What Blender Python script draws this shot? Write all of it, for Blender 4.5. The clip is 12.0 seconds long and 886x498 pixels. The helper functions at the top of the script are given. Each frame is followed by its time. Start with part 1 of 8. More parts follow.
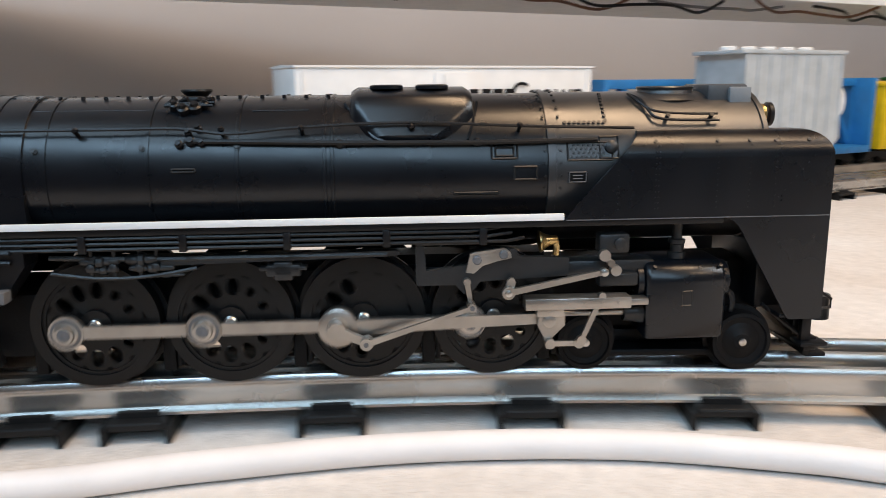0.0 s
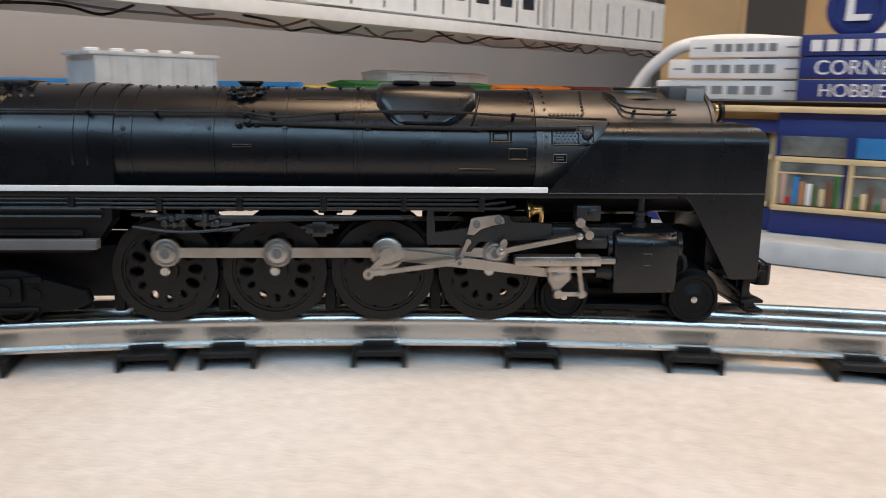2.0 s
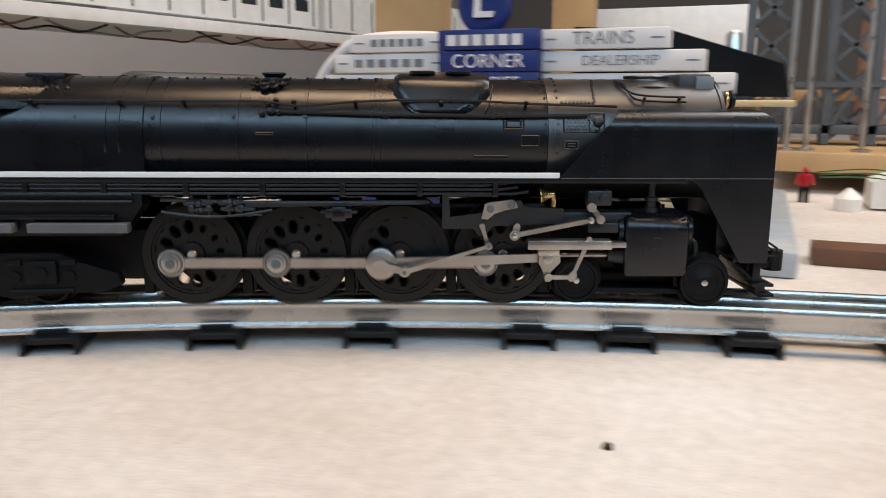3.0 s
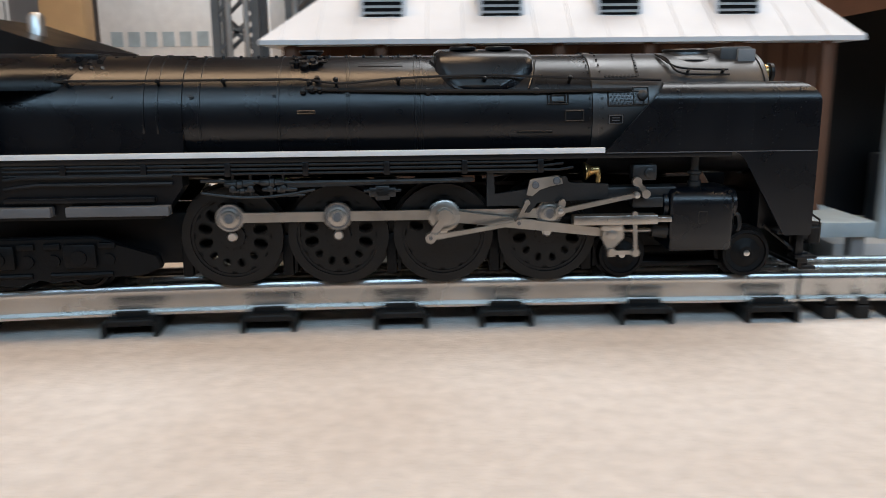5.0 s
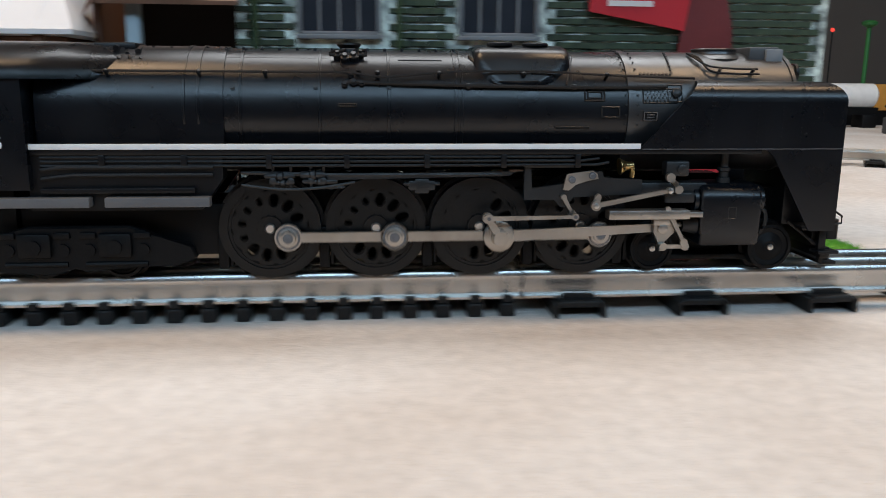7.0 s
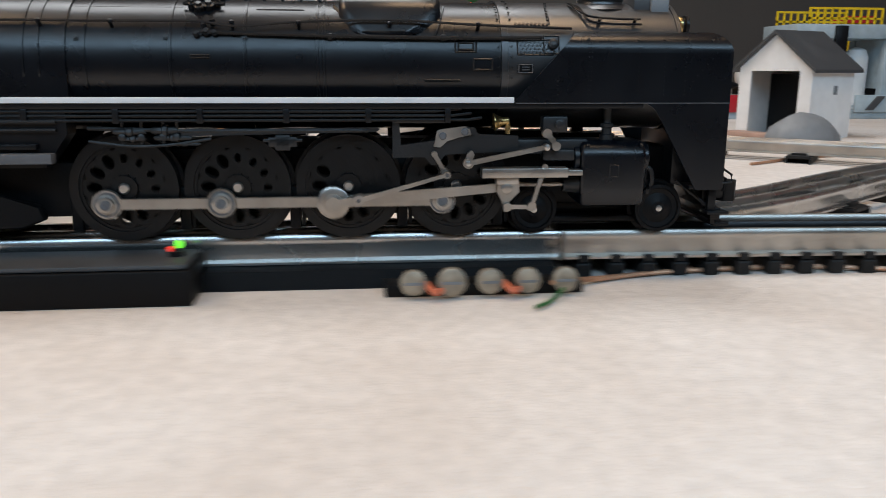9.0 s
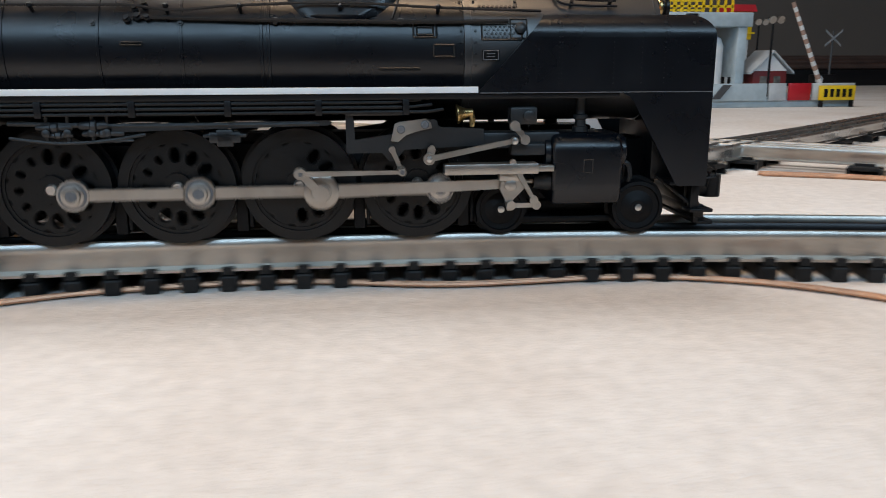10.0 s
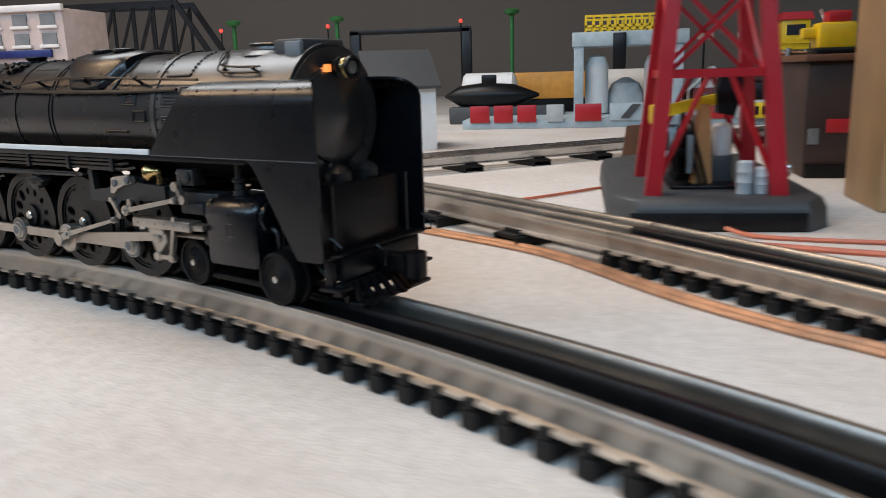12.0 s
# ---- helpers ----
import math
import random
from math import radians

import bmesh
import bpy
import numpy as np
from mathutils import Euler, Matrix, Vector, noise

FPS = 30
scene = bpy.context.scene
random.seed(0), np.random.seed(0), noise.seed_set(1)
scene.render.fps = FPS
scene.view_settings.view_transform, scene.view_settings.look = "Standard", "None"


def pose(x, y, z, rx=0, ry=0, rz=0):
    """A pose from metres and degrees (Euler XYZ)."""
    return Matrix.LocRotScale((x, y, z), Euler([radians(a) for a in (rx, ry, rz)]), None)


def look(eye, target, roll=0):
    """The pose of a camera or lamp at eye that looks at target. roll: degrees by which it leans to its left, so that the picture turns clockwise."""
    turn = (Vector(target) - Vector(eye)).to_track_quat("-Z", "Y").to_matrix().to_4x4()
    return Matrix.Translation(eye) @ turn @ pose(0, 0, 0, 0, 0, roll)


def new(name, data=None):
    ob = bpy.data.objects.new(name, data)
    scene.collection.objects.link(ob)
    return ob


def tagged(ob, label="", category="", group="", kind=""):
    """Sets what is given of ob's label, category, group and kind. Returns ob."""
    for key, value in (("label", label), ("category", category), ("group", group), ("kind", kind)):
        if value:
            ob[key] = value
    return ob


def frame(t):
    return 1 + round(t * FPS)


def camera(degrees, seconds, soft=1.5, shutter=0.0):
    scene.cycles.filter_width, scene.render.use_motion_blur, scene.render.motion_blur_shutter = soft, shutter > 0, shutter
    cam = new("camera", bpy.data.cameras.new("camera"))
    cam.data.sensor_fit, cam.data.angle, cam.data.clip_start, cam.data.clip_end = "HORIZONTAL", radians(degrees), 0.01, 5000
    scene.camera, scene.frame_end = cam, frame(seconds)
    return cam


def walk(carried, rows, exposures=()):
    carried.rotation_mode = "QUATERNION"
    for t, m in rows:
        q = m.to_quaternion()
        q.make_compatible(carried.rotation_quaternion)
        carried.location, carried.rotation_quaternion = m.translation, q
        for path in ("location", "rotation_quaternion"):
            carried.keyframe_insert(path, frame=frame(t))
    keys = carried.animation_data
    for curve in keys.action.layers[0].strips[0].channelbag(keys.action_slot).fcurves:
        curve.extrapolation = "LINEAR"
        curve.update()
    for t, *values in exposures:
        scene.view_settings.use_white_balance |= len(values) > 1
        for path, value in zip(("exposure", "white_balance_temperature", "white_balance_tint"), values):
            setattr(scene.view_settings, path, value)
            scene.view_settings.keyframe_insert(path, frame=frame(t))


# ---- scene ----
# ---------------------------------------------------------------- camera
cam = camera(58.9, 12.0, soft=0.9, shutter=0.4)
walk(cam, [
    (0.0, pose(0.4398, 0.2311, 0.1158, 78.18, 0.55, 53.76)),
    (0.5, pose(0.4852, 0.2758, 0.1149, 78.76, 0.34, 47.53)),
    (1.0, pose(0.5547, 0.3286, 0.1154, 78.91, 0.45, 44.61)),
    (1.5, pose(0.6195, 0.3685, 0.1157, 78.34, -0.09, 38.43)),
    (2.0, pose(0.6914, 0.4043, 0.1129, 78.46, -0.69, 32.18)),
    (2.5, pose(0.7523, 0.4346, 0.1059, 79.00, 0.12, 28.98)),
    (3.0, pose(0.8255, 0.4595, 0.1059, 78.93, -0.27, 22.06)),
    (3.5, pose(0.8891, 0.4810, 0.1036, 78.20, -0.22, 17.27)),
    (4.0, pose(0.9512, 0.4955, 0.1018, 77.87, -0.01, 11.16)),
    (4.5, pose(1.0153, 0.5046, 0.1008, 77.92, 0.31, 4.51)),
    (5.0, pose(1.0913, 0.5080, 0.1008, 78.15, 0.51, -0.32)),
    (5.5, pose(1.1805, 0.5039, 0.1024, 78.37, 0.34, -2.41)),
    (6.0, pose(1.2774, 0.4925, 0.1057, 78.55, -0.24, -2.59)),
    (6.5, pose(1.3655, 0.5036, 0.1037, 78.29, -0.32, -4.61)),
    (7.0, pose(1.4687, 0.5094, 0.1003, 77.87, -0.38, -5.28)),
    (7.5, pose(1.5845, 0.5107, 0.0958, 77.34, -0.42, -4.97)),
    (8.0, pose(1.7055, 0.5108, 0.0913, 76.90, -0.41, -4.56)),
    (8.5, pose(1.8244, 0.5128, 0.0882, 76.76, -0.35, -4.95)),
    (9.0, pose(1.9396, 0.5172, 0.0868, 76.96, -0.23, -6.35)),
    (9.5, pose(2.0558, 0.5328, 0.0833, 76.96, 0.13, -6.43)),
    (10.0, pose(2.1535, 0.5354, 0.0851, 76.39, 0.12, -9.21)),
    (10.5, pose(2.2815, 0.5178, 0.0964, 76.77, 1.07, -8.63)),
    (11.0, pose(2.4629, 0.4932, 0.0841, 76.44, 0.22, -8.14)),
    (11.5, pose(2.6255, 0.4609, 0.0921, 76.98, 1.83, 3.06)),
    (12.0, pose(2.7722, 0.4168, 0.1012, 77.40, 1.70, 9.75)),
], exposures=[(0.0, 0.42), (0.7, 0.48), (1.5, 0.24), (3.0, 0.02), (5.5, -0.26), (8.5, -0.22), (10.5, 0.0), (11.5, 0.0), (12.0, 0.14)])

# ---------------------------------------------------------------- light
world = bpy.data.worlds.new("world")
scene.world = world
world.use_nodes = True
world.node_tree.nodes["Background"].inputs[0].default_value = (0.75, 0.86, 1.0, 1)
world.node_tree.nodes["Background"].inputs[1].default_value = 0.2


def area(name, eye, target, w, h, power, colour):
    d = bpy.data.lights.new(name, "AREA")
    d.shape, d.size, d.size_y, d.energy, d.color = "RECTANGLE", w, h, power, colour
    ob = new(name, d)
    ob.matrix_world = look(eye, target)
    return ob


# daylight from the window behind the camera, and the ceiling lights over the layout
area("window_light", (1.9, -0.74, 1.24), (1.9, 1.0, 1.10), 4.2, 0.32, 35.0, (0.48, 0.74, 1.0))
area("ceiling_light_cool", (1.75, -0.50, 1.50), (1.75, -0.05, 0), 3.4, 0.30, 8, (0.56, 0.79, 1.0))
area("ceiling_light_warm", (0.72, 0.70, 1.50), (0.72, 0.70, 0), 0.92, 0.36, 14, (1.0, 0.69, 0.43))
area("ceiling_light_amber", (2.25, 0.70, 1.50), (2.25, 0.70, 0), 0.50, 0.34, 7.0, (1.0, 0.69, 0.43))
area("ceiling_light_pale", (1.70, 1.45, 1.50), (1.70, 1.45, 0), 1.30, 0.62, 20, (0.94, 0.97, 1.0))


# ---------------------------------------------------------------- materials
def material(name, colour, rough=0.5, metal=0.0, vary=0.12, scale=60.0, bump=0.15, fine=900.0, glow=0.0, spec=0.5, each=0.0):
    m = bpy.data.materials.new(name)
    m.use_nodes = True
    nt = m.node_tree
    n, l = nt.nodes, nt.links
    b = n["Principled BSDF"]
    tc = n.new("ShaderNodeTexCoord")
    n1 = n.new("ShaderNodeTexNoise")
    n1.inputs["Scale"].default_value, n1.inputs["Detail"].default_value = scale, 5
    n2 = n.new("ShaderNodeTexNoise")
    n2.inputs["Scale"].default_value, n2.inputs["Detail"].default_value = fine, 3
    l.new(tc.outputs["Object"], n1.inputs["Vector"])
    l.new(tc.outputs["Object"], n2.inputs["Vector"])
    mr = n.new("ShaderNodeMapRange")
    mr.inputs["From Min"].default_value, mr.inputs["From Max"].default_value = 0.3, 0.7
    mr.inputs["To Min"].default_value, mr.inputs["To Max"].default_value = 1 - vary, 1 + vary
    l.new(n1.outputs["Fac"], mr.inputs["Value"])
    hsv = n.new("ShaderNodeHueSaturation")
    hsv.inputs["Color"].default_value = (*colour, 1)
    if each:
        oi = n.new("ShaderNodeObjectInfo")
        m2 = n.new("ShaderNodeMapRange")
        m2.inputs["To Min"].default_value, m2.inputs["To Max"].default_value = 1 - each, 1 + each
        l.new(oi.outputs["Random"], m2.inputs["Value"])
        mul = n.new("ShaderNodeMath")
        mul.operation = "MULTIPLY"
        l.new(mr.outputs["Result"], mul.inputs[0])
        l.new(m2.outputs["Result"], mul.inputs[1])
        l.new(mul.outputs[0], hsv.inputs["Value"])
    else:
        l.new(mr.outputs["Result"], hsv.inputs["Value"])
    l.new(hsv.outputs["Color"], b.inputs["Base Color"])
    mr3 = n.new("ShaderNodeMapRange")
    mr3.inputs["To Min"].default_value, mr3.inputs["To Max"].default_value = max(rough - 0.1, 0.03), min(rough + 0.1, 1)
    l.new(n1.outputs["Fac"], mr3.inputs["Value"])
    l.new(mr3.outputs["Result"], b.inputs["Roughness"])
    b.inputs["Metallic"].default_value = metal
    b.inputs["Specular IOR Level"].default_value = spec
    if bump:
        bp = n.new("ShaderNodeBump")
        bp.inputs["Strength"].default_value, bp.inputs["Distance"].default_value = bump, 0.0006
        l.new(n2.outputs["Fac"], bp.inputs["Height"])
        l.new(bp.outputs["Normal"], b.inputs["Normal"])
    if glow:
        b.inputs["Emission Color"].default_value = (*colour, 1)
        b.inputs["Emission Strength"].default_value = glow
    return m


M = dict(
    black=material("black_paint", (0.0024, 0.0036, 0.0060), 0.29, spec=0.50, bump=0.02, vary=0.08),
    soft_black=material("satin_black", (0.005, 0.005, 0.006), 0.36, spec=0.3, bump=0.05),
    smokebox=material("graphite_paint", (0.016, 0.0165, 0.018), 0.34, spec=0.95, bump=0.02),
    grey_black=material("charcoal_metal", (0.012, 0.0125, 0.0135), 0.42),
    wheel=material("black_cast_wheel", (0.0042, 0.0040, 0.0041), 0.38, spec=0.32, vary=0.2, scale=300),
    plastic=material("black_plastic", (0.0035, 0.0035, 0.004), 0.5, spec=0.18),
    white=material("white_paint", (0.8, 0.8, 0.79), 0.45, vary=0.05),
    rod=material("dull_steel", (0.42, 0.39, 0.355), 0.33, metal=0.92, vary=0.22),
    nickel=material("bright_nickel", (0.58, 0.57, 0.55), 0.3, metal=1.0),
    brass=material("brass", (0.55, 0.4, 0.18), 0.28, metal=1.0),
    strip=material("grey_strip", (0.11, 0.11, 0.115), 0.5),
    rail=material("tinned_rail", (0.50, 0.49, 0.47), 0.27, metal=0.9, vary=0.18, scale=25, bump=0.1),
    rail_old=material("worn_rail", (0.44, 0.41, 0.37), 0.34, metal=0.85, vary=0.25, scale=30),
    rail_dark=material("blackened_rail", (0.02, 0.02, 0.022), 0.35, metal=0.6),
    tie=material("black_tie", (0.007, 0.007, 0.0072), 0.55, each=0.3, spec=0.3),
    lit=material("warm_lamp", (1.0, 0.30, 0.07), 0.4, glow=1.0, vary=0, bump=0),
    green_lit=material("green_lamp", (0.2, 1.0, 0.05), 0.4, glow=1.1, vary=0, bump=0),
    red_lit=material("red_lamp", (1.0, 0.06, 0.04), 0.4, glow=0.9, vary=0, bump=0),
    # dark colour of the added south wall, keeps grey reflections off the locomotive
    panel=material("dark_unseen_wall", (0.07, 0.055, 0.045), 0.6, scale=8),
    wall=material("wall_paint", (0.52, 0.49, 0.48), 0.85, vary=0.04, scale=3, fine=150),
    wall_brown=material("taupe_wall_paint", (0.17, 0.145, 0.125), 0.85, vary=0.06, scale=3, fine=150),
    ceiling=material("tan_ceiling_boards", (0.34, 0.225, 0.15), 0.9, vary=0.06, scale=3),
    wood=material("pine", (0.52, 0.33, 0.16), 0.5, vary=0.16, scale=14, fine=120),
    roof_white=material("light_grey_roof", (0.72, 0.73, 0.75), 0.6, vary=0.06, scale=25),
    red=material("red_plastic", (0.40, 0.010, 0.018), 0.35, vary=0.06),
    red_sign=material("red_sign", (0.55, 0.02, 0.03), 0.45, vary=0.05),
    maroon=material("maroon_paint", (0.16, 0.02, 0.02), 0.5),
    orange=material("orange_paint", (0.75, 0.22, 0.02), 0.5),
    green=material("green_paint", (0.02, 0.13, 0.03), 0.5),
    green_dark=material("dark_green_paint", (0.03, 0.06, 0.02), 0.6),
    blue=material("blue_paint", (0.02, 0.17, 0.42), 0.45),
    navy=material("navy_paint", (0.012, 0.025, 0.15), 0.45),
    yellow=material("yellow_plastic", (0.75, 0.5, 0.01), 0.4),
    cream=material("cream_plastic", (0.62, 0.46, 0.25), 0.5),
    grey=material("grey_plastic", (0.42, 0.45, 0.47), 0.5),
    bluegrey=material("blue_grey_plastic", (0.38, 0.46, 0.5), 0.5),
    mid_grey=material("mid_grey", (0.2, 0.21, 0.22), 0.5),
    dark_grey=material("dark_grey", (0.055, 0.058, 0.062), 0.5),
    brown=material("brown_plastic", (0.14, 0.06, 0.03), 0.55),
    brownstone=material("brownstone", (0.10, 0.06, 0.05), 0.7, vary=0.25, scale=90),
    steel_grey=material("steel_grey_plastic", (0.085, 0.095, 0.105), 0.5),
    dark_brown=material("dark_brown_board", (0.05, 0.028, 0.022), 0.6, vary=0.3, scale=20),
    pink=material("pale_pink_paint", (0.55, 0.44, 0.41), 0.6),
    rust=material("pinkish_rust", (0.42, 0.27, 0.21), 0.6),
    copper=material("copper_wire", (0.50, 0.27, 0.16), 0.34, metal=0.35, vary=0.25, scale=90),
    red_wire=material("red_wire", (0.6, 0.16, 0.08), 0.4),
    cord=material("white_vinyl", (0.78, 0.74, 0.72), 0.45, vary=0.04),
    leaf=material("leaf", (0.05, 0.11, 0.02), 0.7, vary=0.5, scale=150),
    grass=material("grass_mat", (0.16, 0.42, 0.04), 0.8, vary=0.35, scale=200, fine=1500, bump=0.8),
    nut=material("dull_nickel", (0.36, 0.31, 0.24), 0.5, metal=0.5, vary=0.3, scale=200),
    orange_brown=material("orange_brown_paint", (0.45, 0.2, 0.07), 0.6),
    # yellow steel with the works bay's shade put into the colour
    shaded_yellow=material("shaded_yellow_steel", (0.36, 0.21, 0.02), 0.5, vary=0.2),
    amber=material("amber_paint", (0.62, 0.29, 0.05), 0.5),
    post_wood=material("amber_pine", (0.42, 0.25, 0.115), 0.55, vary=0.2, scale=14, fine=120),
    pane=material("dark_pane", (0.03, 0.035, 0.045), 0.12, bump=0),
    pane_light=material("clear_pane", (0.15, 0.15, 0.14), 0.1, vary=0.5, scale=60, bump=0),
)


def felt():
    m = bpy.data.materials.new("table_felt")
    m.use_nodes = True
    nt = m.node_tree
    n, l = nt.nodes, nt.links
    b = n["Principled BSDF"]
    tc = n.new("ShaderNodeTexCoord")
    big = n.new("ShaderNodeTexNoise")
    big.inputs["Scale"].default_value, big.inputs["Detail"].default_value = 7, 4
    mid = n.new("ShaderNodeTexNoise")
    mid.inputs["Scale"].default_value, mid.inputs["Detail"].default_value = 150, 5
    fine = n.new("ShaderNodeTexNoise")
    fine.inputs["Scale"].default_value, fine.inputs["Detail"].default_value = 620, 4
    for q in (big, mid, fine):
        l.new(tc.outputs["Object"], q.inputs["Vector"])
    ramp = n.new("ShaderNodeValToRGB")
    ramp.color_ramp.elements[0].position, ramp.color_ramp.elements[1].position = 0.3, 0.7
    ramp.color_ramp.elements[0].color = (0.61, 0.55, 0.50, 1)
    ramp.color_ramp.elements[1].color = (0.735, 0.71, 0.685, 1)
    l.new(big.outputs["Fac"], ramp.inputs["Fac"])
    mr = n.new("ShaderNodeMapRange")
    mr.inputs["From Min"].default_value, mr.inputs["From Max"].default_value = 0.3, 0.7
    mr.inputs["To Min"].default_value, mr.inputs["To Max"].default_value = 0.90, 1.05
    l.new(mid.outputs["Fac"], mr.inputs["Value"])
    hsv = n.new("ShaderNodeHueSaturation")
    l.new(ramp.outputs["Color"], hsv.inputs["Color"])
    l.new(mr.outputs["Result"], hsv.inputs["Value"])
    l.new(hsv.outputs["Color"], b.inputs["Base Color"])
    b.inputs["Roughness"].default_value = 0.95
    b.inputs["Specular IOR Level"].default_value = 0.1
    add = n.new("ShaderNodeMath")
    add.operation = "ADD"
    l.new(mid.outputs["Fac"], add.inputs[0])
    l.new(fine.outputs["Fac"], add.inputs[1])
    bp = n.new("ShaderNodeBump")
    bp.inputs["Strength"].default_value, bp.inputs["Distance"].default_value = 0.32, 0.0030
    l.new(add.outputs[0], bp.inputs["Height"])
    l.new(bp.outputs["Normal"], b.inputs["Normal"])
    return m


M["felt"] = felt()


# ---------------------------------------------------------------- building helpers
def B():
    return bmesh.new()


def box(bm, x0, x1, y0, y1, z0, z1, bev=0.0, m=None):
    vs = [Vector((x, y, z)) for x in (x0, x1) for y in (y0, y1) for z in (z0, z1)]
    v = [bm.verts.new(m @ p if m else p) for p in vs]
    fs = [bm.faces.new([v[i] for i in q]) for q in ((0, 1, 3, 2), (4, 6, 7, 5), (0, 4, 5, 1), (2, 3, 7, 6), (0, 2, 6, 4), (1, 5, 7, 3))]
    if bev:
        es = list({e for f in fs for e in f.edges})
        bmesh.ops.bevel(bm, geom=es, offset=bev, segments=2, profile=0.5, affect="EDGES", clamp_overlap=True)
    return bm


def ring_pts(c, u, w, r, n):
    return [c + r * (math.cos(2 * math.pi * k / n) * u + math.sin(2 * math.pi * k / n) * w) for k in range(n)]


def frame_of(d):
    d = d.normalized()
    u = d.cross(Vector((0, 0, 1)) if abs(d.z) < 0.9 else Vector((1, 0, 0))).normalized()
    return u, d.cross(u)


def loft(bm, rings, caps=True):
    rows = [[bm.verts.new(p) for p in r] for r in rings]
    n = len(rows[0])
    for a, b in zip(rows, rows[1:]):
        for k in range(n):
            bm.faces.new((a[k], a[(k + 1) % n], b[(k + 1) % n], b[k]))
    if caps:
        bm.faces.new(rows[0][::-1])
        bm.faces.new(rows[-1])
    return bm


def cyl(bm, p, q, r, n=14, r2=None):
    p, q = Vector(p), Vector(q)
    u, w = frame_of(q - p)
    return loft(bm, [ring_pts(p, u, w, r, n), ring_pts(q, u, w, r if r2 is None else r2, n)])


def lathe(bm, p, d, prof, n=20):
    """prof: (distance along d, radius) rows."""
    p, d = Vector(p), Vector(d).normalized()
    u, w = frame_of(d)
    return loft(bm, [ring_pts(p + a * d, u, w, max(r, 1e-5), n) for a, r in prof])


def tube(bm, pts, r, n=6):
    pts = [Vector(p) for p in pts]
    rings = []
    for i, p in enumerate(pts):
        d = pts[min(i + 1, len(pts) - 1)] - pts[max(i - 1, 0)]
        u, w = frame_of(d)
        rings.append(ring_pts(p, u, w, r, n))
    return loft(bm, rings)


def smooth_line(pts, steps=6):
    pts = [Vector(p) for p in pts]
    out = []
    for i in range(len(pts) - 1):
        a, b = pts[i], pts[i + 1]
        ma = (b - pts[max(i - 1, 0)]) / 2
        mb = (pts[min(i + 2, len(pts) - 1)] - a) / 2
        for k in range(steps):
            t = k / steps
            out.append((2 * t**3 - 3 * t**2 + 1) * a + (t**3 - 2 * t**2 + t) * ma + (3 * t**2 - 2 * t**3) * b + (t**3 - t**2) * mb)
    return out + [pts[-1]]


def prism(bm, outline, y0, y1, m=None):
    """An outline of (x, z) drawn out from y0 to y1."""
    a = [Vector((x, y0, z)) for x, z in outline]
    b = [Vector((x, y1, z)) for x, z in outline]
    if m:
        a, b = [m @ p for p in a], [m @ p for p in b]
    return loft(bm, [a, b])


def part(name, bm, mat, parent, label="", m=None, sharp=35):
    bmesh.ops.recalc_face_normals(bm, faces=bm.faces)
    me = bpy.data.meshes.new(name)
    bm.to_mesh(me)
    bm.free()
    me.materials.append(M[mat])
    for p in me.polygons:
        p.use_smooth = True
    me.set_sharp_from_angle(angle=radians(sharp))
    ob = new(name, me)
    ob.parent = parent
    if m:
        ob.matrix_basis = m
    if label:
        tagged(ob, label)
    return ob


def share(name, mesh, parent, m):
    ob = new(name, mesh)
    ob.parent = parent
    ob.matrix_basis = m
    return ob


def thing(name, label, category, group="", kind="", m=None):
    ob = new(name)
    ob.empty_display_size = 0.02
    if m:
        ob.matrix_basis = m
    return tagged(ob, label, category, group, kind)


def structure(name, bm, mat, label, category, sharp=35):
    return tagged(part(name, bm, mat, None, "", None, sharp), label, category, "", "structure")


def text_part(name, words, size, mat, parent, m, depth=0.0002, label="", bold=0.0):
    c = bpy.data.curves.new(name, "FONT")
    c.body, c.size, c.extrude, c.align_x, c.align_y = words, size, depth, "CENTER", "CENTER"
    c.offset = bold
    c.materials.append(M[mat])
    ob = new(name, c)
    ob.parent = parent
    ob.matrix_basis = m
    if label:
        tagged(ob, label)
    return ob


# ---------------------------------------------------------------- the line of the track
RAIL_TOP, SPEED = 0.0195, 0.2113
BENDS = [(-1.2, -1.0), (-0.4, -1.0), (-0.1, -0.26), (0.142, -0.951), (0.383, -1.018), (0.625, -1.002), (0.867, -0.995), (1.108, -0.244),
         (1.35, 0.014), (1.592, 0.0), (1.833, -0.04), (2.075, -0.21), (2.317, -1.037), (2.558, -0.942), (2.8, -0.867), (3.6, -0.95)]
S = np.arange(-1.2, 3.6, 0.005)
K = np.interp(S, [b[0] for b in BENDS], [b[1] for b in BENDS])
TH = np.concatenate([[0], np.cumsum((K[1:] + K[:-1]) / 2 * 0.005)])
TH -= np.interp(1.3, S, TH)
MID = (TH[1:] + TH[:-1]) / 2
PX = np.concatenate([[0], np.cumsum(np.cos(MID) * 0.005)])
PY = np.concatenate([[0], np.cumsum(np.sin(MID) * 0.005)])
PX += 1.3135 - np.interp(1.3, S, PX)
PY += 0.8540 - np.interp(1.3, S, PY)


def on_line(s):
    return float(np.interp(s, S, PX)), float(np.interp(s, S, PY)), float(np.interp(s, S, TH))


def line_points(s0, s1, step=0.02):
    n = max(2, int((s1 - s0) / step) + 1)
    return [on_line(s) for s in np.linspace(s0, s1, n)]


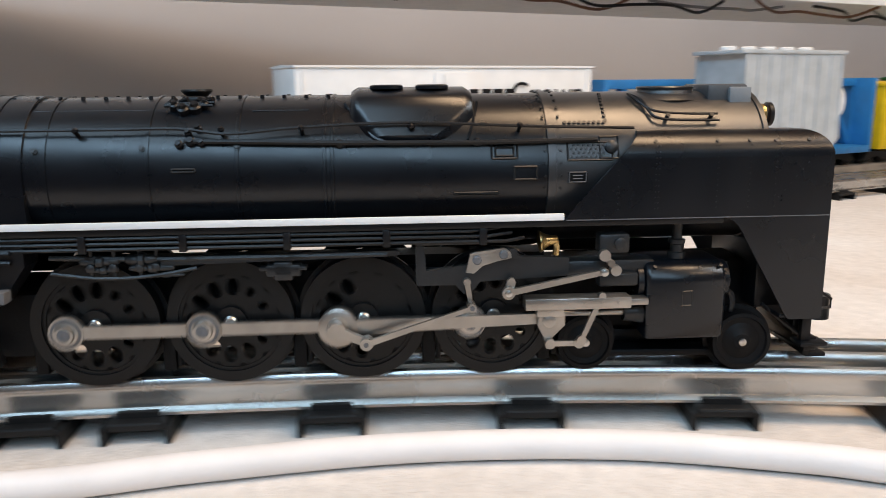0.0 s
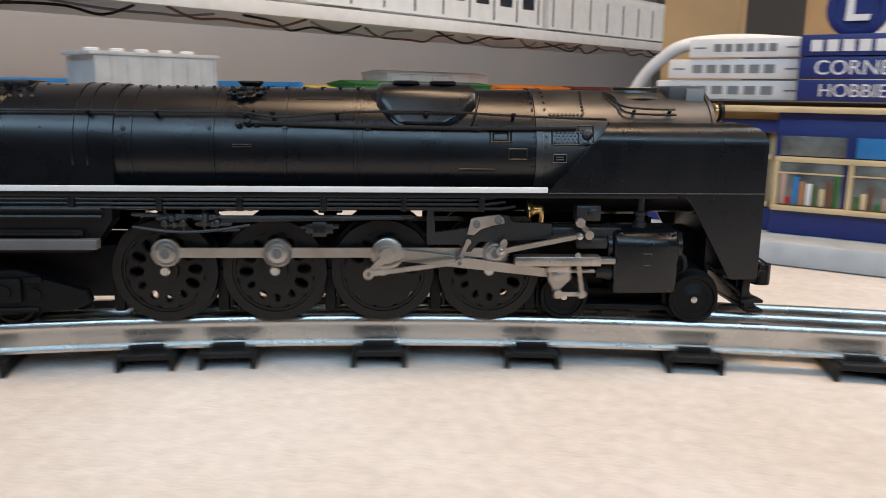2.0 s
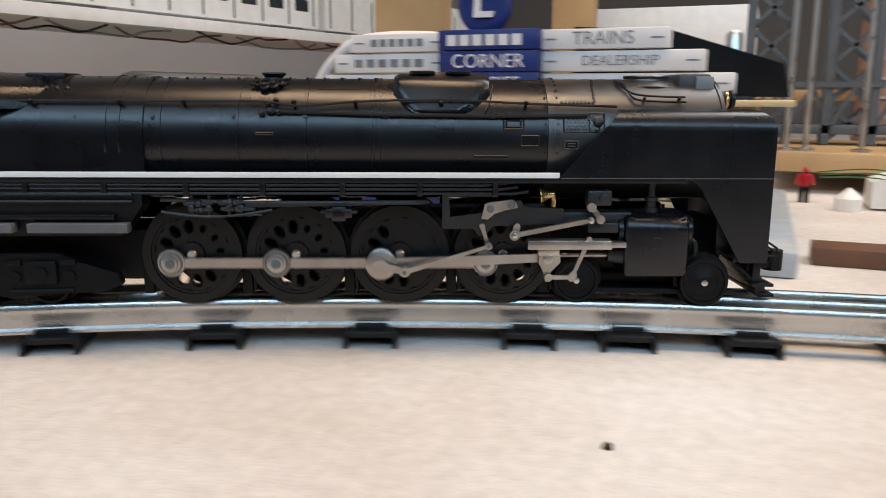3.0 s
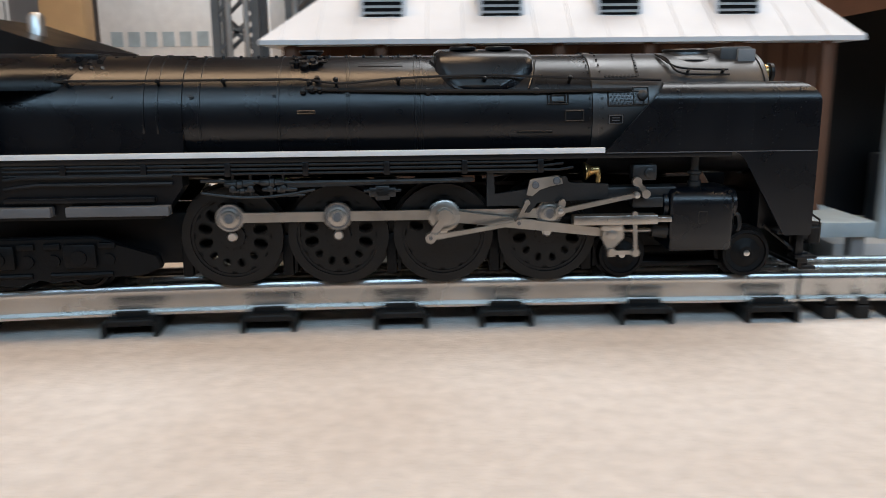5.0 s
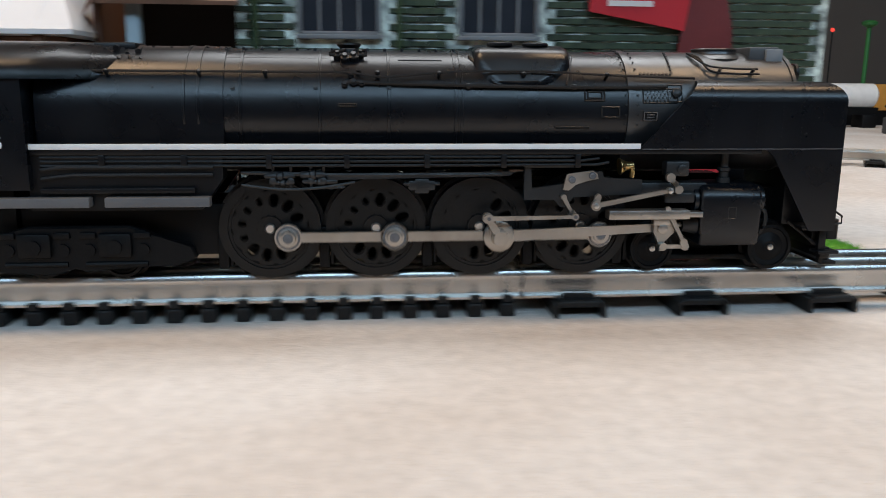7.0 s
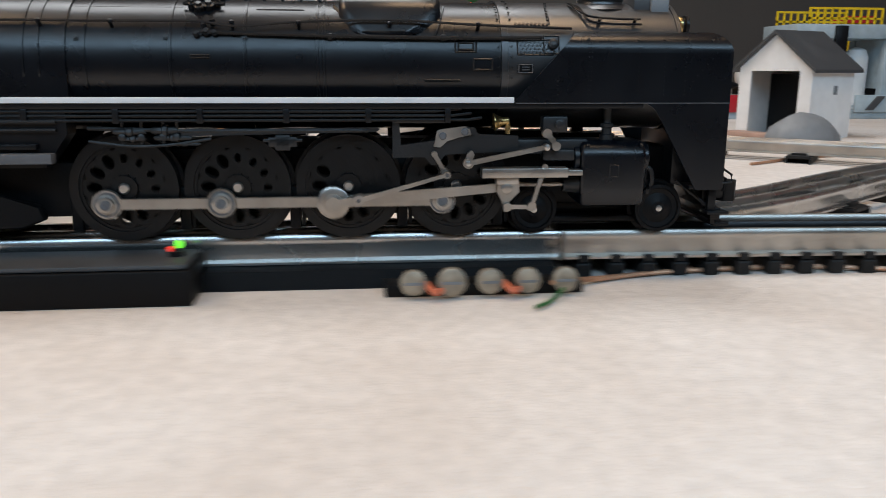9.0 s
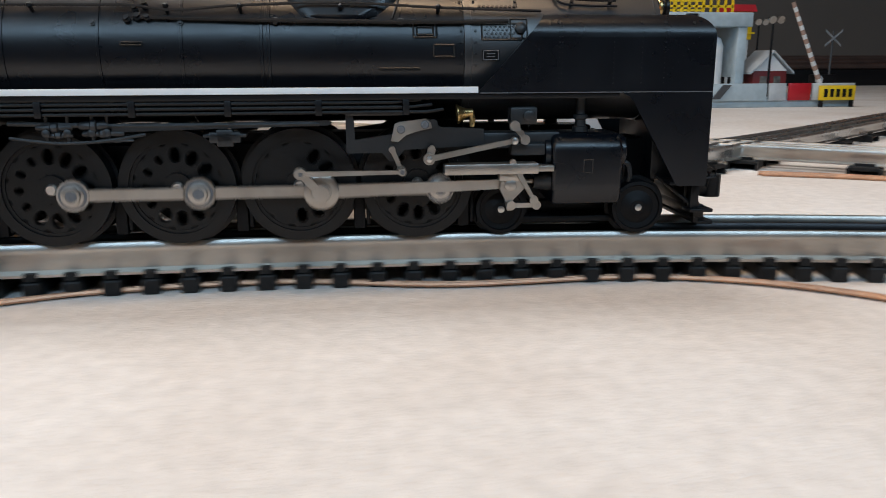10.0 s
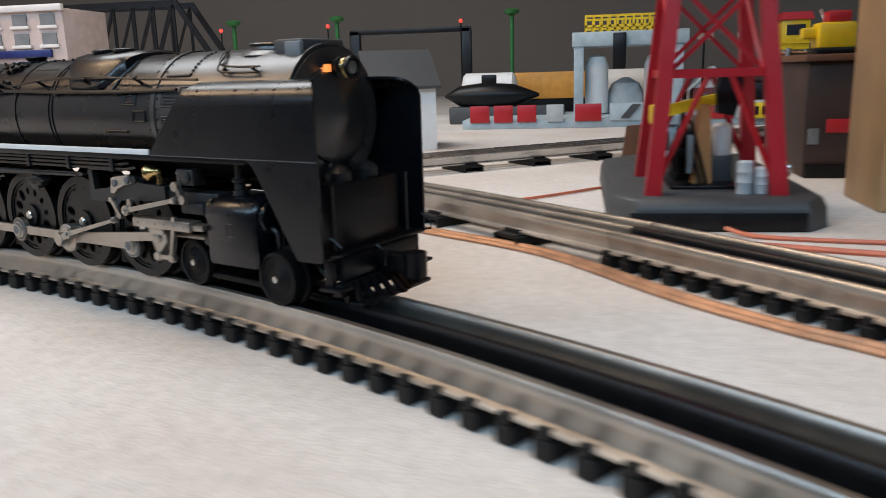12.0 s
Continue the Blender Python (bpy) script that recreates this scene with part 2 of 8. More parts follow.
def heading_points(pts):
    """(x, y, heading) rows along a smooth line through the given places."""
    q = smooth_line([(x, y, 0) for x, y in pts], 10)
    out = []
    for i, p in enumerate(q):
        d = q[min(i + 1, len(q) - 1)] - q[max(i - 1, 0)]
        out.append((p.x, p.y, math.atan2(d.y, d.x)))
    return out


RAIL = [(-0.0042, 0.0078), (0.0042, 0.0078), (0.0042, 0.0088), (0.0012, 0.0098), (0.0012, 0.0145), (0.0021, 0.0158), (0.0021, 0.0182),
        (0.0013, 0.0195), (-0.0013, 0.0195), (-0.0021, 0.0182), (-0.0021, 0.0158), (-0.0012, 0.0145), (-0.0012, 0.0098), (-0.0042, 0.0088)]


def rail_mesh(pts, lateral):
    bm = B()
    rings = []
    for x, y, th in pts:
        s, c = math.sin(th), math.cos(th)
        rings.append([Vector((x - s * (lateral + u), y + c * (lateral + u), z)) for u, z in RAIL])
    return loft(bm, rings)


def tie_mesh(kind):
    bm = B()
    if kind == "wide":
        # pressed steel tie with turned-down edges and clips over the rail feet
        box(bm, -0.0095, 0.0095, -0.0255, 0.0255, 0.0045, 0.0076, 0.0008)
        box(bm, -0.0115, -0.0095, -0.0262, 0.0262, 0.0, 0.0066, 0.0004)
        box(bm, 0.0095, 0.0115, -0.0262, 0.0262, 0.0, 0.0066, 0.0004)
        for y in (-0.0159, 0.0, 0.0159):
            box(bm, -0.007, 0.007, y - 0.0052, y - 0.003, 0.0076, 0.0096)
            box(bm, -0.007, 0.007, y + 0.003, y + 0.0052, 0.0076, 0.0096)
    else:
        box(bm, -0.0034, 0.0034, -0.0214, 0.0214, 0.0, 0.0062, 0.0008)
        for y in (-0.0159, 0.0, 0.0159):
            box(bm, -0.0022, 0.0022, y - 0.0052, y - 0.0028, 0.0066, 0.0094)
            box(bm, -0.0022, 0.0022, y + 0.0028, y + 0.0052, 0.0066, 0.0094)
    me = bpy.data.meshes.new("tie")
    bmesh.ops.recalc_face_normals(bm, faces=bm.faces)
    bm.to_mesh(me)
    bm.free()
    me.materials.append(M["tie"])
    return me


TIES = dict(wide=tie_mesh("wide"), narrow=tie_mesh("narrow"))


def track(label, pts, tie_rows, kind, rail="rail", middle="rail"):
    """A stretch of three-rail track: rails along pts, ties at tie_rows."""
    t = thing("track", label, "track", "railway track")
    for lateral, mat in ((-0.0159, rail), (0.0, middle), (0.0159, rail)):
        part("rail", rail_mesh(pts, lateral), mat, t)
    for x, y, th in tie_rows:
        share("tie", TIES[kind], t, Matrix.Translation((x, y, 0)) @ Matrix.Rotation(th, 4, "Z"))
    return t


def spaced(pts, gap):
    """Rows a fixed gap apart along pts."""
    out, left = [pts[0]], 0.0
    for a, b in zip(pts, pts[1:]):
        d = math.hypot(b[0] - a[0], b[1] - a[1])
        while left + d >= gap:
            f = (gap - left) / d
            a = tuple(u + (v - u) * f for u, v in zip(a, b))
            out.append(a)
            d -= gap - left
            left = 0.0
        left += d
    return out


# ---------------------------------------------------------------- the setting
def setting():
    # the table ends at the aisle from which the layout is seen
    edge = [(-0.45, -0.6), (0.16, -0.6), (0.24, -0.1), (0.34, 0.16), (0.46, 0.31), (0.64, 0.43), (0.86, 0.51), (1.1, 0.545), (2.62, 0.545), (2.95, 0.48), (5.2, 0.48), (5.2, 4.0), (-0.45, 4.0)]
    bm = loft(B(), [[Vector((x, y, z)) for x, y in edge] for z in (-0.03, 0.0)])
    structure("table_top", bm, "felt", "layout table covered with off-white fuzzy felt", "table")
    bm = B()
    box(bm, -0.6, 5.4, -0.85, 4.2, -0.86, -0.8)
    structure("floor", bm, "brown", "brown floor under the layout table", "floor")
    for name, e in (("wall_west", (-0.6, -0.45, -0.85, 4.2)), ("wall_north", (-0.45, 5.2, 4.0, 4.2)), ("wall_east", (5.2, 5.4, -0.85, 4.2))):
        bm = B()
        box(bm, *e, -0.8, 1.55)
        structure(name, bm, "wall" if name == "wall_west" else "wall_brown", "plain warm grey painted room wall" if name == "wall_west" else "plain dark taupe painted room wall", "wall")
    # unseen wall added behind the camera, dark for the locomotive's reflections, with its window opening
    bm = B()
    box(bm, -0.45, -0.20, -0.85, -0.75, -0.8, 1.55)
    box(bm, 4.0, 5.2, -0.85, -0.75, -0.8, 1.55)
    box(bm, -0.20, 4.0, -0.85, -0.75, -0.8, 1.06)
    box(bm, -0.20, 4.0, -0.85, -0.75, 1.42, 1.55)
    structure("wall_south", bm, "panel", "unseen dark wall added to darken reflections, with a wide window", "wall")
    bm = B()
    box(bm, -0.6, 5.4, -0.85, 4.2, 1.55, 1.6)
    structure("ceiling", bm, "ceiling", "warm tan boarded ceiling over the layout", "ceiling")


setting()

# tie places along the near line: pressed-steel sections in the bend, close-set ties further on
WIDE = [-0.94, -0.875, -0.81, -0.745, -0.71, -0.645, -0.58, -0.515, -0.45, -0.385, -0.35, -0.285, -0.22, -0.155, -0.09, -0.055, 0.010, 0.079, 0.146, 0.213, 0.282, 0.347, 0.380, 0.443,
        0.508, 0.576, 0.643, 0.712, 0.755, 0.807, 0.875, 0.947, 1.004, 1.060, 1.105, 1.165, 1.219]
track("curved tubular three-rail track with black steel ties", line_points(-1.1, 1.232), [on_line(s) for s in WIDE if s < 1.232], "wide")
NARROW = list(np.arange(1.246, 1.52, 0.0141))
track("straight three-rail track with close-set black ties", line_points(1.2335, 1.52), [on_line(s) for s in NARROW], "narrow")
track("short tubular track with black steel ties", line_points(1.5215, 1.735), [on_line(s) for s in (1.545, 1.6, 1.66, 1.715)], "wide")
track("straight three-rail track through the switch", line_points(1.7365, 2.012), [], "narrow")
NARROW = list(np.arange(2.022, 3.3, 0.0141))
track("curved three-rail track with close-set black ties and a dark centre rail", line_points(2.0135, 3.4), [on_line(s) for s in NARROW], "narrow", "rail_old", "rail_dark")
BACK = heading_points([(1.62, 1.62), (2.02, 1.47), (2.26, 1.31), (2.54, 1.09), (2.66, 0.98), (2.71, 0.93), (2.80, 0.835)])
track("worn three-rail track crossing the layout behind", BACK, spaced(BACK, 0.085), "wide", "rail_old", "rail_old")
BACK_NEAR = heading_points([(2.801, 0.834), (2.845, 0.783), (2.89, 0.73), (2.98, 0.61), (3.04, 0.5)])
track("three-rail track with close-set black ties and a dark centre rail", BACK_NEAR, spaced(BACK_NEAR, 0.0141), "narrow", "rail_old", "rail_dark")
SIDING = heading_points([(1.99, 0.871), (2.13, 0.905), (2.30, 1.02), (2.55, 1.175), (2.92, 1.45), (3.3, 1.72), (4.2, 2.3)])
track("three-rail siding track running off to the back", SIDING, spaced(SIDING, 0.085), "wide", "rail", "rail")


# ---------------------------------------------------------------- locomotive
AX = (-0.0651, -0.0217, 0.0217, 0.0651)
AXLE_Z, TREAD, CRANK = 0.0402, 0.0207, 0.0083
BOILER_Z, BOILER_R = 0.0873, 0.0255


def driver_wheel(side, heavy=0):
    """A driving wheel about its own centre, its outer face towards -y; side: which way it faces."""
    bm = B()
    c = Vector((0, 0, 0))

    def ann(r0, r1, y0, y1, n=40, a0=0.0, a1=2 * math.pi):
        closed = abs(a1 - a0 - 2 * math.pi) < 1e-6
        rows = []
        for k in range(n if closed else n + 1):
            a = a0 + (a1 - a0) * k / n
            d = Vector((math.sin(a), 0, math.cos(a)))
            rows.append([bm.verts.new(c + d * r + Vector((0, y * side, 0))) for r, y in ((r0, y0), (r1, y0), (r1, y1), (r0, y1))])
        m = len(rows)
        for k in range(m if closed else m - 1):
            p, q = rows[k], rows[(k + 1) % m]
            for j in range(4):
                bm.faces.new((p[j], p[(j + 1) % 4], q[(j + 1) % 4], q[j]))
        if not closed:
            bm.faces.new(rows[0])
            bm.faces.new(rows[-1][::-1])

    ann(0.0172, TREAD, -0.0030, 0.0028)
    ann(0.0160, 0.0174, -0.0022, 0.0020)
    ann(0.0172, 0.0222, 0.0028, 0.0040)
    ann(0.0010, 0.0050, -0.0030, 0.0030, 24)
    # the web is a dished disc with oval openings, smaller or closed by the counterweight
    R0, R1, N, q = 0.0046, 0.0162, 12, 20
    for k in range(N):
        a = 2 * math.pi * (k + 0.5) / N
        h = math.pi / N
        off = min(a, 2 * math.pi - a)
        shut = off > math.pi - 1.35 if heavy else False
        size = 0.62 if off > math.pi - 1.0 else 1.0
        rm = 0.0116
        edge, hole = [], []
        for i in range(q):
            b = 2 * math.pi * i / q
            u, w = math.cos(b), math.sin(b)
            f = 1 / max(abs(u), abs(w))
            edge.append((a + h * u * f, (R0 + R1) / 2 + (R1 - R0) / 2 * w * f))
            hole.append((a + 0.0021 * size * u / (rm + 0.0024 * w * size), rm + 0.0030 * size * w))
        P3 = lambda e, y: bm.verts.new((math.sin(e[0]) * e[1], y * side, math.cos(e[0]) * e[1]))
        ed = [P3(e, -0.0018) for e in edge]
        if shut:
            bm.faces.new(ed)
            continue
        ho = [P3(e, -0.0018) for e in hole]
        hb = [P3(e, 0.0016) for e in hole]
        for i in range(q):
            n = (i + 1) % q
            bm.faces.new((ed[i], ed[n], ho[n], ho[i]))
            bm.faces.new((ho[i], ho[n], hb[n], hb[i]))
    bmesh.ops.remove_doubles(bm, verts=bm.verts[:], dist=0.00002)
    cyl(bm, (0, -0.0034 * side, CRANK), (0, 0.001 * side, CRANK), 0.0042, 16)
    return bm


def small_wheel(r, side):
    bm = B()
    s = side
    lathe(bm, (0, 0.004 * s, 0), (0, -s, 0), [(0, r + 0.0015), (0.0012, r + 0.0014), (0.0014, r), (0.0066, r - 0.0003), (0.0068, r - 0.0016), (0.0060, r - 0.0020),
                                              (0.0056, r * 0.62), (0.0062, r * 0.5), (0.0066, r * 0.30), (0.0070, r * 0.26)], 28)
    return bm


def eye_bar(bm, p, q, h0, h1, y0, y1, r0, r1, n=18):
    """A rod with an eye at each end, between two (x, z) points."""
    (x0, z0), (x1, z1) = p, q
    d = Vector((x1 - x0, 0, z1 - z0)).normalized()
    u = Vector((-d.z, 0, d.x))
    a, b = Vector((x0, 0, z0)), Vector((x1, 0, z1))
    pts = [a + u * h0 / 2, b + u * h1 / 2, b - u * h1 / 2, a - u * h0 / 2]
    prism(bm, [(v.x, v.z) for v in pts], y0, y1)
    cyl(bm, (x0, y0 - 0.0003, z0), (x0, y1 + 0.0003, z0), r0, n)
    cyl(bm, (x1, y0 - 0.0003, z1), (x1, y1 + 0.0003, z1), r1, n)


def shell(bm, x0, x1, r, zc, n=40, r2=None):
    return loft(bm, [[Vector((x, math.sin(2 * math.pi * k / n) * q, zc + math.cos(2 * math.pi * k / n) * q)) for k in range(n)] for x, q in ((x0, r), (x1, r2 or r))])


def band(bm, x, r, zc, w=0.0016, h=0.0004, n=40):
    return loft(bm, [[Vector((x + dx, math.sin(2 * math.pi * k / n) * q, zc + math.cos(2 * math.pi * k / n) * q)) for k in range(n)]
                     for dx, q in ((-w / 2, r - 0.0002), (-w / 2 + 0.0002, r + h), (w / 2 - 0.0002, r + h), (w / 2, r - 0.0002))])


def boiler_point(x, up, out=0.0, side=-1):
    """A place on the boiler's skin, by degrees up from the horizontal."""
    a = radians(up)
    r = BOILER_R + out
    return Vector((x, side * math.cos(a) * r, BOILER_Z + math.sin(a) * r))


def locomotive():
    loco = thing("steam_locomotive", "black model steam locomotive with white stripe, silver rods and smoke deflectors", "model locomotive")
    P = lambda name, bm, mat, parent=loco, label="", m=None: part(name, bm, mat, parent, label, m)

    # boiler, firebox and smokebox
    bm = shell(B(), -0.122, 0.0825, BOILER_R, BOILER_Z, 48)
    boiler = P("boiler", bm, "black", label="satin black boiler")
    n = 30
    rings = []
    for x, r in ((-0.152, 0.0262), (-0.081, 0.0262)):
        arc = [Vector((x, -math.cos(math.pi * k / n) * r, BOILER_Z + math.sin(math.pi * k / n) * r)) for k in range(n + 1)]
        rings.append(arc + [Vector((x, 0.0262, 0.071)), Vector((x, -0.0262, 0.071))])
    P("firebox", loft(B(), rings), "black")
    P("smokebox", shell(B(), 0.0825, 0.1556, BOILER_R + 0.0002, BOILER_Z, 48), "smokebox", label="graphite grey smokebox")
    for x in (-0.096, -0.0905, -0.0745, -0.0435, -0.016, 0.011, 0.0135):
        P("boiler_band", band(B(), x, BOILER_R + 0.0007 if x < -0.08 else BOILER_R, BOILER_Z, 0.0013), "black", boiler)
    P("smokebox_band", band(B(), 0.0835, BOILER_R + 0.0002, BOILER_Z, 0.003, 0.0005), "smokebox")
    P("smokebox_band", band(B(), 0.1546, BOILER_R + 0.0002, BOILER_Z, 0.002, 0.0006), "smokebox")
    bm = B()
    for k in range(24):
        for x in (0.0812, 0.0862):
            p = boiler_point(x, -10 + 9 * k if k < 24 else 0, 0.0004)
            cyl(bm, p, p + (p - Vector((x, 0, BOILER_Z))).normalized() * 0.0005, 0.00045, 6)
    for k in range(18):
        for s in (-1, 1):
            x, up = (0.0882 + k * 0.0016, 38.5) if k < 9 else (0.1016 + 0.0002 * (k - 9) * (k - 12) / 9, 40 + 4.2 * (k - 9))
            p = boiler_point(x, up, 0.0002, s)
            cyl(bm, p, p + (p - Vector((p.x, 0, BOILER_Z))).normalized() * 0.0006, 0.0006, 6)
    for i in range(4):
        for k in range(7):
            for s in (-1, 1):
                p = boiler_point(0.0897 + k * 0.0016 + 0.0008 * (i % 2), 12.2 + 2.9 * i, 0.0002, s)
                cyl(bm, p, p + (p - Vector((p.x, 0, BOILER_Z))).normalized() * 0.0005, 0.00042, 6)
    P("smokebox_rivets", bm, "grey_black")
    bm = B()
    for k in range(24):
        x = -0.118 + k * 0.0072
        if 0.014 < x < 0.063:
            continue
        for y in (-0.006, 0.006):
            z = BOILER_Z + math.sqrt(BOILER_R**2 - y * y)
            cyl(bm, (x, y, z - 0.0005), (x, y, z + 0.0010), 0.0008, 8, 0.0006)
    P("boiler_studs", bm, "black", boiler)

    # sand dome with its two hatches
    pts = []
    for y, z, xa, xb in ((0.0238, 0.1003, 0.0276, 0.0472), (0.0215, 0.1048, 0.0236, 0.0528), (0.0192, 0.1086, 0.0208, 0.0572), (0.0174, 0.1112, 0.0193, 0.0590), (0.0150, 0.1130, 0.0190, 0.0593), (0.0090, 0.1146, 0.0188, 0.0595), (0.0, 0.1152, 0.0187, 0.0596)):
        pts.append((y, z, xa, xb))
    rows = [(-y, z, a, b) for y, z, a, b in pts] + [(y, z, a, b) for y, z, a, b in pts[-2::-1]]
    bm = B()
    rings = []
    for y, z, a, b in rows:
        r = 0.0045
        e = min(0.006, (z - 0.0985) * 0.7)
        rings.append([Vector((a, y, z - e)), Vector((a + 0.0006, y, z - e * 0.2)), Vector((a + r * 0.6, y, z)), Vector((b - r * 0.6, y, z)), Vector((b - 0.0006, y, z - e * 0.2)), Vector((b, y, z - e)), Vector((0.0470, y * 0.97, 0.0985)), Vector((0.0278, y * 0.97, 0.0985))])
    dome = P("sand_dome", loft(bm, rings), "black", label="streamlined black sand dome")
    for x in (0.031, 0.046):
        bm = lathe(B(), (x, -0.008, 0.1146), (0, 0, 1), [(0, 0.0044), (0.0010, 0.0044), (0.0014, 0.0038), (0.0014, 0.0005)], 20)
        for v in bm.verts:
            v.co.x = x + (v.co.x - x) * 1.25
        P("hatch", bm, "black", dome)
    for s in (-1, 1):
        P("sand_pipe", tube(B(), [boiler_point(0.0175, 62, 0.0003, s), boiler_point(0.0215, 45, 0.0004, s), boiler_point(0.027, 28, 0.0006, s), boiler_point(0.031, 24, 0.0007, s)], 0.0007), "black", dome)
        P("sand_pipe", tube(B(), [boiler_point(0.0605, 62, 0.0003, s), boiler_point(0.0585, 40, 0.0004, s), boiler_point(0.0565, 26, 0.0006, s)], 0.0005), "black", dome)

    # chimney with hand wires, and the box ahead of it
    bm = lathe(B(), (0.1277, 0, 0.110), (0, 0, 1), [(0, 0.0135), (0.0016, 0.0115), (0.0022, 0.0095), (0.0032, 0.0092), (0.0042, 0.0098), (0.0046, 0.0094), (0.0046, 0.0070), (0.0030, 0.0062)], 28)
    P("chimney", bm, "smokebox")
    for s in (-1, 1):
        for d in (0.0, 0.0016):
            P("hand_wire", tube(B(), smooth_line([boiler_point(0.112, 70, 0.001, s), boiler_point(0.1135 + d, 58, 0.0016, s), boiler_point(0.118, 46 - d * 3500, 0.0018, s), boiler_point(0.128, 43 - d * 3500, 0.0018, s), boiler_point(0.139, 43 - d * 3500, 0.0016, s)]), 0.00045), "soft_black")
        for x in (0.122, 0.1365):
            p = boiler_point(x, 41, 0.0, s)
            P("wire_stud", cyl(B(), p, p + Vector((0, s * 0.0022, 0.0016)), 0.0007, 8), "soft_black")
    bm = box(B(), 0.1385, 0.1525, -0.0120, 0.0120, 0.1065, 0.1152, 0.0012)
    heater = P("feedwater_heater", bm, "dark_grey", label="dark grey box ahead of the chimney")
    P("heater_end", box(B(), 0.1455, 0.1530, -0.0135, -0.0112, 0.1072, 0.1142, 0.0005), "mid_grey", heater)
    # smokebox front, door, headlight
    bm = lathe(B(), (0.1551, 0, BOILER_Z), (1, 0, 0), [(0, 0.0250), (0.001, 0.0248), (0.0012, 0.0185), (0.0022, 0.0182), (0.0034, 0.0150), (0.0040, 0.0060), (0.0048, 0.0050), (0.0054, 0.001)], 32)
    for k in range(10):
        a = 2 * math.pi * k / 10
        y, z = 0.0195 * math.cos(a), BOILER_Z + 0.0195 * math.sin(a)
        box(bm, 0.1556, 0.1579, y - 0.0012, y + 0.0012, z - 0.0012, z + 0.0012)
    P("smokebox_door", bm, "smokebox")
    bm = lathe(B(), (0.1545, 0, 0.1045), (1, 0, 0), [(0, 0.0030), (0.0050, 0.0032), (0.0056, 0.0040), (0.0066, 0.0041), (0.0070, 0.0034), (0.0100, 0.0034), (0.0104, 0.0042), (0.0118, 0.0042), (0.0118, 0.0032), (0.0106, 0.0028)], 22)
    head = P("headlight", bm, "soft_black", label="small black headlight with amber glow")
    P("headlight_ring", lathe(B(), (0.1622, 0, 0.1045), (1, 0, 0), [(0, 0.0034), (0.0004, 0.0038), (0.0014, 0.0038), (0.0018, 0.0034)], 20), "brass", head, "thin brass ring")
    P("lens", lathe(B(), (0.1652, 0, 0.1045), (1, 0, 0), [(0, 0.0028), (0.0006, 0.0024), (0.0009, 0.0008)], 18), "pane_light", head, "clear glass lens")
    for s in (-1, 1):
        ya, yb = sorted((s * 0.0042, s * 0.0070))
        P("number_board", box(B(), 0.1562, 0.1592, ya, yb, 0.1030, 0.1058, 0.0003), "lit", head, "lit amber number board")
        ya, yb = sorted((s * 0.0040, s * 0.0072))
        P("number_hood", box(B(), 0.1552, 0.1598, ya, yb, 0.1060, 0.1068, 0.0002), "soft_black", head)

    # smoke deflectors with rolled tops
    for s in (-1, 1):
        bm = B()
        out = [(0.0863, 0.0736), (0.1036, 0.0925), (0.1736, 0.0925), (0.1736, 0.0392), (0.1730, 0.0384), (0.1626, 0.0384), (0.1616, 0.0392), (0.1446, 0.0685), (0.1434, 0.0704), (0.1416, 0.0720), (0.1394, 0.0731), (0.1365, 0.0735)]
        ya, yb = (-0.0315, -0.0305) if s < 0 else (0.0305, 0.0315)
        prism(bm, out, ya, yb)
        rings = []
        for k in range(11):
            a = math.pi / 2 * k / 10
            y, z = 0.0315 - 0.0090 * (1 - math.cos(a)), 0.0924 + 0.0084 * math.sin(a)
            yi, zi = y - 0.0010 * math.cos(a), z - 0.0010 * math.sin(a)
            xl, xr = 0.0863 + (z - 0.0736) * 0.914, 0.1736 - 0.0085 * (1 - math.cos(a))
            rings.append([Vector((xl, s * y, z)), Vector((xr, s * y, z)), Vector((xr, s * yi, zi)), Vector((xl, s * yi, zi))])
        rings.append([Vector((0.1120, s * 0.0195, 0.1009)), Vector((0.1640, s * 0.0195, 0.1009)), Vector((0.1640, s * 0.0195, 0.0999)), Vector((0.1120, s * 0.0195, 0.0999))])
        loft(bm, rings)
        d = P("smoke_deflector", bm, "black", label="tall black smoke deflector plate")
        bm = B()
        for x in (0.1035, 0.1155, 0.1165, 0.1355, 0.1460, 0.1545):
            for k in range(12):
                z = 0.0765 + k * 0.0018
                if x < 0.11 and z > 0.0905:
                    continue
                box(bm, x - 0.0002, x + 0.0002, s * 0.03148, s * 0.0317, z - 0.0002, z + 0.0002)
        for x in (0.1155, 0.1355, 0.1460, 0.1545, 0.1690):
            cyl(bm, (x if x < 0.16 else 0.1655, s * 0.0285, 0.0968), (x if x < 0.16 else 0.1655, s * 0.0298, 0.0978), 0.0006, 8)
        for k in range(7):
            x = 0.1560 + 0.0018 * k
            box(bm, x - 0.0002, x + 0.0002, s * 0.03148, s * 0.0317, 0.0795 + 0.0022 * k - 0.0002, 0.0797 + 0.0022 * k)
        P("rivets", bm, "grey_black", d)
        P("seam", box(B(), 0.0870, 0.1735, s * 0.03148, s * 0.0317, 0.0732, 0.0735), "strip", d)

    # running boards, stripe, pipes
    for s in (-1, 1):
        ya, yb = sorted((s * 0.0310, s * 0.0225))
        rb = P("running_board", box(B(), -0.1535, 0.1385, ya, yb, 0.0712, 0.0736, 0.0003), "soft_black")
        ya, yb = sorted((s * 0.0318, s * 0.0309))
        P("stripe", box(B(), -0.1533, 0.0863, ya, yb, 0.0734, 0.0756, 0.0002), "white", rb, "bright white edge stripe")
